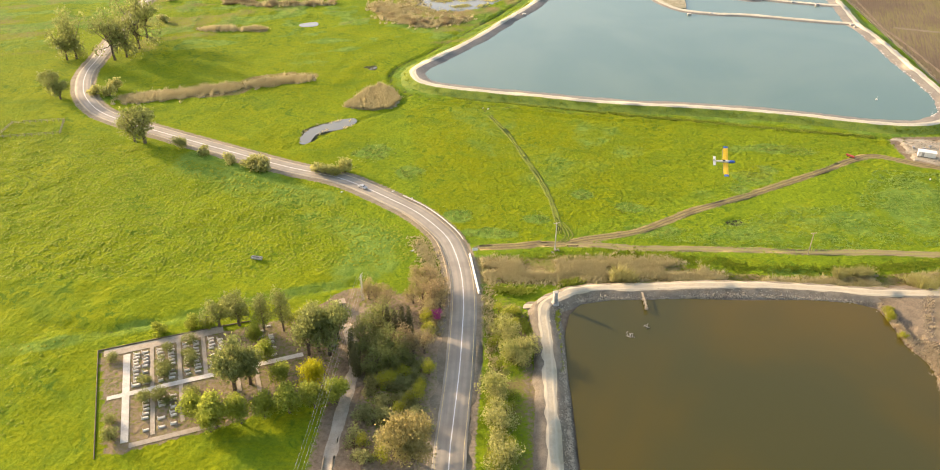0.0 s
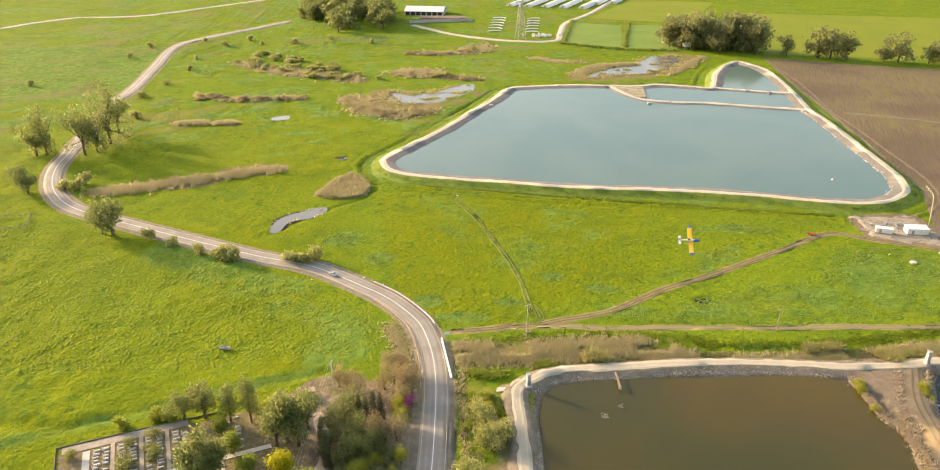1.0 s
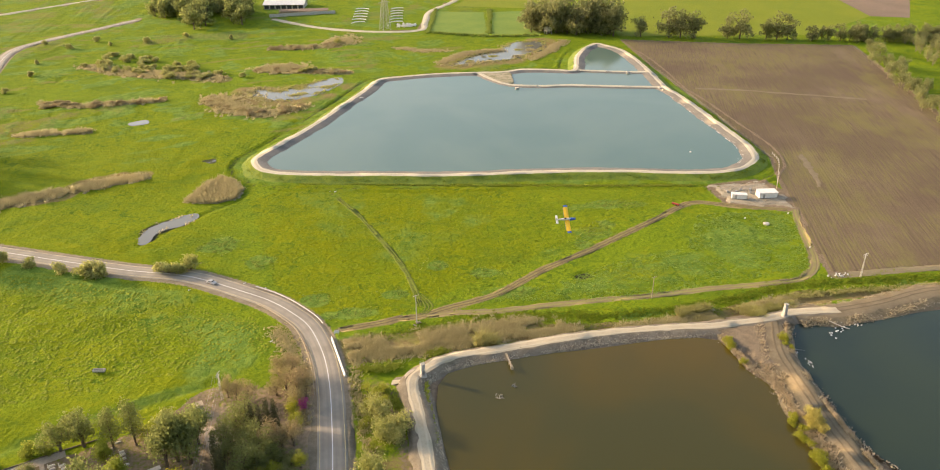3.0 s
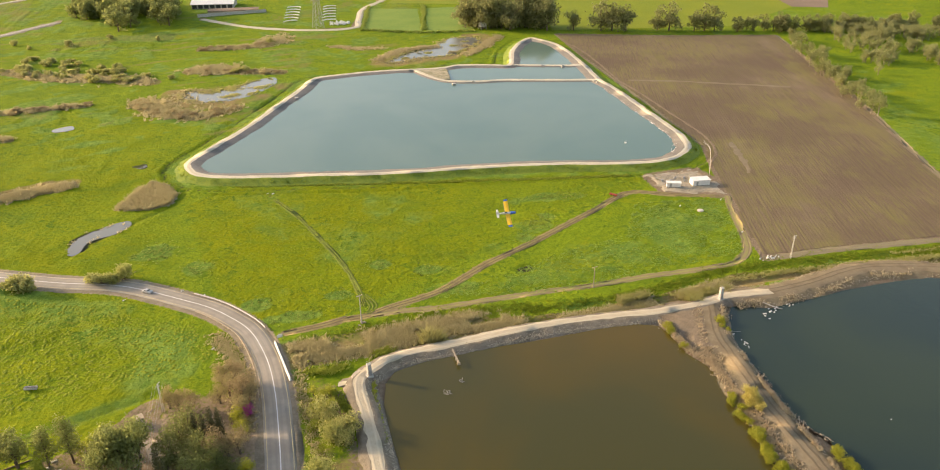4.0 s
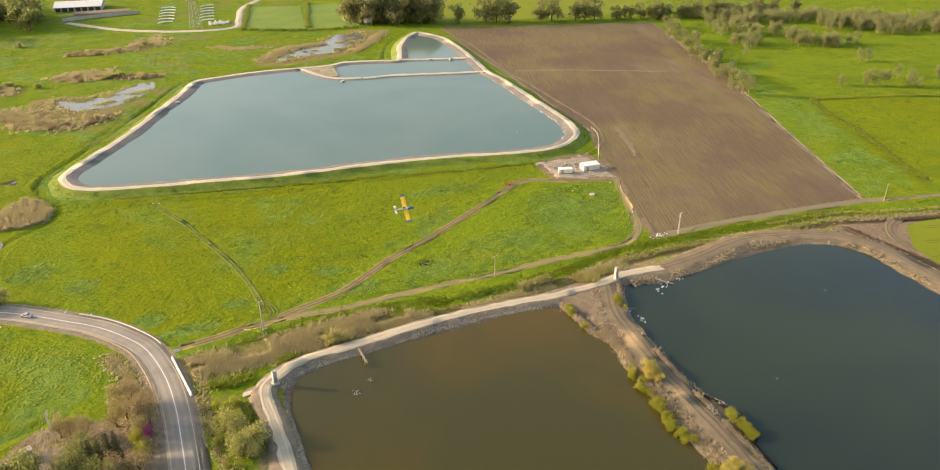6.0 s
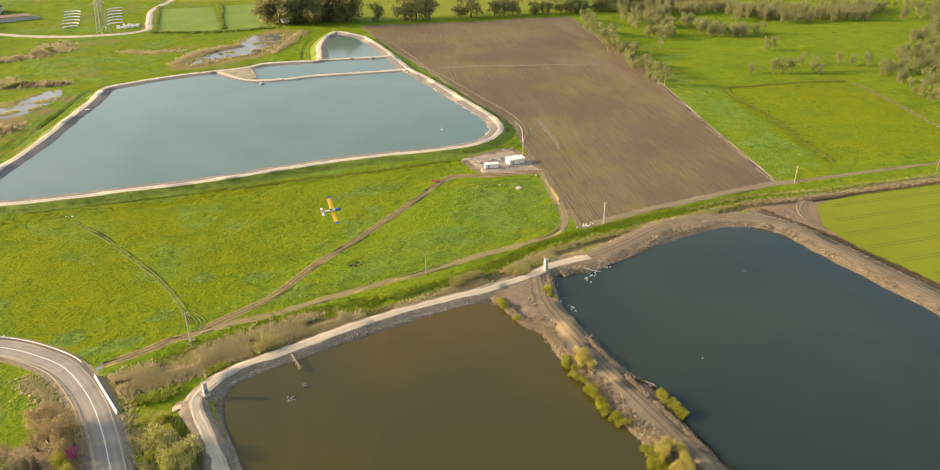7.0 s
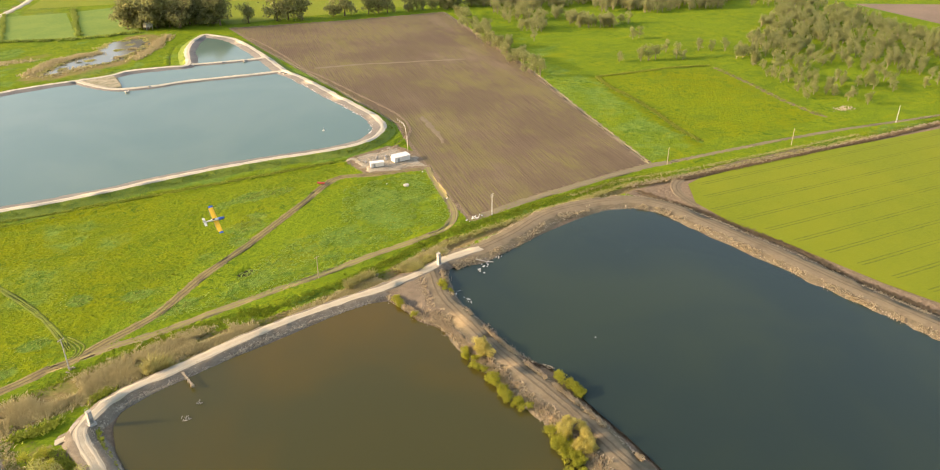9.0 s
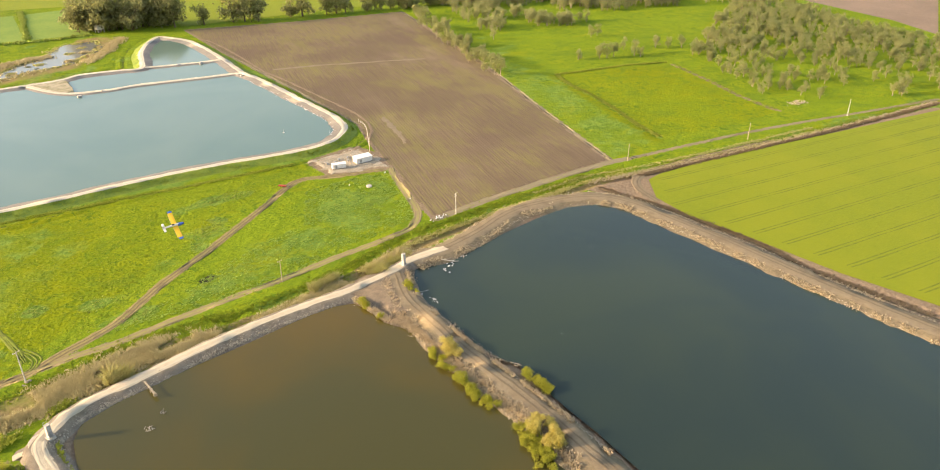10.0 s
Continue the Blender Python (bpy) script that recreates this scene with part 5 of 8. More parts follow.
def blades_of(spots, height, spread, blades, z=0.0, wide=0.11, fan=0.25, ground_on=0.0):
    """Bent grass blades standing in tufts at the spots."""
    spots = np.asarray(spots, float)
    n = len(spots)
    base = np.repeat(np.c_[spots, (np.full(n, z) if np.isscalar(z) else z) + ground_on * np.maximum(-0.2, ground_z(spots[:, 0], spots[:, 1]))], blades, 0)
    size = np.repeat(RNG.uniform(0.6, 1.25, n), blades)
    q = RNG.uniform(0, 6.28, n * blades)
    r = RNG.uniform(0, spread, n * blades)
    root = base + np.c_[np.cos(q) * r, np.sin(q) * r, np.full(n * blades, -0.1)]
    lean = RNG.normal(0, 0.28, (n * blades, 2)) + np.c_[np.cos(q), np.sin(q)] * fan
    h = height * size * RNG.uniform(0.6, 1.15, n * blades)
    tip = root + np.c_[lean * h[:, None], h]
    side = np.c_[-np.sin(q + 0.8), np.cos(q + 0.8), np.zeros(n * blades)] * wide * RNG.uniform(0.7, 1.6, (n * blades, 1))
    mid = root * 0.45 + tip * 0.55
    mid[:, 2] += 0.08 * h
    v = np.stack([root - side * 0.6, root + side * 0.6, mid + side, tip, mid - side], 1).reshape(-1, 3)
    return v, (np.arange(n * blades)[:, None] * 5 + np.arange(5)[None])


def tufts(name, spots, height, spread, blades, mat, label, z=0.0, wide=0.11, category="reeds"):
    """Many tufts of blades as one piece of greenery."""
    v, f = blades_of(spots, height, spread, blades, z, wide, ground_on=1.0)
    return tagged(new(name, mesh_of(name, v, f, mat, smooth=False)), label, category, kind="stuff")


def along(line, count, spread, lo=0.0, hi=1.0):
    """Random spots in a band along a line."""
    p = smooth_line(line, 1.0)
    i = RNG.uniform(lo, hi, count) * (len(p) - 1)
    k = i.astype(int)
    return p[k] + RNG.normal(0, spread, (count, 2))


def beside(line, offs, count, spread, lo=0.0, hi=1.0):
    p = smooth_line(line, 1.0)
    t = np.gradient(p, axis=0)
    t /= np.linalg.norm(t, axis=1)[:, None]
    at = RNG.uniform(lo, hi, count) * (len(p) - 1.001)
    k = at.astype(int)
    p = np.vstack([p, p[-1:]])
    here = p[k] + (p[k + 1] - p[k]) * (at - k)[:, None]
    o = offs + RNG.normal(0, spread, count)
    return here + np.c_[-t[k, 1], t[k, 0]] * o[:, None], o


def within(outline, count):
    """Random spots inside an outline."""
    o = np.array(outline)
    got = np.zeros((0, 2))
    while len(got) < count:
        p = RNG.uniform(o.min(0), o.max(0), (count * 2, 2))
        got = np.vstack([got, p[inside(outline, p[:, 0], p[:, 1])]])
    return got[:count]


def cem_spot(u, w):
    c, s = math.cos(radians(20)), math.sin(radians(20))
    return -89.3 + u * c - w * s, 143.0 + u * s + w * c


# tree belt behind the ploughed field and the eucalyptus grove
plants("belt_tree", "broad", TREELINE, 1.4, M_LEAF_HAZED, 1050, 0.64, "tall dark broadleaf tree in a field belt, leaves lightened for haze", "trees in the belt")
plants("belt_tree", "broad", [(x + RNG.uniform(-8, 8), y + RNG.uniform(0, 26)) for x, y in BIGBELT for _ in range(5)], 1.7, M_LEAF_HAZED, 1050, 0.64, "tall dark broadleaf tree in a field belt, leaves lightened for haze", "trees in the belt")
plants("belt_tree", "broad", [tuple(p) for p in along(TREELINE_LOW, 34, 2.0)], 0.85, M_LEAF_HAZED, 1050, 0.64, "tall dark broadleaf tree in a field belt, leaves lightened for haze", "trees in the belt")
plants("hedge_tree", "eucalyptus", along(HEDGE_E, 50, 4.0), 1.15, M_LEAF_OLIVE, 520, 0.38, "dusty eucalyptus at the field edge, leaves paled for haze", "eucalyptus at the field edge", bark=M_PALE_BARK)
grove = [tuple(p) for p in within(GROVE, 1000) if RNG.random() < np.clip((p[0] + 0.6 * p[1] - 590) / 220, 0.2, 0.95)] + [tuple(p) for p in within(GROVE_THIN, 30) if math.hypot(p[0] - RUBBLE[0], p[1] - RUBBLE[1]) > 16]
north = [tuple(p) for p in within(NORTHGROVE, 760) if value_noise(p[:1], p[1:], 24.0, 5)[0] + 0.14 * (p[1] + 0.7 * p[0] > 850) > 0.47]
grove.sort(key=lambda p: math.hypot(*p))
plants("grove_tree", "eucalyptus", grove[:280], 0.88, M_LEAF_OLIVE, 560, 0.36, "dusty eucalyptus with a pale trunk and haze-paled leaves in the grove", "eucalyptus grove", bark=M_PALE_BARK, variants=6)

plants("grove_tree", "eucalyptus", ISOLATED, 1.15, M_LEAF_OLIVE, 560, 0.36, "dusty eucalyptus with a pale trunk and haze-paled leaves in the grove", "eucalyptus grove", bark=M_PALE_BARK, variants=6)


def far_grove(name, spots, scale, leaves, size):
    """The back of the grove as one wood."""
    verts, faces, slots, n = [], [], [], 0
    for x, y in spots:
        bm, clumps = tree_shape("eucalyptus")
        s, turn = scale * RNG.uniform(0.8, 1.2), RNG.uniform(0, 6.28)
        pts, pull = crown_points(clumps, leaves)
        v, f = quads_of(pts, size, pull)
        bm.verts.ensure_lookup_table()
        bm.verts.index_update()
        tv = np.array([p.co[:] for p in bm.verts])
        tf = [[p.index for p in q.verts] for q in bm.faces]
        bm.free()
        c, d = math.cos(turn), math.sin(turn)
        both = np.vstack([tv, v]) * s @ np.array(((c, d, 0), (-d, c, 0), (0, 0, 1))) + (x, y, float(ground_z(x, y)))
        verts.append(both)
        faces += [[k + n for k in q] for q in tf] + (f + n + len(tv)).tolist()
        slots += [0] * len(tf) + [1] * len(f)
        n += len(both)
    return tagged(new(name, mesh_of(name, np.vstack(verts), faces, [M_PALE_BARK, M_LEAF_OLIVE], slots, False)), "back of the dusty eucalyptus grove, leaves paled for haze", "grove", kind="stuff")


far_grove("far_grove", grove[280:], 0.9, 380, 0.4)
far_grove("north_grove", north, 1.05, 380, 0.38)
plants("roadside_tree", "broad", ROADTREES_BIG, 1.4, M_LEAF_PINE, 1600, 0.42, "large hazy green tree beside the road bend", "trees by the road bend", tall=1.35)
plants("roadside_bush", "olive", ROADTREES_MID, 2.0, M_LEAF_PINE, 1500, 0.26, "large dusty bush beside the road", "bushes at the road bend")
plants("roadside_bush", "shrub", ROADTREES_LOW, 1.7, M_LEAF_WILLOW, 700, 0.25, "dusty olive-green bush beside the road", "bushes by the road")
plants("far_wood_tree", "broad", [tuple(p) for p in within(FAR_WOOD, 44)], 1.35, M_LEAF_PINE, 800, 0.85, "distant leafy tree in a small wood", "trees in the far wood")

# cemetery and garden trees
plants("wall_tree", "olive", WALL_TREES, 1.15, M_LEAF_PINE, 2200, 0.22, "dull green tree along the cemetery wall", "trees along the cemetery wall", tall=1.1)
plants("wall_bush", "shrub", [(-80.3, 170.4), (-76.5, 170.8), (-51.2, 171.8), (-88.5, 167.5)], 1.5, M_LEAF_GREEN, 1200, 0.18, "green bush along the cemetery wall", "bushes along the cemetery wall", "bush")
plants("pine_tree", "pine", PINES, 1.12, M_LEAF_PINE, 2200, 0.27, "tall pine with a bare trunk by the cemetery wall", "pines of the cemetery")
plants("cemetery_tree", "olive", TALL_TREES, 1.5, M_LEAF_PINE, 2000, 0.24, "dense green tree among the graves", "trees in the cemetery", tall=1.35)
plants("round_tree", "round", ROUNDS, 1.35, M_LEAF_ROUND, 2400, 0.24, "clipped round green tree at the cemetery edge", "round trees of the cemetery")
plants("broad_olive_tree", "olive", BIG_TREE, 1.55, M_LEAF_PINE, 2600, 0.24, "broad spreading olive-green tree over the graves", "broad trees in the cemetery", tall=1.2)
plants("round_tree", "round", SMALL_GREEN, 1.0, M_LEAF_ROUND, 2200, 0.22, "clipped round green tree at the cemetery edge", "round trees of the cemetery")
plants("yellow_tree", "round", YELLOW, 1.35, M_LEAF_YELLOW, 3000, 0.2, "bright yellow flowering tree by the cemetery", "yellow tree")
plants("cypress_tree", "cypress", CYPRESSES, 0.95, M_LEAF_CYPRESS, 2600, 0.16, "dark narrow cypress in the garden", "cypresses")
plants("garden_tree", "olive", THICKET, 1.1, M_LEAF_PINE, 1600, 0.2, "dark green tree in the overgrown garden", "garden trees")
plants("tan_tree", "olive", TAN_TREES, 1.15, M_LEAF_TAN, 1800, 0.17, "leafless tan tree with fine twigs beside the road", "tan trees by the road")
plants("large_tan_tree", "olive", BIG_TAN, 1.5, M_LEAF_STRAW, 4200, 0.17, "large straw-brown tree with fine bare twigs", "large tan trees", tall=1.25)
plants("garden_bush", "round", GARDEN_GREEN, 0.8, M_LEAF_LIME, 1800, 0.16, "fresh green garden bush", "garden bushes")
plants("low_garden_shrub", "shrub", off_road([tuple(p) for p in within([(-29.5, 156), (-12.5, 157), (-12, 142), (-13.5, 132), (-21, 130), (-25.5, 138), (-28, 146)], 36)]), 1.1, M_LEAF_OLIVE, 700, 0.18, "low dull green shrub in the overgrown garden", "low garden shrubs", "shrub")
plants("garden_shrub", "shrub", DRY_SHRUBS, 1.3, M_LEAF_OLIVE, 700, 0.18, "dusty olive shrub in the overgrown garden", "garden shrubs", "shrub")
plants("blossom_tree", "shrub", [PINK], 1.15, M_LEAF_PINK, 1200, 0.13, "magenta flowering shrub by the road", "blossom shrub", "shrub", tall=1.5)
plants("verge_bush", "round", BELT_GREEN, 0.55, M_LEAF_LIME, 1200, 0.18, "fresh green bush between road and pond", "bushes by the pond road", "bush")
plants("canal_bush", "reed", CANALBUSH + [(155.5, 192.8), (152, 193), (146, 192.5), (144, 193.5), (124, 197), (118, 196.5), (47, 193.6), (50.5, 193)], 1.3, M_REED_GREEN, 800, 0.05, "straw-green reed clump by the canal", "reed clumps by the canal", "bush")
plants("bank_bush", "shrub", DIKEBUSH[3:], 0.85, M_LEAF_LIME, 420, 0.22, "bright green bush at the water's edge", "bushes on the bank", "bush", z=0.4)
plants("reed_bush", "shrub", DIKEBUSH[:2], 1.35, M_LEAF_GOLD, 1500, 0.13, "tall yellowish reed bush on the bank", "reed bushes on the bank", "bush", z=1.2)

# thicker planting: garden by the road, bush belt by the pond road, scattered marsh bushes
plants("grave_shrub", "shrub", [cem_spot(u, w) for u, w in ((9, 8), (10.5, 6), (9.5, 4), (16, 11), (17, 7), (8.5, -5), (10.5, -6.5), (4.5, -4), (15.5, -8), (16.5, -5.5), (-3.5, -9), (-3, -15), (5, 3), (-3.5, 15), (11, 14), (17, 16))], 1.1, M_LEAF_PINE, 1400, 0.14, "dark green shrub between the graves", "cemetery shrubs", "shrub")
BELT = [(5, 112), (11.5, 112), (14, 158), (15, 174), (6, 180), (5.5, 150)]
plants("straw_bush", "shrub", BELT_STRAW, 1.9, M_LEAF_WILLOW, 1300, 0.14, "straw-green feathery bush between road and pond", "straw bushes by the pond road", "bush", tall=1.15)
plants("belt_shrub", "shrub", [tuple(p) for p in within(BELT, 22)], 0.9, M_LEAF_GREEN, 700, 0.14, "low green shrub between road and pond", "low shrubs by the pond road", "bush")
MARSH_MASS = [(-168, 612), (-152, 668), (-118, 648), (-84, 600), (-46, 578), (-44, 562), (-80, 562), (-130, 590)]
plants("marsh_bush", "shrub", BUSH_NW + off_road([tuple(p) for p in within(MARSH_MASS, 46)]), 1.6, M_LEAF_WILLOW, 420, 0.36, "dusty olive bush in the marsh", "marsh bushes", "bush", tall=0.8)
plants("marsh_thicket", "shrub", off_road([tuple(p) for p in np.vstack([along([(-167, 522), (-143, 511), (-117, 510), (-94, 512)], 26, 3.0), along([(-22, 654), (5, 653), (28, 652)], 14, 4.0), along([(-31, 580), (4, 570), (30, 560)], 16, 4.0), along([(-62, 508), (-47, 479), (-26, 466), (-5, 478)], 22, 4.0)])]), 1.5, M_LEAF_TAN, 420, 0.36, "low tan thicket in the marsh", "marsh thickets", "bush", tall=0.45)
plants("verge_shrub", "shrub", [(-200, 556), (-202, 640), (-256, 688), (-260, 649), (-196, 600), (-205, 520), (-192, 470), (-298, 555), (-190, 690), (-175, 720), (-160, 700), (-130, 700), (-100, 720), (-60, 700), (-215, 715)], 1.6, M_LEAF_WILLOW, 420, 0.36, "pale green shrub in the wet meadow", "shrubs in the wet meadow", "bush", tall=0.9)
plants("bank_bush", "shrub", [tuple(p) for p in np.vstack([along([(122.5, 141), (121.5, 130), (119, 118), (118.6, 107)], 46, 0.9), along([(117.5, 97), (115.5, 90), (113.5, 82)], 34, 1.3), along([(136.3, 113), (135.2, 101)], 18, 0.7), along([(143.4, 174), (142, 168)], 8, 0.6), along([(124.5, 178), (123.5, 172)], 7, 0.6)])], 0.68, M_LEAF_LIME, 420, 0.22, "bright green bush at the water's edge", "bushes on the bank", "bush", z=0.4)
plants("reed_bush", "shrub", [tuple(p) for p in np.vstack([along([(128, 139), (126.5, 132)], 9, 1.1), along([(121, 95), (118, 83)], 15, 1.5)])], 1.05, M_LEAF_GOLD, 1500, 0.13, "tall yellowish reed bush on the bank", "reed bushes on the bank", "bush", z=1.0)


# reeds
reed_spots = np.vstack([along(CANAL, 4600, 3.0, 0.0, 0.14), along(CANAL, 2300, 1.7, 0.12, 0.3)])
reed_spots = reed_spots[(value_noise(reed_spots[:, 0], reed_spots[:, 1], 6.5, 3) > 0.36) & (off_line(smooth_line(ROAD_ALL, 6), reed_spots[:, 0], reed_spots[:, 1]) > 7.5)]
tufts("canal_reeds", reed_spots, 1.35, 1.1, 12, M_REED, "dense dry tan reeds along the canal", wide=0.06)
REED_BANDS = [([(-166, 343), (-152, 346.5), (-141, 351), (-129, 355.5), (-117, 360)], 1500, 2.8), ([(-109, 362), (-99, 367), (-84, 369.8)], 800, 2.4), (REED_W, 420, 5.0), (REED_N, 300, 4.5), (REED_NW, 380, 5.0), (REED_D, 420, 4.5), ([(-162, 455), (-150, 454.5), (-143, 454)], 220, 1.8), ([(-138, 454), (-125, 456)], 170, 1.8), ([(-167, 522), (-143, 510), (-117, 510), (-94, 512)], 420, 2.6),
              ([(-22, 654), (5, 653), (28, 652)], 260, 4.0), ([(-31, 580), (4, 570), (30, 560)], 260, 4.0), ([(-62, 508), (-47, 479), (-26, 466), (-5, 478)], 520, 4.5)]
marsh_spots = np.vstack([along(line, count, wide) for line, count, wide in REED_BANDS] + [within(REED_B, 900)])
tufts("marsh_reeds", marsh_spots, 1.75, 1.3, 13, M_REED_MARSH, "bands of dry tan reeds in the marsh", wide=0.09)
tufts("marsh_edge_reeds", np.vstack([along(m[:4], 110, 2.4) for m in (MARSH1, MARSH2)] + [along(m[-3:] + m[:1], 160, 3.5) for m in (MARSH1, MARSH2)] + [along(MARSH3, 16, 0.9)]), 1.0, 0.9, 7, M_REED_MARSH, "dry reeds at the marsh pools", wide=0.14)
tufts("canal_grass", np.vstack([along(CANAL, 1500, 2.6, 0.05, 0.55) + (0, 8.5), along(CANAL, 1500, 1.6, 0.12, 1.0) + (0, 4.5)]), 0.35, 0.6, 6, M_WEED, "lush green grass along the canal", wide=0.16, category="grass")
tufts("verge_grass", np.vstack([along([(-11, 168), (-12, 200), (-18, 218)], 1500, 1.7), along([(7, 150), (6, 185), (9, 200)], 500, 1.0)]), 0.6, 0.6, 6, M_REED, "dry tan grass beside the road", category="grass")
WESTFIELD = [(-240, 190), (-60, 196), (-18, 205), (-24, 226), (-60, 250), (-150, 295), (-240, 330)]


def tussocks(name, spots, lo, hi, mat, label, tall=1.0, category="grass"):
    """Low rounded tussocks as one cover of grass."""
    n = len(spots)
    r = RNG.uniform(lo, hi, n)
    rings = []
    for k, hgt in ((1.0, -0.1), (0.72, 0.17), (0.3, 0.27)):
        q = np.linspace(0, 2 * math.pi, 6, endpoint=False)[None] + RNG.uniform(0, 1, (n, 1))
        rr = r[:, None] * k * RNG.uniform(0.75, 1.2, (n, 6))
        rings.append(np.stack([spots[:, :1] + rr * np.cos(q), spots[:, 1:] + rr * np.sin(q), np.repeat(r[:, None] * hgt * 1.1 * tall, 6, 1) - 0.04 + ground_z(spots[:, :1], spots[:, 1:])], 2))
    v = np.concatenate(rings, 1).reshape(-1, 3)
    quads = [(k * 6 + i, k * 6 + (i + 1) % 6, k * 6 + 6 + (i + 1) % 6, k * 6 + 6 + i) for k in range(2) for i in range(6)]
    base = (np.arange(n) * 18)[:, None, None]
    f = (base + np.array(quads)[None]).reshape(-1, 4).tolist() + (base[:, 0] + np.arange(12, 18)[None]).tolist()
    return tagged(new(name, mesh_of(name, v, f, mat)), label, category, kind="stuff")


tussocks("meadow_tussocks", within(WESTFIELD, 9500), 0.3, 0.8, M_TUSSOCK, "green grass tussocks in the western meadow", 0.95)
tussocks("pasture_tussocks", within([(-240, 100), (-110, 100), (-112, 165), (-240, 185)], 1900), 0.25, 0.7, M_TUSSOCK, "green grass tussocks beside the cemetery", 0.95)
TRIANGLE = [(5, 225), (32, 217), (110, 251), (165, 283), (195, 300), (0, 345), (-20, 345), (-25, 262)]
tufts("pasture_tufts", within(TRIANGLE, 3000), 0.25, 0.5, 5, M_WEED, "small grass tufts in the pasture", wide=0.2, category="grass")
weed_spots = within(LUSH, 9000)
thick = value_noise(weed_spots[:, 0], weed_spots[:, 1] * 1.8, 7.0, 11) + 0.5 * value_noise(weed_spots[:, 0], weed_spots[:, 1], 1.9, 12)
weed_spots = weed_spots[thick > RNG.uniform(0.35, 1.1, len(thick))]
tufts("weed_patch", weed_spots, 0.28, 0.55, 5, M_WEED_LUSH, "tall lush weeds between the tracks", wide=0.17, category="grass")
patches = [(x + RNG.normal(0, a * 0.5), y + RNG.normal(0, b * 0.5)) for x, y, a, b in WEED_PATCHES for _ in range(int(a * b * 1.6))]
tufts("grey_green_weeds", patches, 0.3, 0.5, 6, M_WEED_GREY, "patches of taller grey-green weeds in the pasture", wide=0.2, category="grass")
tufts("ditch_scrub", np.vstack([along(DITCH_M, 700, 0.8), along(DITCH_M2, 420, 0.8), along(DITCH_M3, 160, 0.7)]), 0.8, 0.5, 7, M_LEAF_GREEN, "dark scrub along a field ditch", wide=0.16, category="grass")
tufts("toe_ditch_weeds", np.vstack([along(TOE_DITCH, 900, 0.35), along(TOE_DITCH, 900, 0.5) + (0.3, 1.4)]), 0.35, 0.4, 6, M_LEAF_GREEN, "dark green weeds along the ditch below the dam", wide=0.14, category="grass")
tussocks("meadow_clumps", np.vstack([within(TRIANGLE, 1700), within(LUSH, 800)]), 0.25, 0.6, M_TUSSOCK, "low grass clumps in the pasture by the reservoir")

tussocks("reed_bed", reed_spots[::4], 0.5, 1.0, M_REED_MASS, "matted bed of dry reeds along the canal", 0.8, "reeds")
low_reeds = np.vstack([along(CANAL, 1300, 0.9, 0.26, 0.48) + (0, 1.8), along(CANAL, 1100, 0.9, 0.4, 0.8) + (0, 2.6), along(CANAL, 700, 0.7, 0.45, 0.8) + (0, 7.5)])
tufts("low_canal_reeds", low_reeds, 0.8, 0.6, 6, M_REED_GREEN, "lower green-tan reeds along the canal", wide=0.06)
tufts("drain_weeds", np.vstack([along([(x, y + 9.0) for x, y in CANAL[5:13]], 1300, 1.1), along([(10, 206), (40, 208), (66, 207), (90, 203)], 900, 1.6)]), 0.35, 0.6, 6, M_WEED, "lush green weeds along the drain", wide=0.16, category="grass")
tufts("spur_weeds", np.vstack([along([(26.5, 177), (25.2, 168), (24.6, 150)], 260, 0.35), along([(9, 189), (14, 187.5), (20, 188.5)], 260, 1.2), along([(12, 178), (16, 175), (17, 166)], 200, 0.8), along([(30, 191.5), (36, 193)], 160, 0.9)]), 0.6, 0.5, 6, M_LEAF_GREEN, "bright green weeds beside the embankment", z=0.6, wide=0.14, category="grass")
tussocks("marsh_reed_bed", marsh_spots[::2], 0.7, 1.5, M_REED_MASS, "matted bed of dry reeds in the marsh", 0.9, "reeds")
island_spots = np.vstack([along([(136, 599), (150, 603), (162, 603)], 240, 2.2), along([(167, 580), (171, 580)], 50, 1.5), along([(184, 599), (188, 600)], 50, 1.5), along([(175, 566), (199, 593), (225, 628)], 420, 2.6), along([(104, 572), (119, 588), (134, 604)], 320, 2.6)])
tufts("pool_reeds", island_spots, 1.4, 1.3, 7, M_REED_MARSH, "dry reed islands and fringes in the marsh pool", z=0.1, wide=0.16)
fringe = np.vstack([along(MARSH2 + MARSH2[:1], 420, 1.2), along(MARSH1 + MARSH1[:1], 520, 1.3), along(MARSH2[:8], 260, 2.2) + (0, 1.5), along(MARSH1[:7], 300, 2.4) + (-1, 1.5)])
fringe = fringe[value_noise(fringe[:, 0], fringe[:, 1], 5.0, 17) > 0.42]
isles = np.vstack([RNG.normal((x, y), (r, r * 0.7), (int(26 * r), 2)) for x, y, r in ((-7.7, 506, 2.2), (-2.5, 508.5, 1.6), (7.6, 509, 0.9), (-30, 502, 1.3), (-20, 521, 2.4), (-3.5, 523, 3.0), (13, 522, 2.6), (128, 573, 1.5), (150, 586, 1.8), (176, 604, 2.0), (190, 616, 1.5))])
tufts("pool_fringe", np.vstack([fringe, isles]), 0.75, 0.9, 9, M_REED_GREEN, "olive reeds and rushes fringing the marsh pools", z=0.05, wide=0.12)
tussocks("pool_hummocks", np.vstack([fringe[::3], isles[::4]]), 0.5, 1.3, M_TUSSOCK, "muddy grass hummocks in the marsh pools", 0.8)
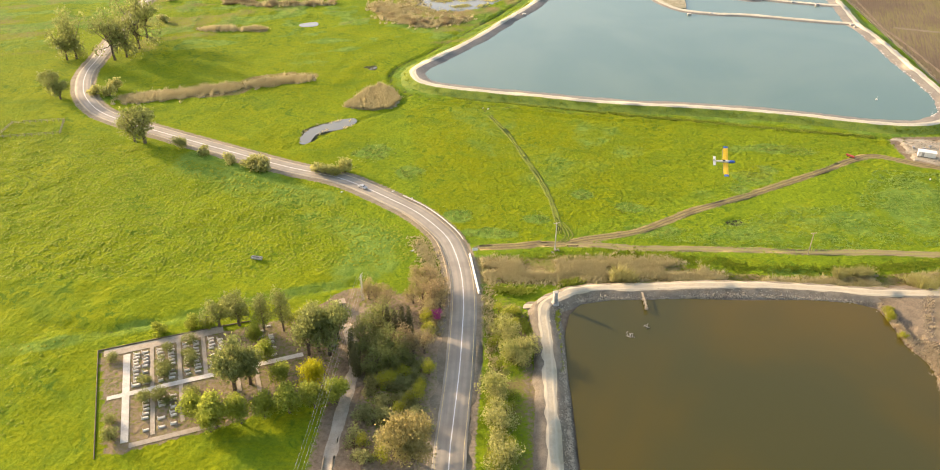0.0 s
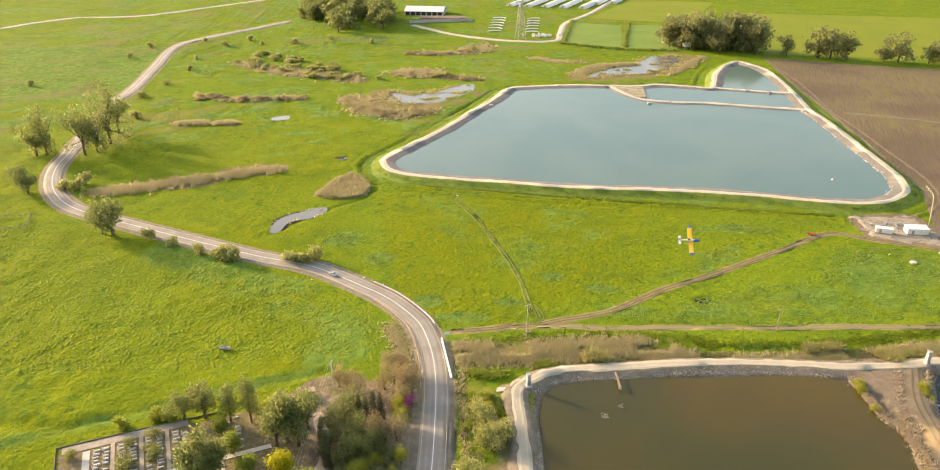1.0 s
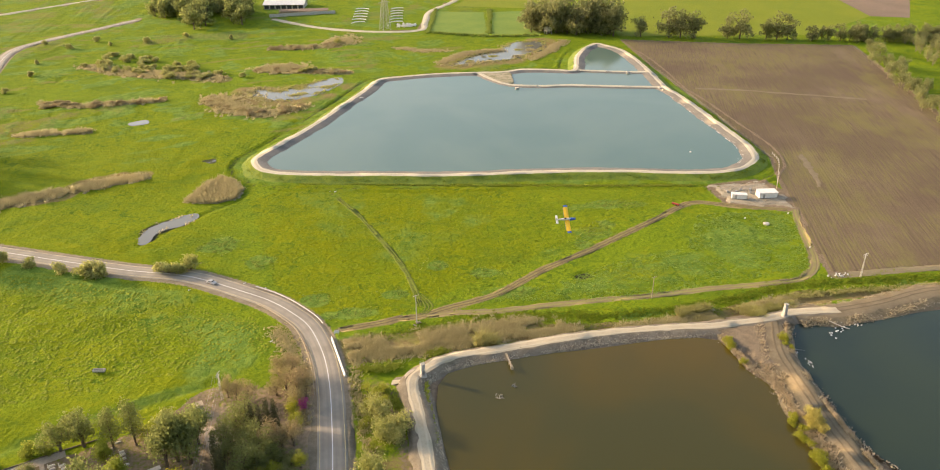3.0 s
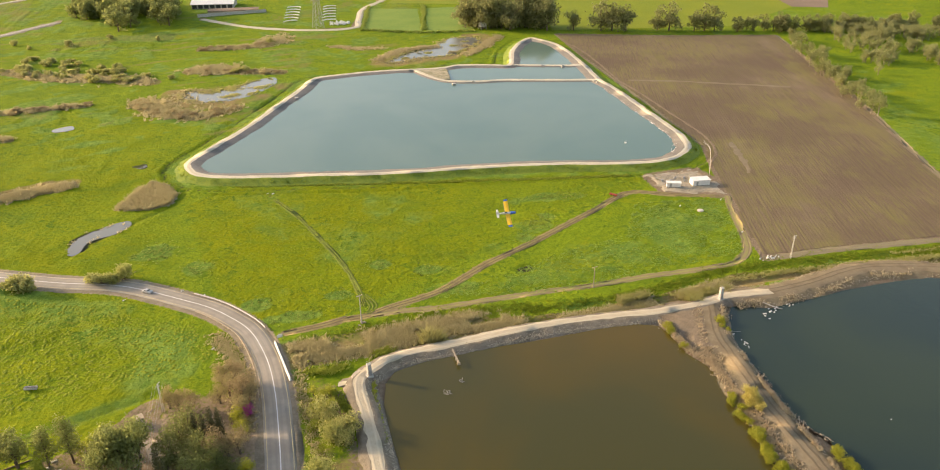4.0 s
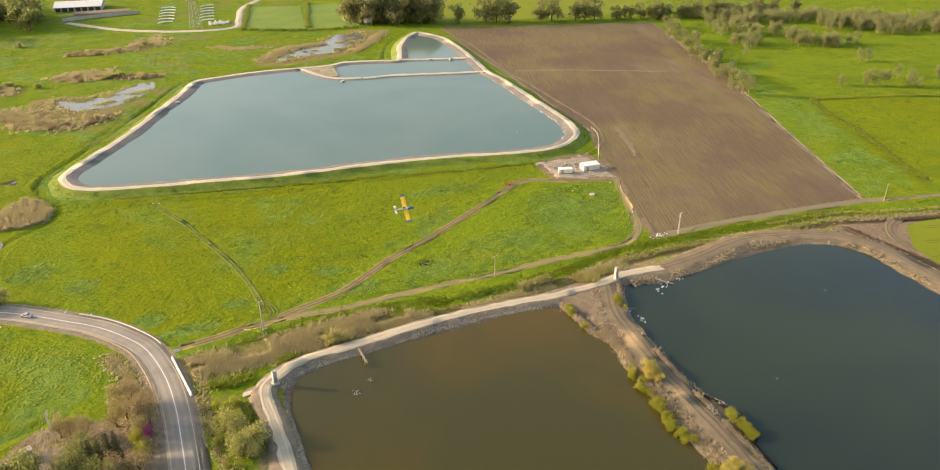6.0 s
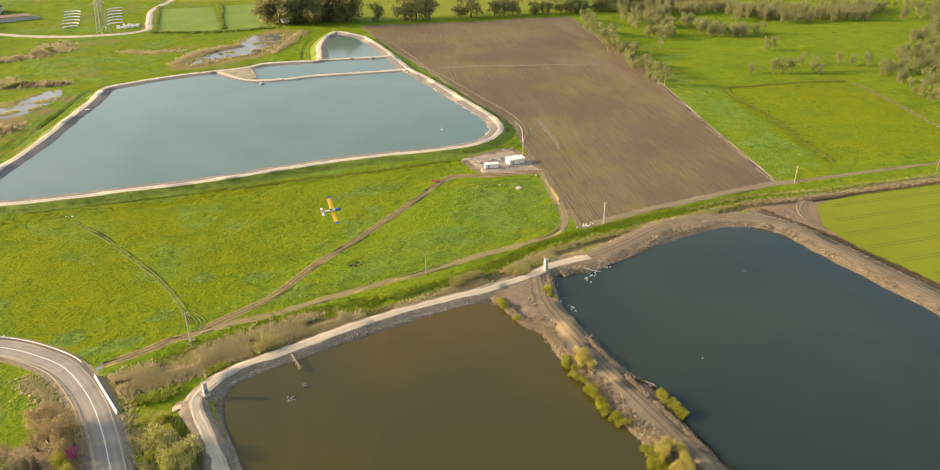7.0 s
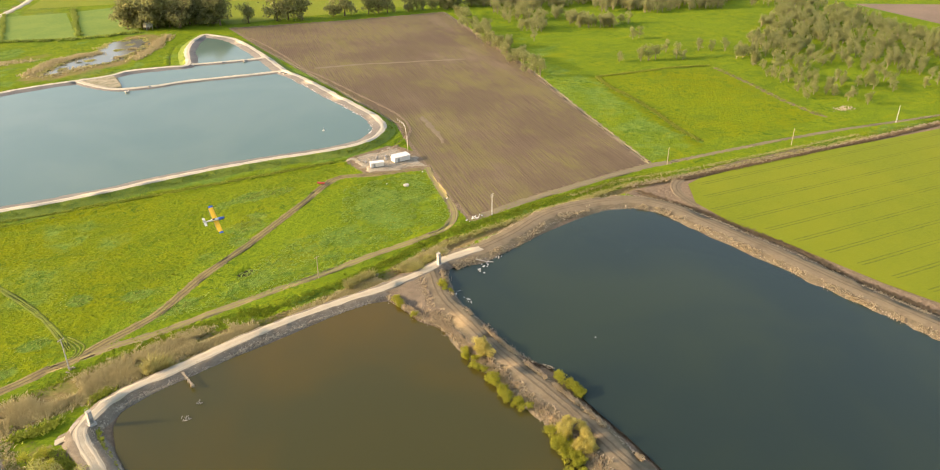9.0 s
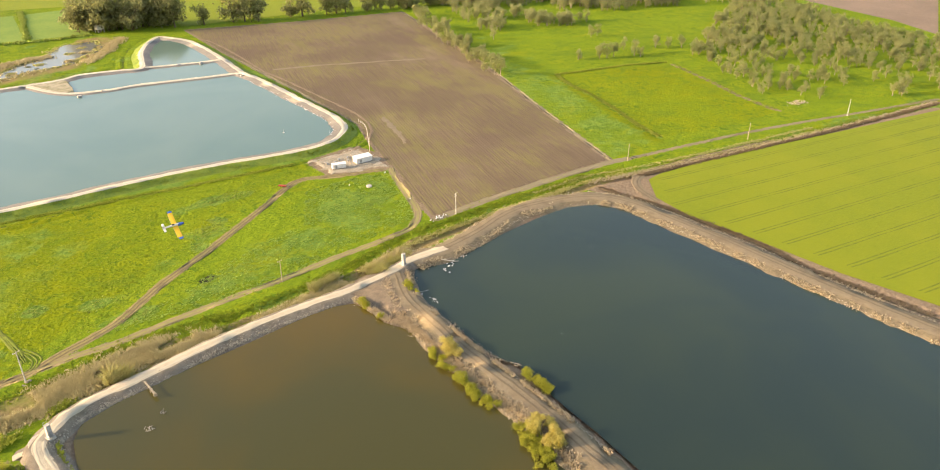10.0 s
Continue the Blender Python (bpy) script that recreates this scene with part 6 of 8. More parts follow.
tufts("village_reeds", np.vstack([within([(-22, 652), (9, 652), (31, 695), (52, 664), (44, 652), (14, 664)], 500), along([(78, 633), (100, 613)], 160, 2.2), within([(11, 655), (30, 679), (44, 705), (55, 679), (37, 650)], 320), within([(-27, 564), (-15, 594), (3, 587), (-11, 572)], 240), along([(82, 632), (100, 620), (119, 611)], 180, 2.5)]), 1.0, 1.2, 6, M_REED_MARSH, "pinkish dry reeds near the village track", wide=0.18)
field_rows = np.vstack([along([(168, 675), (199, 796)], 220, 1.2), along([(115, 690), (143, 810)], 150, 1.0), along([(113, 690), (165, 662), (210, 655)], 160, 1.5)])
tufts("field_hedge", field_rows, 2.0, 1.2, 8, M_WEED_GREY, "ragged dark hedge between the small pastures", wide=0.25, category="hedge")

slope, o = beside(RES_WEST, -4.2, 4200, 1.5)
tufts("dike_grass", slope, 0.3, 0.5, 5, M_WEED, "green grass on the outer slope of the reservoir dike", z=np.clip(1.85 - (np.abs(o) - 2.3) * 0.5, 0, 1.9), wide=0.18, category="grass")

# ---- small mesh tools ----
def add_box(bm, x0, y0, z0, x1, y1, z1, taper=1.0):
    """A box between two corners; taper narrows its top."""
    cx, cy = (x0 + x1) / 2, (y0 + y1) / 2
    v = [bm.verts.new((cx + (x - cx) * k, cy + (y - cy) * k, z)) for z, k in ((z0, 1), (z1, taper)) for x, y in ((x0, y0), (x1, y0), (x1, y1), (x0, y1))]
    for f in ((3, 2, 1, 0), (4, 5, 6, 7), (0, 1, 5, 4), (1, 2, 6, 5), (2, 3, 7, 6), (3, 0, 4, 7)):
        bm.faces.new([v[i] for i in f])


def box(*dims, taper=1.0, bevel=0.0):
    bm = bmesh.new()
    add_box(bm, *dims, taper=taper)
    if bevel:
        bmesh.ops.bevel(bm, geom=bm.edges[:], offset=bevel, segments=2, affect="EDGES")
    return bm


def lathe(profile, sides=16):
    """A round body from (radius, height) pairs."""
    bm = bmesh.new()
    rings = [[bm.verts.new((r * math.cos(q), r * math.sin(q), z)) for q in np.linspace(0, 2 * math.pi, sides, endpoint=False)] for r, z in profile]
    for a, b in zip(rings, rings[1:]):
        for i in range(sides):
            bm.faces.new((a[i], a[(i + 1) % sides], b[(i + 1) % sides], b[i]))
    bm.faces.new(rings[-1])
    bm.faces.new(rings[0][::-1])
    return bm


def rods(pairs, r=0.05, sides=5):
    bm = bmesh.new()
    for a, b in pairs:
        limb(bm, a, b, r, r, sides)
    return bm


def stones(name, spots, z, lo, hi, mat, label, category="stones"):
    """Many uneven stones as one heap."""
    verts, faces = [], []
    base = np.array([(x, y, zz) for zz in (-0.5, 0.5) for x, y in ((-0.5, -0.5), (0.5, -0.5), (0.5, 0.5), (-0.5, 0.5))])
    quads = ((3, 2, 1, 0), (4, 5, 6, 7), (0, 1, 5, 4), (1, 2, 6, 5), (2, 3, 7, 6), (3, 0, 4, 7))
    for (x, y), h in zip(spots, z):
        s = RNG.uniform(lo, hi)
        m = np.array(Euler(RNG.uniform(0, 6.28, 3)).to_matrix())
        v = (base * RNG.uniform(0.6, 1.2, (8, 3)) * (s, s * 0.8, s * 0.7)) @ m.T + (x, y, h)
        n = len(verts)
        verts.extend(v)
        faces.extend([tuple(n + i for i in q) for q in quads])
    return tagged(new(name, mesh_of(name, verts, faces, mat, smooth=False)), label, category, kind="stuff")


# ---- riprap and bank stones ----
spots, o = beside(POND_ROAD_ALL, -4.35, 3600, 0.4, 0.3, 0.9)
stones("riprap", spots, 0.3 + (o + 4.6) * 0.5, 0.15, 0.48, M_STONE, "band of pale broken riprap stones at the waterline")
spots, o = beside(POND_ROAD_ALL, -3.2, 1200, 0.6, 0.3, 0.92)
stones("bank_rubble", spots, 1.42 + (o + 2.3) * 0.5, 0.1, 0.32, M_STONE, "scattered pale rubble on the pond bank")
spots, o = beside(NORTH_TRACK_ALL, -7.3, 1300, 0.7)
stones("shore_stones", spots, 0.3 + (o + 8.0) * 0.28, 0.12, 0.42, M_STONE, "pale stones along the shore of the dark pond")
spots, o = beside(NORTH_TRACK_ALL, -6.6, 2000, 0.8)
thick = value_noise(spots[:, 0], spots[:, 1], 4.5, 9) > 0.42
spots, o = spots[thick], o[thick]
tufts("shore_grass", spots, 0.6, 0.5, 6, M_DRY_GRASS, "dry tan grass along the pond shore", z=1.25 + (o + 4.6) * 0.28 + 0.55, wide=0.06, category="grass")
spots, o = beside(NORTH_TRACK_ALL, 3.9, 1300, 0.7)
tufts("track_edge_grass", spots, 0.6, 0.5, 5, M_DRY_GRASS, "dry tan grass beside the pond track", z=0.9, wide=0.07, category="grass")
for off, wide, count, top, fall in ((-7.6, 1.2, 900, -3.4, 0.21), (4.5, 0.55, 900, 2.8, 0.5)):
    spots, o = beside(MID_DIKE, off, count, wide * 0.7)
    stones("middle_bank_stones", spots, np.maximum(0.3, 1.42 - (np.abs(o) - abs(top)) * fall), 0.1, 0.4, M_STONE, "pale broken stones on the middle bank")
    spots, o = beside(MID_DIKE, off * 0.82, int(count * 1.5), wide)
    keep = (value_noise(spots[:, 0], spots[:, 1], 4.0, 2) > 0.32) & (np.abs(o) > 2.7)
    spots, o = spots[keep], o[keep]
    tufts("middle_bank_grass", spots, 0.75, 0.6, 7, M_DRY_GRASS, "tan dead grass on the shoulder of the middle bank", z=np.clip(1.42 - (np.abs(o) - abs(top)) * fall, 0.2, 1.42) + 0.15, wide=0.09, category="grass")
tufts("ditch_scrub_east", along(DITCH_E, 900, 0.7), 0.75, 0.5, 6, M_SCRUB, "dark dead scrub in the ditch by the wheat", wide=0.09, category="grass")
# dead scrub whose dark tone also stands in for the bank's shaded lower side
tufts("canal_scrub", along(CANAL, 1500, 0.7, 0.55, 1.0) - (0, 1.4), 1.0, 0.5, 6, M_SCRUB, "dark dead scrub doubling as shade along the canal bank", wide=0.12, category="grass")
tufts("far_canal_grass", along(CANAL, 1400, 1.0, 0.5, 1.0) + (0, 0.6), 0.8, 0.5, 6, M_DRY_GRASS, "tan dry grass along the canal bank", wide=0.1, category="grass")
stones("rubble_heap", [(RUBBLE[0] + RNG.normal(0, 4), RUBBLE[1] + RNG.normal(0, 2)) for _ in range(90)], np.full(90, 0.2), 0.25, 0.8, M_STONE, "heap of pale rubble in the meadow", "rubble")
stones("pad_rubble", within(PAD, 420), np.full(420, 0.14), 0.15, 0.6, M_STONE, "loose rubble on the gravel pad", "rubble")
def mound(name, outline, z, foot, mat, label, rough=1.6):
    """A flat-topped earth body with sloping sides."""
    top = smooth_line(outline, 1.2, True)[:-1]
    top = top + rough * (np.c_[value_noise(top[:, 0], top[:, 1], 2.3, 5), value_noise(top[:, 0], top[:, 1], 2.3, 8)] - 0.5)
    c = top.mean(0)
    out = top - c
    out = c + out * (1 + foot / np.linalg.norm(out, axis=1))[:, None] + RNG.normal(0, 0.2, top.shape)
    n = len(top)
    verts = [(x, y, z + RNG.uniform(-0.05, 0.05)) for x, y in top] + [(x, y, -0.4) for x, y in out]
    faces = [tuple(range(n))] + [(i + n, (i + 1) % n + n, (i + 1) % n, i) for i in range(n)]
    return tagged(new(name, mesh_of(name, verts, faces, mat, smooth=False)), label, "earthwork", kind="structure")


apron = mound("bank_apron", [(121, 185.5), (126, 182), (129.5, 173), (132, 160), (137.5, 160), (140.5, 168), (145.5, 178), (154, 184.5), (150, 188), (130, 187)], 1.44, 4.5, M_SOIL, "widened dirt apron where the banks meet", 2.4)
apron.data.polygons.foreach_set("use_smooth", np.ones(len(apron.data.polygons), bool))
shore = along(POND1[11:19], 900, 0.7) + (1.6, 0.6)
tufts("apron_grass", shore, 0.7, 0.5, 6, M_DRY_GRASS, "tan dead grass on the slope of the dirt apron", z=0.95, wide=0.065, category="grass")
shore = along(POND1[11:19], 520, 0.6) + (0.9, 0.4)
stones("apron_stones", shore, RNG.uniform(0.3, 0.6, 520), 0.12, 0.42, M_STONE, "pale broken stones below the dirt apron")
shore = along(POND2[-7:] + POND2[:3], 420, 0.6)
stones("tower_shore_stones", shore, RNG.uniform(0.3, 0.6, 420), 0.12, 0.45, M_STONE, "pale broken stones on the shore by the tower")
mound("reservoir_apron", RES_APRON, 1.93, 2.0, M_PAD_TAN, "pale gravel apron where the reservoir dams meet", 1.2)
mound("tower_apron", [(20.5, 180.5), (23, 184), (25.5, 182.5), (24.3, 178), (21.5, 174)], 1.5, 1.2, M_CREST_PLAIN, "pale dust apron at the sluice tower", 0.8)
mound("gravel_pad", [(186.2, 279), (185.5, 280.2), (186.3, 296.5), (187.6, 298), (209.5, 298.3), (211, 297), (212.3, 282), (209, 270.3), (207.6, 269.8)], 0.1, 1.6, M_PAD, "pale gravel pad beside the reservoir", 5.0)

crust, o = beside(RES_WEST[-9:], 5.8, 110, 0.7)
stones("shore_debris", crust, np.full(110, 1.2), 0.2, 0.7, M_FOAM, "pale debris washed up on the reservoir lining", "debris")

# ---- concrete sluice towers ----
def sluice_tower(at, turn, height, label):
    ob = thing("sluice_tower", (*at, 1.5), label, "tower", "sluice towers", turn)
    part("plinth", box(-1.0, -1.0, -0.5, 1.0, 1.0, 0.35, bevel=0.05), M_CONCRETE, ob)
    part("shaft", box(-0.62, -0.6, 0.35, 0.62, 0.6, height, taper=0.9, bevel=0.06), M_CONCRETE, ob)
    part("cap", box(-0.66, -0.64, height, 0.66, 0.64, height + 0.18, bevel=0.03), M_CONCRETE, ob)
    part("hatch", box(-0.4, -0.75, 0.5, 0.4, -0.56, 2.0), M_STEEL, ob, "grey steel hatch")
    part("railing", rods([((x, y, height + 0.15), (x, y, height + 0.8)) for x in (-0.58, 0.58) for y in (-0.55, 0.55)] + [((-0.58, y, height + 0.8), (0.58, y, height + 0.8)) for y in (-0.55, 0.55)], 0.04), M_STEEL, ob)
    part("ladder", rods([((0.68, y, 0.4), (0.62, y, height)) for y in (-0.25, 0.25)] + [((0.65, -0.25, z), (0.65, 0.25, z)) for z in np.arange(0.6, height, 0.4)], 0.03), M_STEEL, ob)
    return ob


sluice_tower((25.9, 180.2), 15, 4.0, "grey concrete sluice tower on the pond bank")
sluice_tower((151.0, 186.0), 5, 4.4, "pale concrete sluice tower where the banks meet")

# ---- pump yard ----
def cabin(at, turn, w, d, h, slope, label):
    ob = thing("site_cabin", (*at, 0.1), label, "cabin", "cabins on the gravel pad", turn)
    part("body", box(-w / 2, -d / 2, 0.15, w / 2, d / 2, h, bevel=0.04), M_WHITE_PAINT, ob)
    bm = bmesh.new()
    v = [bm.verts.new(p) for p in ((-w / 2 - 0.2, -d / 2 - 0.2, h), (w / 2 + 0.2, -d / 2 - 0.2, h), (w / 2 + 0.2, d / 2 + 0.2, h + slope), (-w / 2 - 0.2, d / 2 + 0.2, h + slope))]
    u = [bm.verts.new(p.co + Vector((0, 0, 0.14))) for p in v]
    bm.faces.new(v[::-1])
    bm.faces.new(u)
    for i in range(4):
        bm.faces.new((v[i], v[(i + 1) % 4], u[(i + 1) % 4], u[i]))
    part("roof", bm, M_WHITE_PAINT, ob)
    door = part("door", box(-w * 0.3, -d / 2 - 0.05, 0.2, -w * 0.3 + 0.95, -d / 2 - 0.005, 2.05), M_STEEL, ob)
    part("door_handle", box(-w * 0.3 + 0.75, -d / 2 - 0.1, 1.05, -w * 0.3 + 0.85, -d / 2 - 0.05, 1.2), M_DARK, door)
    for x in np.linspace(-w / 2 + 0.6, w / 2 - 0.6, int(w / 1.2)):
        part("rib", box(x, -d / 2 - 0.04, 0.2, x + 0.08, -d / 2 - 0.003, h - 0.1), M_WHITE_PAINT, ob)
    part("skid", box(-w / 2, -d / 2, -0.1, w / 2, d / 2, 0.15), M_DARK, ob, "dark steel skid")
    return ob


cabin((190.6, 282.5), -22, 6.6, 2.4, 2.2, 0.12, "white steel container cabin on the gravel pad")
cabin((204.2, 281.6), -8, 8.6, 4.2, 2.6, 0.3, "larger white site cabin with a sloping roof")
for k, (x, y) in enumerate(((193, 289), (196.5, 291), (201, 290), (199, 286.5), (189, 290))):
    ob = thing("pump", (x, y, 0.1), "grey pump with pipes on the gravel pad", "pump", "pumps on the pad", 20 * k)
    part("housing", box(-0.6, -0.4, 0, 0.6, 0.4, 0.9, bevel=0.08), M_STEEL, ob)
    part("pipe", rods([((0.6, 0, 0.5), (2.2, 0.3, 0.4)), ((2.2, 0.3, 0.4), (2.2, 0.3, -0.1))], 0.12, 8), M_STEEL, ob)

# ---- poles and wires ----
def utility_pole(at, h, turn, label, arms=1, mat=None, name="utility_pole", group="utility poles"):
    ob = thing(name, (*at, 0.0), label, "pole", group, turn)
    bm = bmesh.new()
    limb(bm, (0, 0, -0.4), (0, 0, h), 0.2, 0.12, 8)
    part("post", bm, mat or M_WOOD, ob)
    for k in range(arms):
        z = h - 0.4 - 0.9 * k
        arm = part("crossarm", box(-1.1, -0.07, z, 1.1, 0.07, z + 0.16), mat or M_WOOD, ob)
        for x in (-0.95, 0, 0.95):
            bm = lathe([(0.06, z + 0.16), (0.1, z + 0.24), (0.06, z + 0.3), (0.04, z + 0.44)], 8)
            bmesh.ops.translate(bm, verts=bm.verts[:], vec=(x, 0, 0))
            part("insulator", bm, M_CONCRETE, arm)
    return ob


def lattice_pole(at, h, turn, label, half=0.7, bays=8, arms=((0.92, 2.2),), name="lattice_pole", group="lattice poles", r=0.07, mat=None):
    """A four-legged steel lattice mast with crossarms."""
    ob = thing(name, (*at, 0.0), label, "pylon", group, turn)
    def corner(k, z):
        s = half * (1 - 0.72 * z / h)
        return ((-s, s, s, -s)[k % 4], (-s, -s, s, s)[k % 4], z)
    for k in range(4):
        part("leg", rods([(corner(k, -0.3), corner(k, h))], r * 1.3), mat or M_STEEL, ob)
    for b in range(bays):
        z0, z1 = h * b / bays, h * (b + 1) / bays
        for k in range(4):
            part("brace", rods([(corner(k, z0), corner(k + 1, z1))], r * 0.7, 4), mat or M_STEEL, ob)
            part("brace", rods([(corner(k + 1, z0), corner(k, z1))], r * 0.7, 4), mat or M_STEEL, ob)
    for frac, reach in arms:
        z = h * frac
        arm = part("crossarm", rods([((-reach, 0, z), (reach, 0, z)), ((-reach, 0, z), (0, 0, z + 0.1 * reach + 0.3)), ((reach, 0, z), (0, 0, z + 0.1 * reach + 0.3))], r), mat or M_STEEL, ob)
        for x in (-reach, -reach * 0.5, reach * 0.5, reach):
            part("insulator", rods([((x, 0, z), (x, 0, z - 0.12 * reach - 0.2))], r * 1.2), M_CONCRETE, arm)
    return ob


utility_pole(POLE1, 11.0, 20, "pale leaning wooden utility pole by the field track", mat=M_CONCRETE)
utility_pole(POLE2, 8.8, 10, "thin wooden utility pole by the canal")
utility_pole(POLEA, 8.6, 25, "thin wooden utility pole at the field corner")
utility_pole(POLEB, 8.8, 25, "thin wooden utility pole along the track")
utility_pole(POLED, 8.5, 60, "thin wooden utility pole behind the cabins")
lattice_pole(PYLON, 10.0, 20, "steel lattice power pole at the ploughed field corner", 0.24, 7, ((0.97, 1.5), (0.88, 1.2)), r=0.035, mat=M_RAIL)
lattice_pole(POLEC, 10.0, 20, "steel lattice power pole beside the track", 0.26, 7, ((0.97, 1.5),), r=0.04, mat=M_RAIL)
lattice_pole((-32.4, 183.4), 9.6, 75, "steel lattice power pole behind the cemetery", 0.3, 7, ((0.97, 1.5), (0.88, 1.2)), r=0.03, mat=M_RAIL)
lattice_pole(TOWER, 36.0, 20, "tall steel transmission tower beyond the marsh", 4.0, 9, ((0.95, 5.0), (0.82, 6.5), (0.69, 5.5)), "transmission_tower", "transmission towers", 0.16)
stones("pole_footing", [(POLE1[0] + RNG.normal(0, 0.7), POLE1[1] + RNG.normal(0, 0.7)) for _ in range(14)], np.full(14, 0.15), 0.3, 0.7, M_STONE, "pale stones at the foot of a pole")


def cable(name, a, b, sag, label, r=0.03):
    """A sagging wire as one closed tube."""
    a, b = np.array(a, float), np.array(b, float)
    side = np.cross(b - a, (0, 0, 1))
    side /= np.linalg.norm(side)
    verts, faces = [], []
    for t in np.linspace(0, 1, 13):
        p = a + (b - a) * t - np.array((0, 0, sag * 4 * t * (1 - t)))
        verts += [tuple(p + r * (side * math.cos(q) + np.array((0, 0, math.sin(q))))) for q in (0, math.pi / 2, math.pi, 1.5 * math.pi)]
    for k in range(12):
        faces += [(4 * k + i, 4 * k + (i + 1) % 4, 4 * k + 4 + (i + 1) % 4, 4 * k + 4 + i) for i in range(4)]
    faces += [(3, 2, 1, 0), (48, 49, 50, 51)]
    return tagged(new(name, mesh_of(name, verts, faces, M_STEEL)), label, "cable", "overhead wires")


def mesh_from_bmesh(name, bm, mat):
    me = bpy.data.meshes.new(name)
    bm.to_mesh(me)
    bm.free()
    me.materials.append(mat)
    return me


for k in range(4):
    dx = (-1.2, -0.5, 0.5, 1.2)[k]
    cable("power_line", (-32.4 + dx, 183.4 + dx * 0.2, 9.2), (-37.6 + dx, 100, 9.2), 0.8, "thin overhead power wire running from the lattice pole", 0.02)

# ---- cemetery ----
CEM_O, CEM_TURN = (-89.3, 143.0), 20.0


def cem(u, w):
    c, s = math.cos(radians(CEM_TURN)), math.sin(radians(CEM_TURN))
    return CEM_O[0] + u * c - w * s, CEM_O[1] + u * s + w * c


def cem_strip(name, u0, w0, u1, w1, z, mat, label):
    return tagged(sheet(name, [cem(u0, w0), cem(u1, w0), cem(u1, w1), cem(u0, w1)], z, mat), label, "path", kind="structure")


cem_strip("cemetery_path", -0.9, -17.5, 0.9, 16.5, 0.09, M_WHITE_PATH, "wide pale concrete cemetery path")
cem_strip("cemetery_path", -4.6, -0.8, -0.9, 0.7, 0.085, M_WHITE_PATH, "short pale concrete cemetery path")
cem_strip("cemetery_path", 0.9, -0.9, 46, 0.8, 0.085, M_WHITE_PATH, "pale concrete cemetery path across the rows")
for u, w0, w1 in ((6.5, 0.8, 18), (6.5, -17, -0.9), (13.6, 0.8, 18.5), (13.6, -15, -0.9), (20.2, 0.8, 18.5), (33, -11, -0.9), (28, -9, -0.9)):
    cem_strip("cemetery_path", u - 0.55, w0, u + 0.55, w1, 0.075, M_PATH, "narrow pale path between grave rows")
cem_strip("cemetery_walk", -6, 17.3, 26, 20.3, 0.05, M_PATH, "bare earth walk inside the cemetery wall")
cem_strip("cemetery_walk", 1, -19.6, 22, -18, 0.05, M_PATH, "bare earth walk inside the cemetery wall")


def grave(at, turn):
    ob = thing("grave", (*at, 0.0), "pale marble grave slab with a low headstone", "grave", "graves of the cemetery", turn)
    part("kerb", box(-1.1, -0.45, -0.1, 1.1, 0.45, 0.18, bevel=0.03), M_GRAVE, ob)
    part("slab", box(-1.0, -0.36, 0.18, 1.0, 0.36, 0.42, taper=0.97, bevel=0.03), M_GRAVE, ob)
    part("headstone", box(-1.02, -0.4, 0.45, -0.85, 0.4, 1.05, taper=0.92, bevel=0.03), M_GRAVE, ob)
    return ob


first = None
for u in (2.5, 4.9, 8.7, 11.5, 15.5, 18.2, 22.3, 24.8, 36, 38.5):
    for w in list(np.arange(2.6, 16, 1.45)) + list(np.arange(-15, -3, 1.5)):
        crowd = 0.75 if w > 0 else (0.72 if u in (4.9, 8.7, 11.5) or (u == 15.5 and w < -9) else 0.06)
        crowd = 0.88 if w > 0 and u < 21 else crowd
        if u > 21:
            crowd *= 0.85
        if RNG.random() > crowd:
            continue
        x, y = cem(u + RNG.uniform(-0.2, 0.2), w + RNG.uniform(-0.15, 0.15))
        turn = CEM_TURN + RNG.uniform(-4, 4)
        if first is None:
            first = grave((x, y), turn)
        else:
            copy_thing(first, Matrix.LocRotScale((x, y, 0), Euler((0, 0, radians(turn))), (RNG.uniform(0.6, 0.85), RNG.uniform(0.55, 0.9), RNG.uniform(0.6, 1.1))))

for name, pts in (("cemetery_wall", [cem(-6.6, -20.5), cem(-7.6, 20.7)]), ("cemetery_wall_north", [cem(-7.6, 20.7), cem(18, 20.5), cem(34, 19.8)])):
    tagged(ribbon(name, pts, [(-0.12, -0.1), (-0.12, 0.28), (0.12, 0.28), (0.12, -0.1)], M_BANK, 2, False, 0.0), "low brown stone cemetery wall", "wall", kind="structure")
tomb = thing("gate_house", (-38.6, 179.6, 0.0), "small pale flat-roofed hut at the cemetery gate", "hut", turn=20)
part("wall", box(-1.3, -1.0, -0.1, 1.3, 1.0, 2.3, bevel=0.03), M_CONCRETE, tomb)
part("roof", box(-1.5, -1.2, 2.3, 1.5, 1.2, 2.5, bevel=0.03), M_WOOD, tomb)
part("door", box(-0.45, -1.06, 0, 0.45, -1.0, 2.0), M_DARK, tomb)

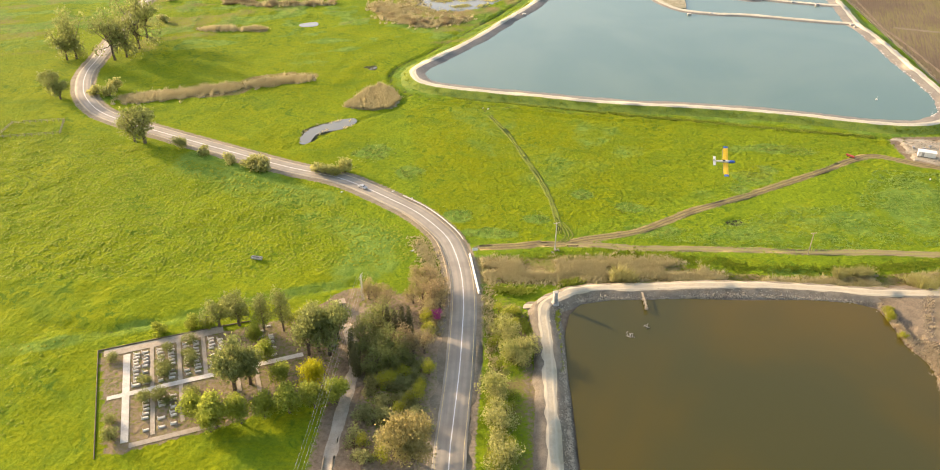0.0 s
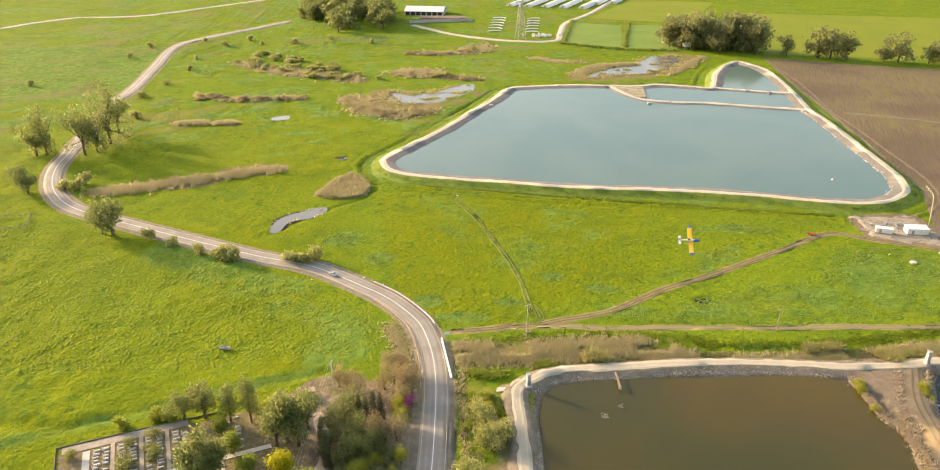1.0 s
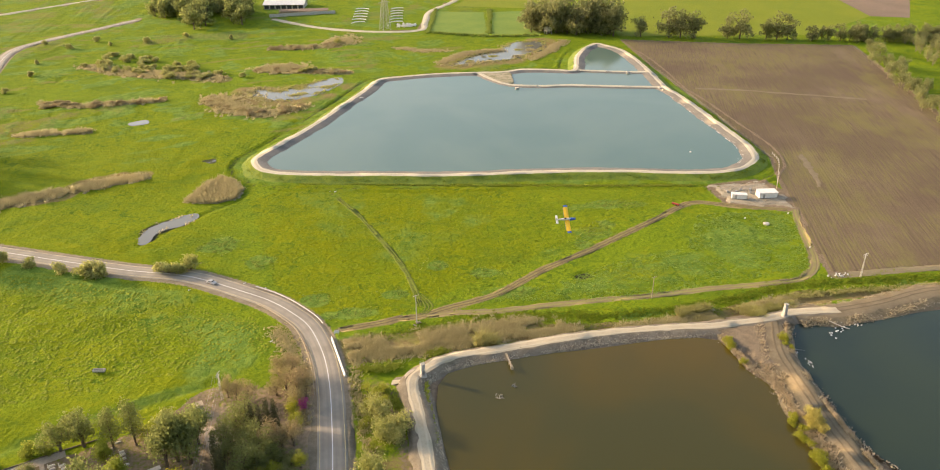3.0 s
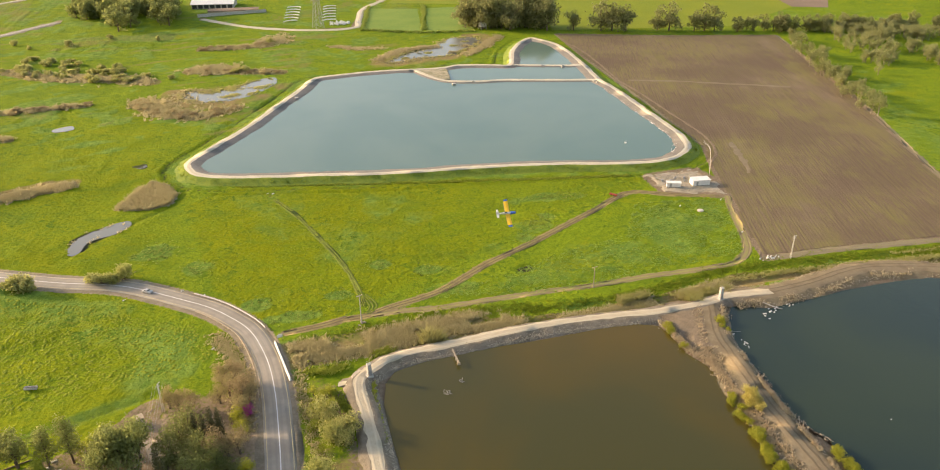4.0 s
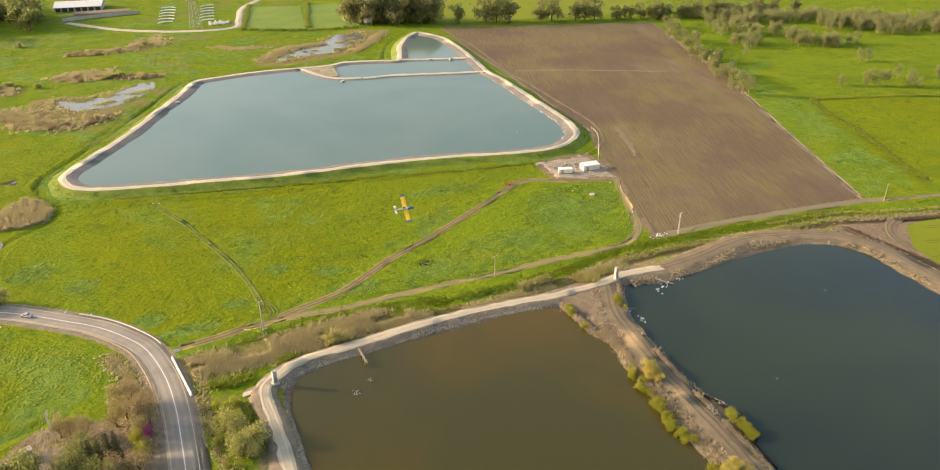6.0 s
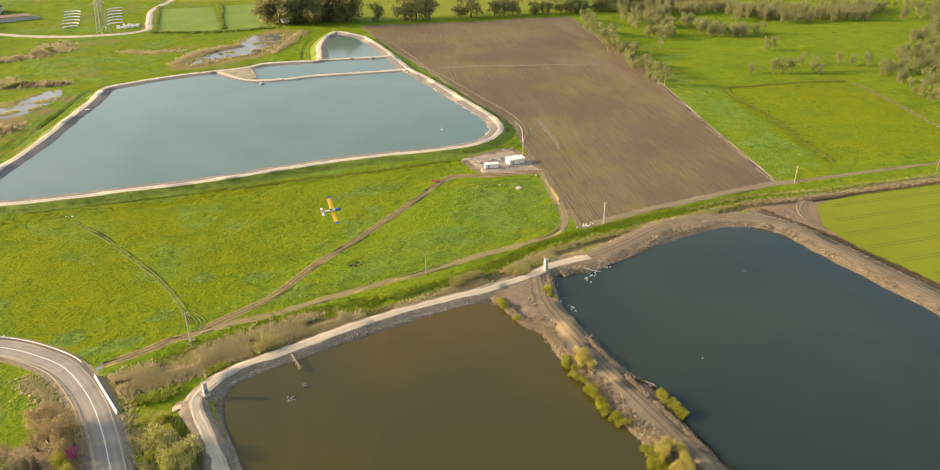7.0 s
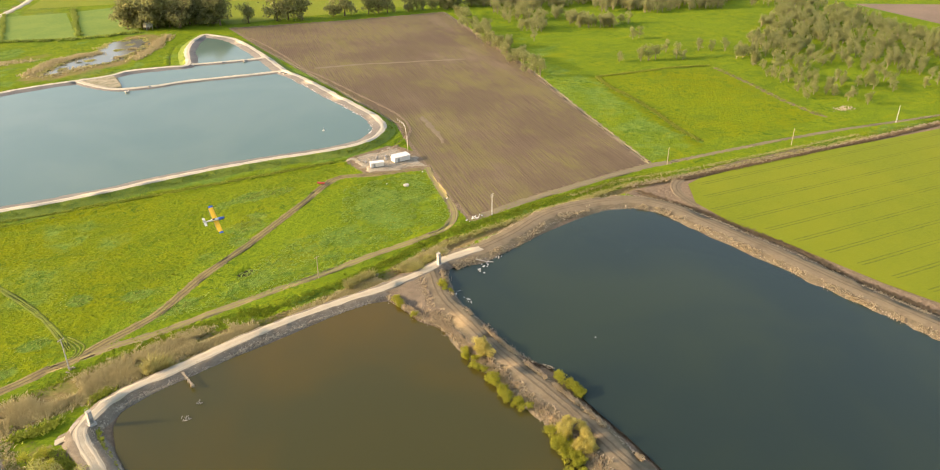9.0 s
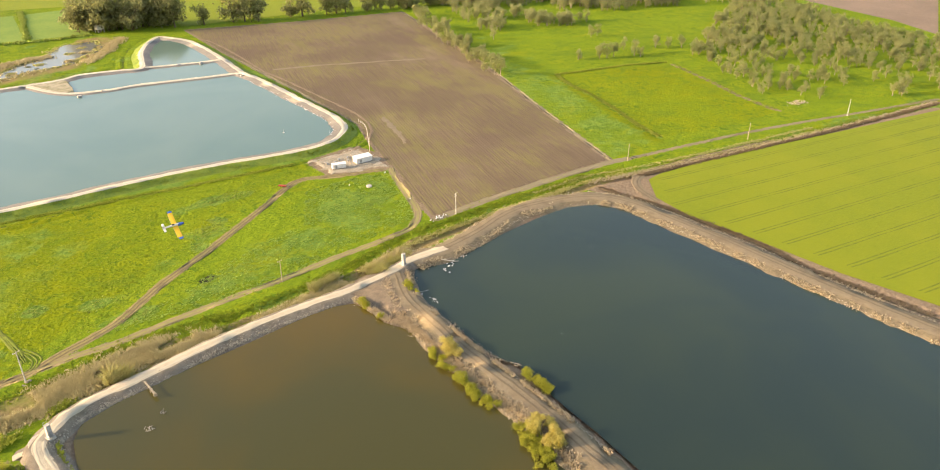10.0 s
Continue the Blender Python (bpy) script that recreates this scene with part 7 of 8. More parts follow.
# ---- road furniture and car ----
def guard_rail(line, label, mat):
    """A steel beam on posts beside the road."""
    ob = thing("guard_rail", (*line[0], 0.1), label, "guard rail", "guard rails")
    rel = [(x - line[0][0], y - line[0][1]) for x, y in line]
    for (x0, y0), (x1, y1) in zip(rel, rel[1:]):
        d = Vector((x1 - x0, y1 - y0, 0)).normalized()
        nrm = Vector((-d.y, d.x, 0)) * 0.06
        bm = bmesh.new()
        rows = []
        for x, y in ((x0, y0), (x1, y1)):
            rows.append([bm.verts.new(Vector((x, y, z)) + nrm * o) for o, z in ((1, 0.42), (2.2, 0.52), (1, 0.62), (2.2, 0.72), (1, 0.8), (-1, 0.8), (-1, 0.42))])
        for k in range(7):
            bm.faces.new((rows[0][k], rows[0][(k + 1) % 7], rows[1][(k + 1) % 7], rows[1][k]))
        part("beam", bm, mat, ob)
        part("post", box(x0 - 0.07, y0 - 0.07, -0.4, x0 + 0.07, y0 + 0.07, 0.78), M_STEEL, ob)
    return ob


def road_side(off, lo, hi):
    base = smooth_line(ROAD_ALL, 3)
    tan = np.gradient(base, axis=0)
    tan /= np.linalg.norm(tan, axis=1)[:, None]
    side = base + np.c_[-tan[:, 1], tan[:, 0]] * off
    return [tuple(p) for p in side[(side[:, 1] > lo) & (side[:, 1] < hi) & (side[:, 0] > -45)]]


guard_rail(road_side(-4.5, 214, 249), "white-grey steel guard rail outside the bend", M_RAIL)
guard_rail(road_side(4.6, 178, 236), "weathered steel guard rail inside the bend", M_WOOD)
rail = thing("road_barrier", (GUARDA[0], GUARDA[1], 0), "white concrete road barrier at the track mouth", "barrier")
a, b = np.array(GUARDA), np.array(GUARDB)
for k in range(9):
    p, q = a + (b - a) * k / 9, a + (b - a) * (k + 0.94) / 9
    bm = bmesh.new()
    d = (q - p) / np.linalg.norm(q - p)
    nrm = np.array((-d[1], d[0]))
    loops = []
    for c in (p, q):
        loops.append([bm.verts.new((*(c + nrm * o - a), z)) for o, z in ((-0.38, 0.05), (-0.3, 0.25), (-0.14, 0.5), (-0.12, 1.0), (0.12, 1.0), (0.14, 0.5), (0.3, 0.25), (0.38, 0.05))])
    for i in range(8):
        bm.faces.new((loops[0][i], loops[0][(i + 1) % 8], loops[1][(i + 1) % 8], loops[1][i]))
    bm.faces.new(loops[0])
    bm.faces.new(loops[1][::-1])
    part("barrier_block", bm, M_WHITE_PAINT, rail)
sign = thing("road_sign", (2.0, 209.5, 0.0), "small white road sign on steel posts", "sign", turn=10)
part("post", rods([((-0.7, 0, -0.2), (-0.7, 0, 2.0)), ((0.7, 0, -0.2), (0.7, 0, 2.0))], 0.06), M_STEEL, sign)
part("panel", box(-0.9, -0.08, 1.0, 0.9, -0.02, 2.1), M_WHITE_PAINT, sign)


def small_car(at, turn, label):
    ob = thing("car", (*at, 0.24), label, "car", "", turn)
    side = [(-2.1, 0.35), (-2.15, 0.75), (-1.9, 0.92), (-1.0, 1.0), (-0.55, 1.42), (0.75, 1.46), (1.45, 1.0), (2.05, 0.85), (2.15, 0.5), (2.1, 0.35)]
    bm = bmesh.new()
    rows = [[bm.verts.new((x, y * (0.8 if z > 1.2 else 1), z)) for x, z in side] for y in (-0.85, 0.85)]
    for i in range(len(side)):
        j = (i + 1) % len(side)
        bm.faces.new((rows[0][i], rows[0][j], rows[1][j], rows[1][i]))
    bm.faces.new(rows[0][::-1])
    bm.faces.new(rows[1])
    part("body", bm, M_CAR, ob)
    for n2, x0, x1 in (("windscreen", -0.98, -0.6), ("rear_window", 0.82, 1.35)):
        z0, z1 = (1.06, 1.4) if n2 == "windscreen" else (1.42, 1.08)
        bm = bmesh.new()
        bm.faces.new([bm.verts.new(p) for p in ((x0, -0.7, z0 + 0.02), (x1, -0.64, z1 + 0.03), (x1, 0.64, z1 + 0.03), (x0, 0.7, z0 + 0.02))])
        part(n2, bm, M_DARK, ob)
    for y in (-0.8, 0.8):
        part("side_window", box(-0.5, y - 0.03, 1.05, 0.8, y + 0.03, 1.36), M_DARK, ob)
        for x in (-1.35, 1.3):
            w = lathe([(0.16, -0.12), (0.32, -0.1), (0.32, 0.1), (0.16, 0.12)], 14)
            bmesh.ops.rotate(w, verts=w.verts[:], matrix=Matrix.Rotation(radians(90), 3, "X"))
            bmesh.ops.translate(w, verts=w.verts[:], vec=(x, y, 0.32))
            tyre = part("wheel", w, M_DARK, ob)
            rim = lathe([(0.05, -0.13), (0.19, -0.125), (0.19, 0.125), (0.05, 0.13)], 10)
            bmesh.ops.rotate(rim, verts=rim.verts[:], matrix=Matrix.Rotation(radians(90), 3, "X"))
            bmesh.ops.translate(rim, verts=rim.verts[:], vec=(x, y, 0.32))
            part("rim", rim, M_STEEL, tyre)
    for y in (-0.6, 0.6):
        part("headlight", box(-2.17, y - 0.16, 0.62, -2.08, y + 0.16, 0.78), M_CONCRETE, ob)
        part("tail_light", box(2.08, y - 0.14, 0.66, 2.16, y + 0.14, 0.82), M_RED, ob)
    return ob


small_car((-41.0, 254.0), 142, "silver-grey saloon car driving on the road").scale = (0.9, 0.9, 0.9)

# ---- water's edge things ----
jetty = thing("jetty", (*JETTYA, 0.3), "narrow weathered wooden jetty on posts", "jetty")
L = math.hypot(JETTYB[0] - JETTYA[0], JETTYB[1] - JETTYA[1])
jetty.matrix_basis = pose(*JETTYA, 0.6, 0, 0, math.degrees(math.atan2(JETTYB[1] - JETTYA[1], JETTYB[0] - JETTYA[0])))
for x in np.arange(-1.5, L, 0.5):
    part("plank", box(x, -0.28, 0.75, x + 0.42, 0.28, 0.83), M_WOOD, jetty)
for x in np.arange(0, L + 0.1, 2.0):
    for y in (-0.3, 0.3):
        part("post", box(x - 0.08, y - 0.08, -1.0, x + 0.08, y + 0.08, 1.1), M_WOOD, jetty)
part("end_board", box(L - 0.1, -0.45, 0.2, L + 0.1, 0.45, 1.1), M_WOOD, jetty)


def drift(name, at, size, label, mat, count=9, z=0.32):
    """A tangle of sticks or a torn float lying in the water."""
    ob = thing(name, (*at, z), label, "debris", "debris in the ponds")
    for k in range(count):
        q, l = RNG.uniform(0, 6.28), RNG.uniform(0.4, 1.0) * size
        c = RNG.normal(0, size * 0.3, 2)
        part("branch", rods([((c[0] - l / 2 * math.cos(q), c[1] - l / 2 * math.sin(q), 0.0), (c[0] + l / 2 * math.cos(q), c[1] + l / 2 * math.sin(q), RNG.uniform(0.1, 0.6)))], 0.07), mat, ob)
    return ob


drift("driftwood", TWIG1, 1.6, "grey tangle of driftwood in the brown pond", M_DRIFT)
drift("driftwood", TWIG2, 1.1, "grey tangle of driftwood in the brown pond", M_DRIFT)
for at, s in (((161.7, 174.1), 2.0), ((164.5, 175.5), 1.8), ((173.2, 177.2), 1.5), ((167.8, 176.4), 1.2), ((143.5, 167.3), 1.2), ((144.6, 162.1), 1.3), ((143.5, 159.8), 1.0)):
    ob = thing("float_raft", (*at, 0.3), "broken pale foam float in the dark pond", "float", "foam floats", RNG.uniform(0, 180))
    for k in range(6):
        x, y = RNG.normal(0, s * 0.5, 2)
        part("float_block", box(x - s * 0.15, y - s * 0.11, -0.1, x + s * 0.15, y + s * 0.11, 0.22, taper=0.9, bevel=0.05), M_FOAM, ob)
pipe = thing("outlet_pipe", (165.5, 178.5, 0.7), "pale pipe running into the dark pond", "pipe")
part("tube", rods([((-1.5, 1.5, 0.6), (1.5, -2.0, -0.1)), ((1.5, -2, -0.1), (3.2, -3.2, -0.3))], 0.16, 8), M_CONCRETE, pipe)
for at in ((140.6, 172.0), (143.2, 170.0), (137.5, 164.0)):
    ob = thing("mooring_line", (*at, 0.34), "thin pale hose lying on the pond", "hose", "hoses on the pond")
    part("hose", rods([((0, 0, 0.3), (1.6, -1.6, 0.05)), ((1.6, -1.6, 0.05), (3.6, -2.2, 0.03))], 0.05), M_CONCRETE, ob)
for x, y in ((155.3, 484.5), (235.9, 456.5), (198.5, 517.8), (230.3, 503.5)):
    ob = thing("outlet_box", (x, y, 1.85), "small grey concrete outlet box on a reservoir dam", "outlet", "outlet boxes on the dams", RNG.uniform(0, 90))
    part("box", box(-0.7, -0.6, -0.6, 0.7, 0.6, 0.5, bevel=0.05), M_CONCRETE, ob)
    part("pipe", rods([((0.5, 0, 0.1), (2.6, -1.6, -0.5))], 0.16, 8), M_STEEL, ob)
    part("wheel_post", rods([((0, 0, 0.5), (0, 0, 1.3))], 0.08), M_STEEL, ob)
ob = thing("buoy", (*BUOY, 1.15), "small white buoy on the reservoir", "buoy")
part("float", lathe([(0.15, -0.3), (0.5, 0.0), (0.55, 0.25), (0.32, 0.5), (0.1, 0.6)], 14), M_WHITE_PAINT, ob)
part("staff", rods([((0, 0, 0.8), (0, 0, 1.9))], 0.06), M_STEEL, ob)
for k in range(2):
    ob = thing("floating_speck", (RNG.uniform(160, 235), RNG.uniform(60, 160), 0.31), "tiny pale speck floating on the dark pond", "float", "specks on the pond")
    part("body", lathe([(0.05, -0.05), (0.17, 0.04), (0.14, 0.17), (0.03, 0.22)], 8), M_FOAM, ob)

# outlet aprons on the cross dams
for x, y in ((141, 483), (236, 461), (218, 512), (232, 507), (35, 482)):
    ob = thing("outlet_box", (x, y, 1.2), "small concrete outlet box at the reservoir edge", "outlet", "outlet boxes")
    part("box", box(-1.2, -1.0, -1, 1.2, 1.0, 1.0, bevel=0.05), M_CONCRETE, ob)
    part("grate", box(-0.9, -1.08, 0.0, 0.9, -1.0, 0.8), M_STEEL, ob)

# ---- meadow things ----
ob = thing("farm_trailer", (*RED, 0.0), "faded red farm trailer in the meadow", "trailer", turn=-52)
ob.scale = (0.75, 0.6, 0.6)
part("bed", box(-2.4, -0.9, 0.6, 2.4, 0.9, 1.5, bevel=0.06), M_RED, ob)
part("drawbar", rods([((2.4, 0, 0.7), (4.0, 0, 0.4))], 0.08), M_STEEL, ob)
for x in (-0.9, 0.9):
    for y in (-0.95, 0.95):
        w = lathe([(0.2, -0.14), (0.42, -0.12), (0.42, 0.12), (0.2, 0.14)], 12)
        bmesh.ops.rotate(w, verts=w.verts[:], matrix=Matrix.Rotation(radians(90), 3, "X"))
        bmesh.ops.translate(w, verts=w.verts[:], vec=(x, y, 0.42))
        part("wheel", w, M_DARK, ob)
ob = thing("water_tank", (*WHITE, 0.0), "low round white water tank in the meadow", "tank")
part("shell", lathe([(1.3, -0.1), (1.35, 0.4), (1.25, 0.5), (0.9, 0.55), (0.4, 0.57)], 20), M_CONCRETE, ob)
ob = thing("cattle_trough", (*TROUGH, 0.0), "grey concrete cattle trough in the meadow", "trough", turn=-12)
ob.scale = (0.8, 0.8, 0.8)
for d in ((-2.3, -0.7, -0.1, 2.3, -0.5, 0.75), (-2.3, 0.5, -0.1, 2.3, 0.7, 0.75), (-2.3, -0.5, -0.1, -2.1, 0.5, 0.75), (2.1, -0.5, -0.1, 2.3, 0.5, 0.75)):
    part("side_wall", box(*d, bevel=0.03), M_CONCRETE, ob)
part("floor_slab", box(-2.1, -0.5, -0.1, 2.1, 0.5, 0.15), M_DARK, ob)
for x, y in ((6.2, 332.7), (8.6, 331.6), (-29.3, 251.5), (-48.8, 251.0), (-19.1, 210.6), (-22, 246), (181.5, 262), (203, 262.5), (192, 231), (-130, 346)):
    stones("white_stone", [(x, y), (x + 0.5, y + 0.3)], np.array((0.15, 0.15)), 0.3, 0.6, M_FOAM, "small pale boulder in the grass", "boulder")
pit = thing("cattle_pen", (-193.0, 307.0, 0.0), "small pen of weathered rails round bare earth", "pen", turn=10)
for x0, y0, x1, y1 in ((-14, -6, 12, -6), (12, -6, 10, 9), (10, 9, -12, 9), (-12, 9, -14, -6)):
    n = 9
    for k in range(n):
        x, y = x0 + (x1 - x0) * k / n, y0 + (y1 - y0) * k / n
        part("post", box(x - 0.09, y - 0.09, -0.3, x + 0.09, y + 0.09, 1.4), M_WOOD, pit)
    for z in (0.6, 1.2):
        part("rail", rods([((x0, y0, z), (x1, y1, z))], 0.07), M_WOOD, pit)

# ---- crop plane ----
def aircraft(at, turn, bank, label):
    ob = thing("crop_plane", at, label, "aircraft")
    ob.matrix_basis = pose(*at, bank, -3, turn)
    # fuselage along +x, swept from round sections
    bm = bmesh.new()
    rings = []
    for x, r, z in ((5.0, 0.25, 0.1), (4.7, 0.5, 0.1), (3.2, 0.72, 0.15), (1.2, 0.78, 0.3), (0.0, 0.78, 0.45), (-1.5, 0.66, 0.45), (-3.5, 0.42, 0.45), (-5.2, 0.2, 0.5)):
        rings.append([bm.verts.new((x, r * 0.8 * math.cos(q), z + r * math.sin(q))) for q in np.linspace(0, 2 * math.pi, 14, endpoint=False)])
    for p, q in zip(rings, rings[1:]):
        for i in range(14):
            bm.faces.new((p[i], p[(i + 1) % 14], q[(i + 1) % 14], q[i]))
    bm.faces.new(rings[0])
    bm.faces.new(rings[-1][::-1])
    part("fuselage", bm, M_WHITE_PAINT, ob)
    part("nose_cowl", lathe_x([(0.3, 5.15), (0.6, 4.8), (0.8, 3.3), (0.82, 2.0)], 0.13, 14), M_BLUE, ob, "blue engine cowling")
    def wing(name, x0, x1, y0, y1, z, thick, mat, lift=0.0):
        bm = bmesh.new()
        sec = ((x1, 0), (x1 - 0.12 * (x1 - x0), thick), (x0 + 0.4 * (x1 - x0), thick * 1.1), (x0, 0.02), (x0 + 0.4 * (x1 - x0), -thick * 0.4), (x1 - 0.1 * (x1 - x0), -thick * 0.4))
        ends = [[bm.verts.new((x, y, z + t + (lift if y == y1 else 0))) for x, t in sec] for y in (y0, y1)]
        for i in range(6):
            bm.faces.new((ends[0][i], ends[0][(i + 1) % 6], ends[1][(i + 1) % 6], ends[1][i]))
        bm.faces.new(ends[0])
        bm.faces.new(ends[1][::-1])
        bmesh.ops.recalc_face_normals(bm, faces=bm.faces[:])
        part(name, bm, mat, ob)
    for sgn in (-1, 1):
        wing("wing", -0.3, 1.9, sgn * 0.4, sgn * 8.0, -0.15, 0.17, M_YELLOW, 0.45)
        wing("wing_tip", -0.3, 1.9, sgn * 8.0, sgn * 9.2, 0.3, 0.14, M_BLUE, 0.07)
        wing("flap", -0.62, -0.3, sgn * 0.9, sgn * 7.8, -0.12, 0.05, M_YELLOW, 0.42)
        wing("tailplane", -5.6, -4.3, sgn * 0.1, sgn * 2.7, 0.55, 0.08, M_WHITE_PAINT)
        part("main_gear", rods([((1.2, sgn * 0.7, -0.2), (1.3, sgn * 1.4, -1.4))], 0.09), M_STEEL, ob)
        part("wheel", box(0.95, sgn * 1.45 - 0.14, -1.8, 1.65, sgn * 1.45 + 0.14, -1.1, bevel=0.13), M_DARK, ob)
        part("spray_boom", rods([((-0.7, sgn * 0.9, -0.35), (-0.7, sgn * 7.6, 0.0))], 0.05), M_STEEL, ob)
    bm = bmesh.new()
    fin = [(-5.7, 0.5), (-4.2, 0.7), (-5.0, 2.3), (-5.8, 2.4)]
    f = [[bm.verts.new((x, y, z)) for x, z in fin] for y in (-0.07, 0.07)]
    for i in range(4):
        bm.faces.new((f[0][i], f[0][(i + 1) % 4], f[1][(i + 1) % 4], f[1][i]))
    bm.faces.new(f[0])
    bm.faces.new(f[1][::-1])
    part("tail_fin", bm, M_WHITE_PAINT, ob)
    part("canopy", box(-1.0, -0.42, 0.95, 0.4, 0.42, 1.55, taper=0.72, bevel=0.08), M_DARK, ob, "dark glazed canopy")
    part("propeller", rods([((5.2, 0, 0.1), (5.2, 1.3 * math.cos(q), 0.1 + 1.3 * math.sin(q))) for q in (0.5, 2.6, 4.7)], 0.06), M_DARK, ob)
    return ob


def lathe_x(profile, lift, sides):
    bm = lathe([(r, z) for r, z in profile][::-1], sides)
    bmesh.ops.rotate(bm, verts=bm.verts[:], matrix=Matrix.Rotation(radians(90), 3, "Y"))
    bmesh.ops.translate(bm, verts=bm.verts[:], vec=(0, 0, lift))
    return bm


plane = aircraft((84.0, 222.0, 28.0), -10, 30, "yellow, white and blue low-wing crop plane flying over the meadow")
plane.scale = (0.64, 0.64, 0.64)

# ---- farmyard beyond the marsh ----
barn = thing("barn", (-12.0, 862.0, 0.0), "long white-roofed open barn in the farmyard", "barn", turn=-10)
part("wall", box(-21, -14, -0.2, 21, 14, 4.5), M_CONCRETE, barn)
for sgn in (-1, 1):
    bm = bmesh.new()
    v = [bm.verts.new(p) for p in ((-22, sgn * 15.5, 4.4), (22, sgn * 15.5, 4.4), (22, 0, 8.0), (-22, 0, 8.0))]
    u = [bm.verts.new(p.co + Vector((0, 0, 0.25))) for p in v]
    bm.faces.new(v)
    bm.faces.new(u)
    for i in range(4):
        bm.faces.new((v[i], v[(i + 1) % 4], u[(i + 1) % 4], u[i]))
    bmesh.ops.recalc_face_normals(bm, faces=bm.faces[:])
    part("roof", bm, M_WHITE_PAINT, barn)
# flat dark panels on the closed wall paint the shade of open bays
for x in np.arange(-18, 19, 6):
    part("bay_shade", box(x - 2.2, -14.12, 0.3, x + 2.2, -14.02, 3.8), M_DARK, barn)
yard = thing("yard_wall", (5.0, 806.0, 0.0), "low pale farmyard wall", "wall", turn=8)
part("wall", box(-34, -0.4, -0.2, 33, 0.4, 3.0), M_CONCRETE, yard)
shed = thing("farm_shed", (8.0, 818.0, 0.0), "flat brown farm shed roof", "shed", turn=-5)
part("wall", box(-26, -7, -0.2, 22, 7, 3.2), M_WOOD, shed)
part("roof", box(-27, -8, 3.2, 23, 8, 3.5), M_FALLOW, shed)
tunnel = None
for k, (x, y, side) in enumerate([(56 + 2.2 * j, 748 + 15 * j, 1) for j in range(6)] + [(92 + 2.2 * j, 742 + 15 * j, -1) for j in range(6)]):
    if tunnel is None:
        tunnel = thing("white_hoop", (x, y, 0), "low white plastic crop hoop", "hoop", "white crop hoops", 20)
        bm = bmesh.new()
        rings = []
        for s in np.linspace(-7, 7, 9):
            bow = 4.5 - (s / 7) ** 2 * 4.5
            rings.append([bm.verts.new((s, bow * 0.8 + r * math.cos(q), 1.0 + 0.9 * r * math.sin(q))) for q in np.linspace(0, math.pi, 6) for r in (0.8,)])
        for p, q in zip(rings, rings[1:]):
            for i in range(5):
                bm.faces.new((p[i], p[i + 1], q[i + 1], q[i]))
        part("cover", bm, M_WHITE_PAINT, tunnel)
        part("rail", rods([((-7, 0, 0), (-7, 0, 1.2)), ((7, 0, 0), (7, 0, 1.2))], 0.1), M_STEEL, tunnel)
    else:
        copy_thing(tunnel, pose(x, y, 0, 0, 0, (-12 if side > 0 else 15) + RNG.uniform(-5, 5)))
house = None
for k, (x, y) in enumerate(((100, 936), (120, 930), (140, 925), (160, 920), (182, 915), (203, 945), (224, 950))):
    if house is None:
        house = thing("greenhouse", (x, y, 0), "long low white greenhouse", "greenhouse", "greenhouses", 62)
        bm = bmesh.new()
        rings = [[bm.verts.new((s, 5 * math.cos(q), 3.4 * math.sin(q))) for q in np.linspace(0, math.pi, 9)] for s in (-30, 30)]
        for i in range(8):
            bm.faces.new((rings[0][i], rings[0][i + 1], rings[1][i + 1], rings[1][i]))
        bm.faces.new(rings[0])
        bm.faces.new(rings[1][::-1])
        part("cover", bm, M_WHITE_PAINT, house)
        part("door", box(-30.1, -1, 0, -30.02, 1, 2.2), M_STEEL, house)
    else:
        copy_thing(house, pose(x, y, 0, 0, 0, 62))
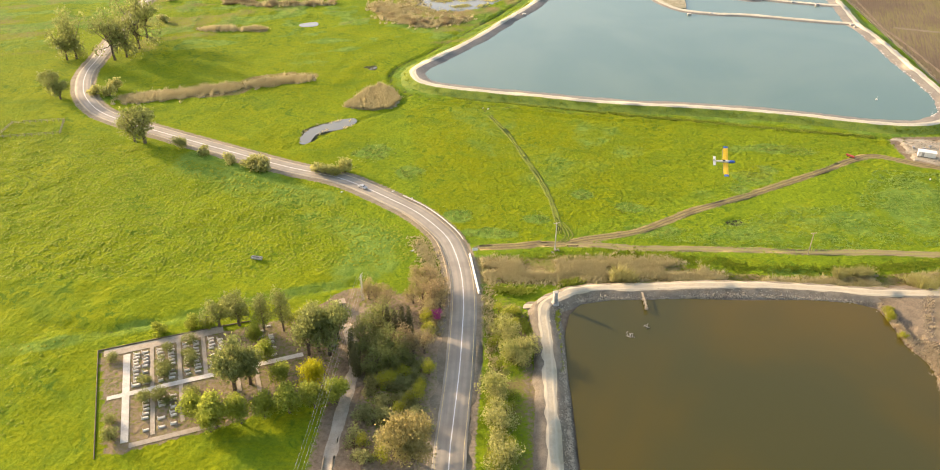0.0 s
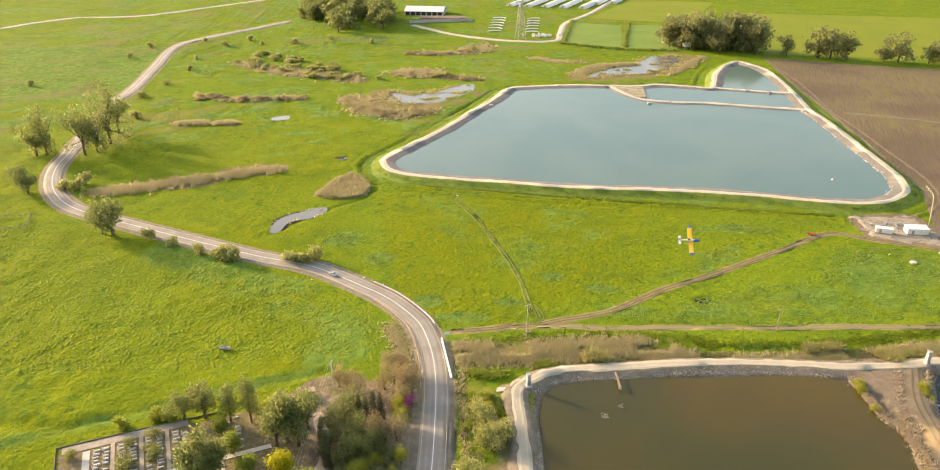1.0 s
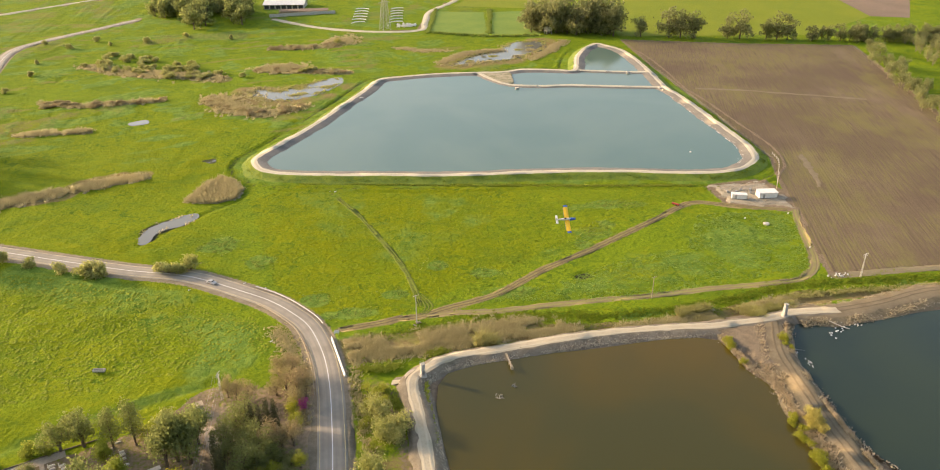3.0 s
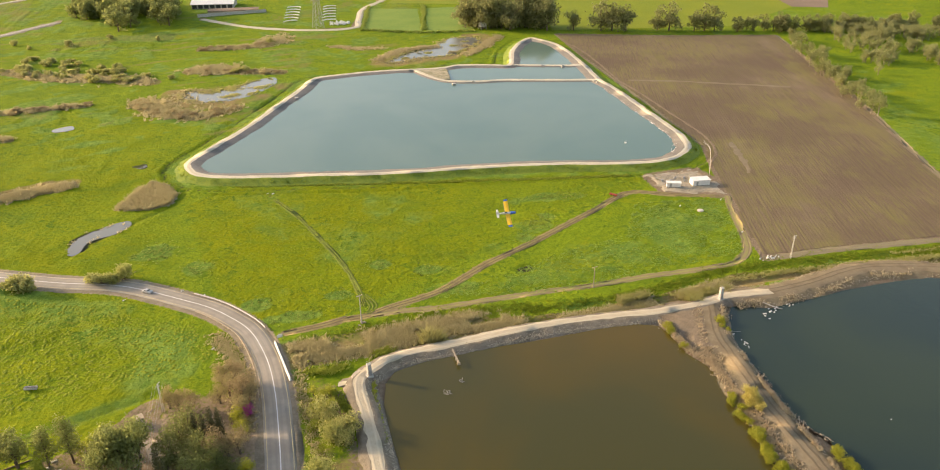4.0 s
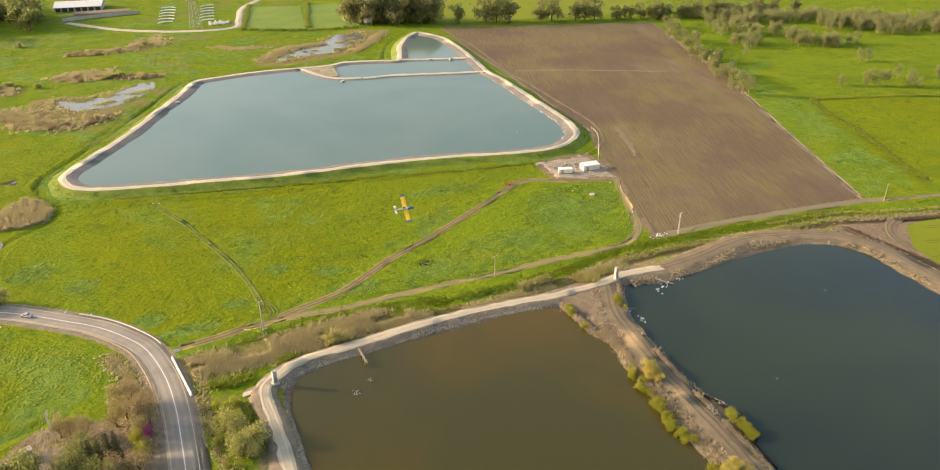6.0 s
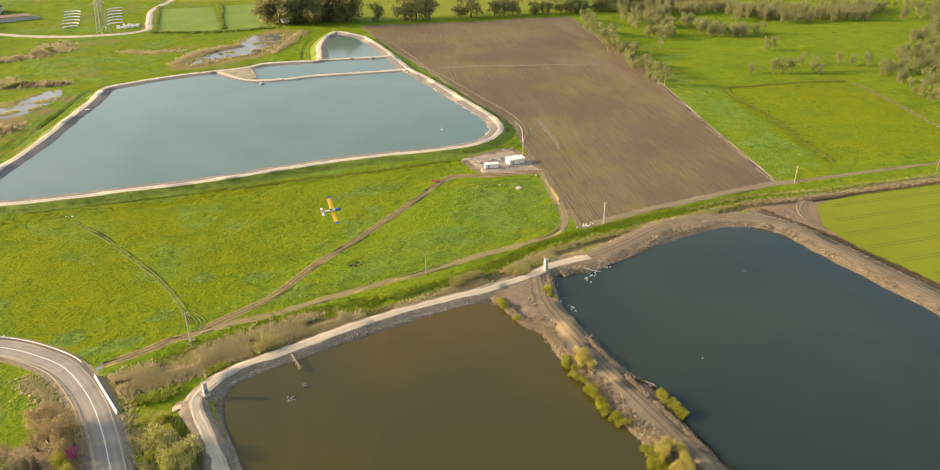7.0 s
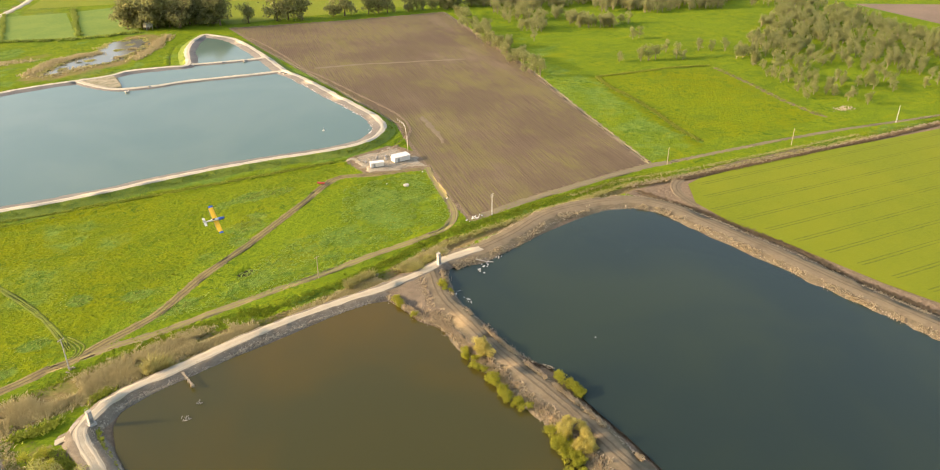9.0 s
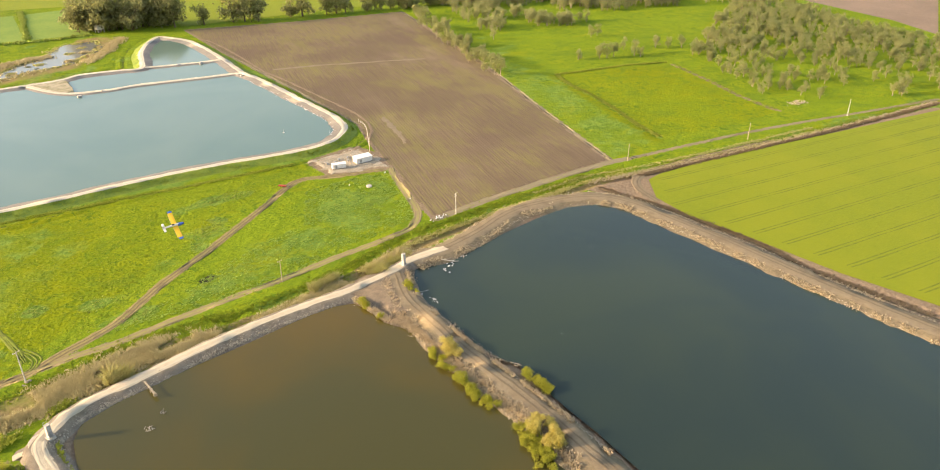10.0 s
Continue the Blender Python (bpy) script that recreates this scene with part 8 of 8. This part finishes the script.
stones("junk_pile", [(100.9 + RNG.normal(0, 5), 727 + RNG.normal(0, 3)) for _ in range(80)], RNG.uniform(0.1, 1.0, 80), 0.8, 2.2, M_FOAM, "pile of pale rubbish by the track", "rubbish")
stones("pipe_heap", [(-230.7 + RNG.normal(0, 3), 420 + RNG.normal(0, 1.2)) for _ in range(40)], RNG.uniform(0.1, 0.6, 40), 0.6, 1.6, M_FOAM, "pale heap of rubbish by the trees", "rubbish")
pump = thing("pump_house", (220.3, 661.0, 0.0), "small pale pump house on legs", "pump house", turn=10)
part("cabin", box(-3, -2.5, 2.5, 3, 2.5, 6), M_CONCRETE, pump)
for x in (-2.6, 2.6):
    for y in (-2.1, 2.1):
        part("leg", box(x - 0.2, y - 0.2, -0.2, x + 0.2, y + 0.2, 2.5), M_CONCRETE, pump)

# ---- wheat tramlines ----
for k, y0 in enumerate(np.arange(-14, 240, 12.6)):
    for dx in (-0.9, 0.9):
        a = np.array((262.0, y0 + dx))
        d = np.array((math.cos(radians(-16.3)), math.sin(radians(-16.3))))
        p = [a + d * s for s in np.linspace(0, 330, 34)]
        p = [tuple(q) for q in p if inside(WHEAT_ALL, np.array([q[0]]), np.array([q[1]]))[0]]
        if len(p) > 3:
            tagged(ribbon("tramline", p, [(-0.28, 0.125), (0.28, 0.125)], M_TRAM, 6, False, 0.3), "narrow darker wheel line through the wheat", "tramline", "tramlines in the wheat", "structure")

# ---- pale fence by the reservoir corner ----
fence = thing("fence", (236.0, 331.0, 0.0), "pale rail fence from the reservoir corner to the pad", "fence")
line = smooth_line(FENCE_LINE, 3.0)
for (x, y), (x2, y2) in zip(line, line[1:]):
    part("post", box(x - 236.08, y - 331.08, -0.3, x - 235.92, y - 330.92, 1.5), M_CONCRETE, fence)
    for z in (0.8, 1.4):
        part("rail", rods([((x - 236, y - 331, z), (x2 - 236, y2 - 331, z))], 0.06), M_CONCRETE, fence)
stones("pole_rubble", [(188 + RNG.normal(0, 2.2), 208.6 + RNG.normal(0, 0.8)) for _ in range(26)], np.full(26, 0.15), 0.2, 0.7, M_FOAM, "pale rubble at the field corner", "rubble")
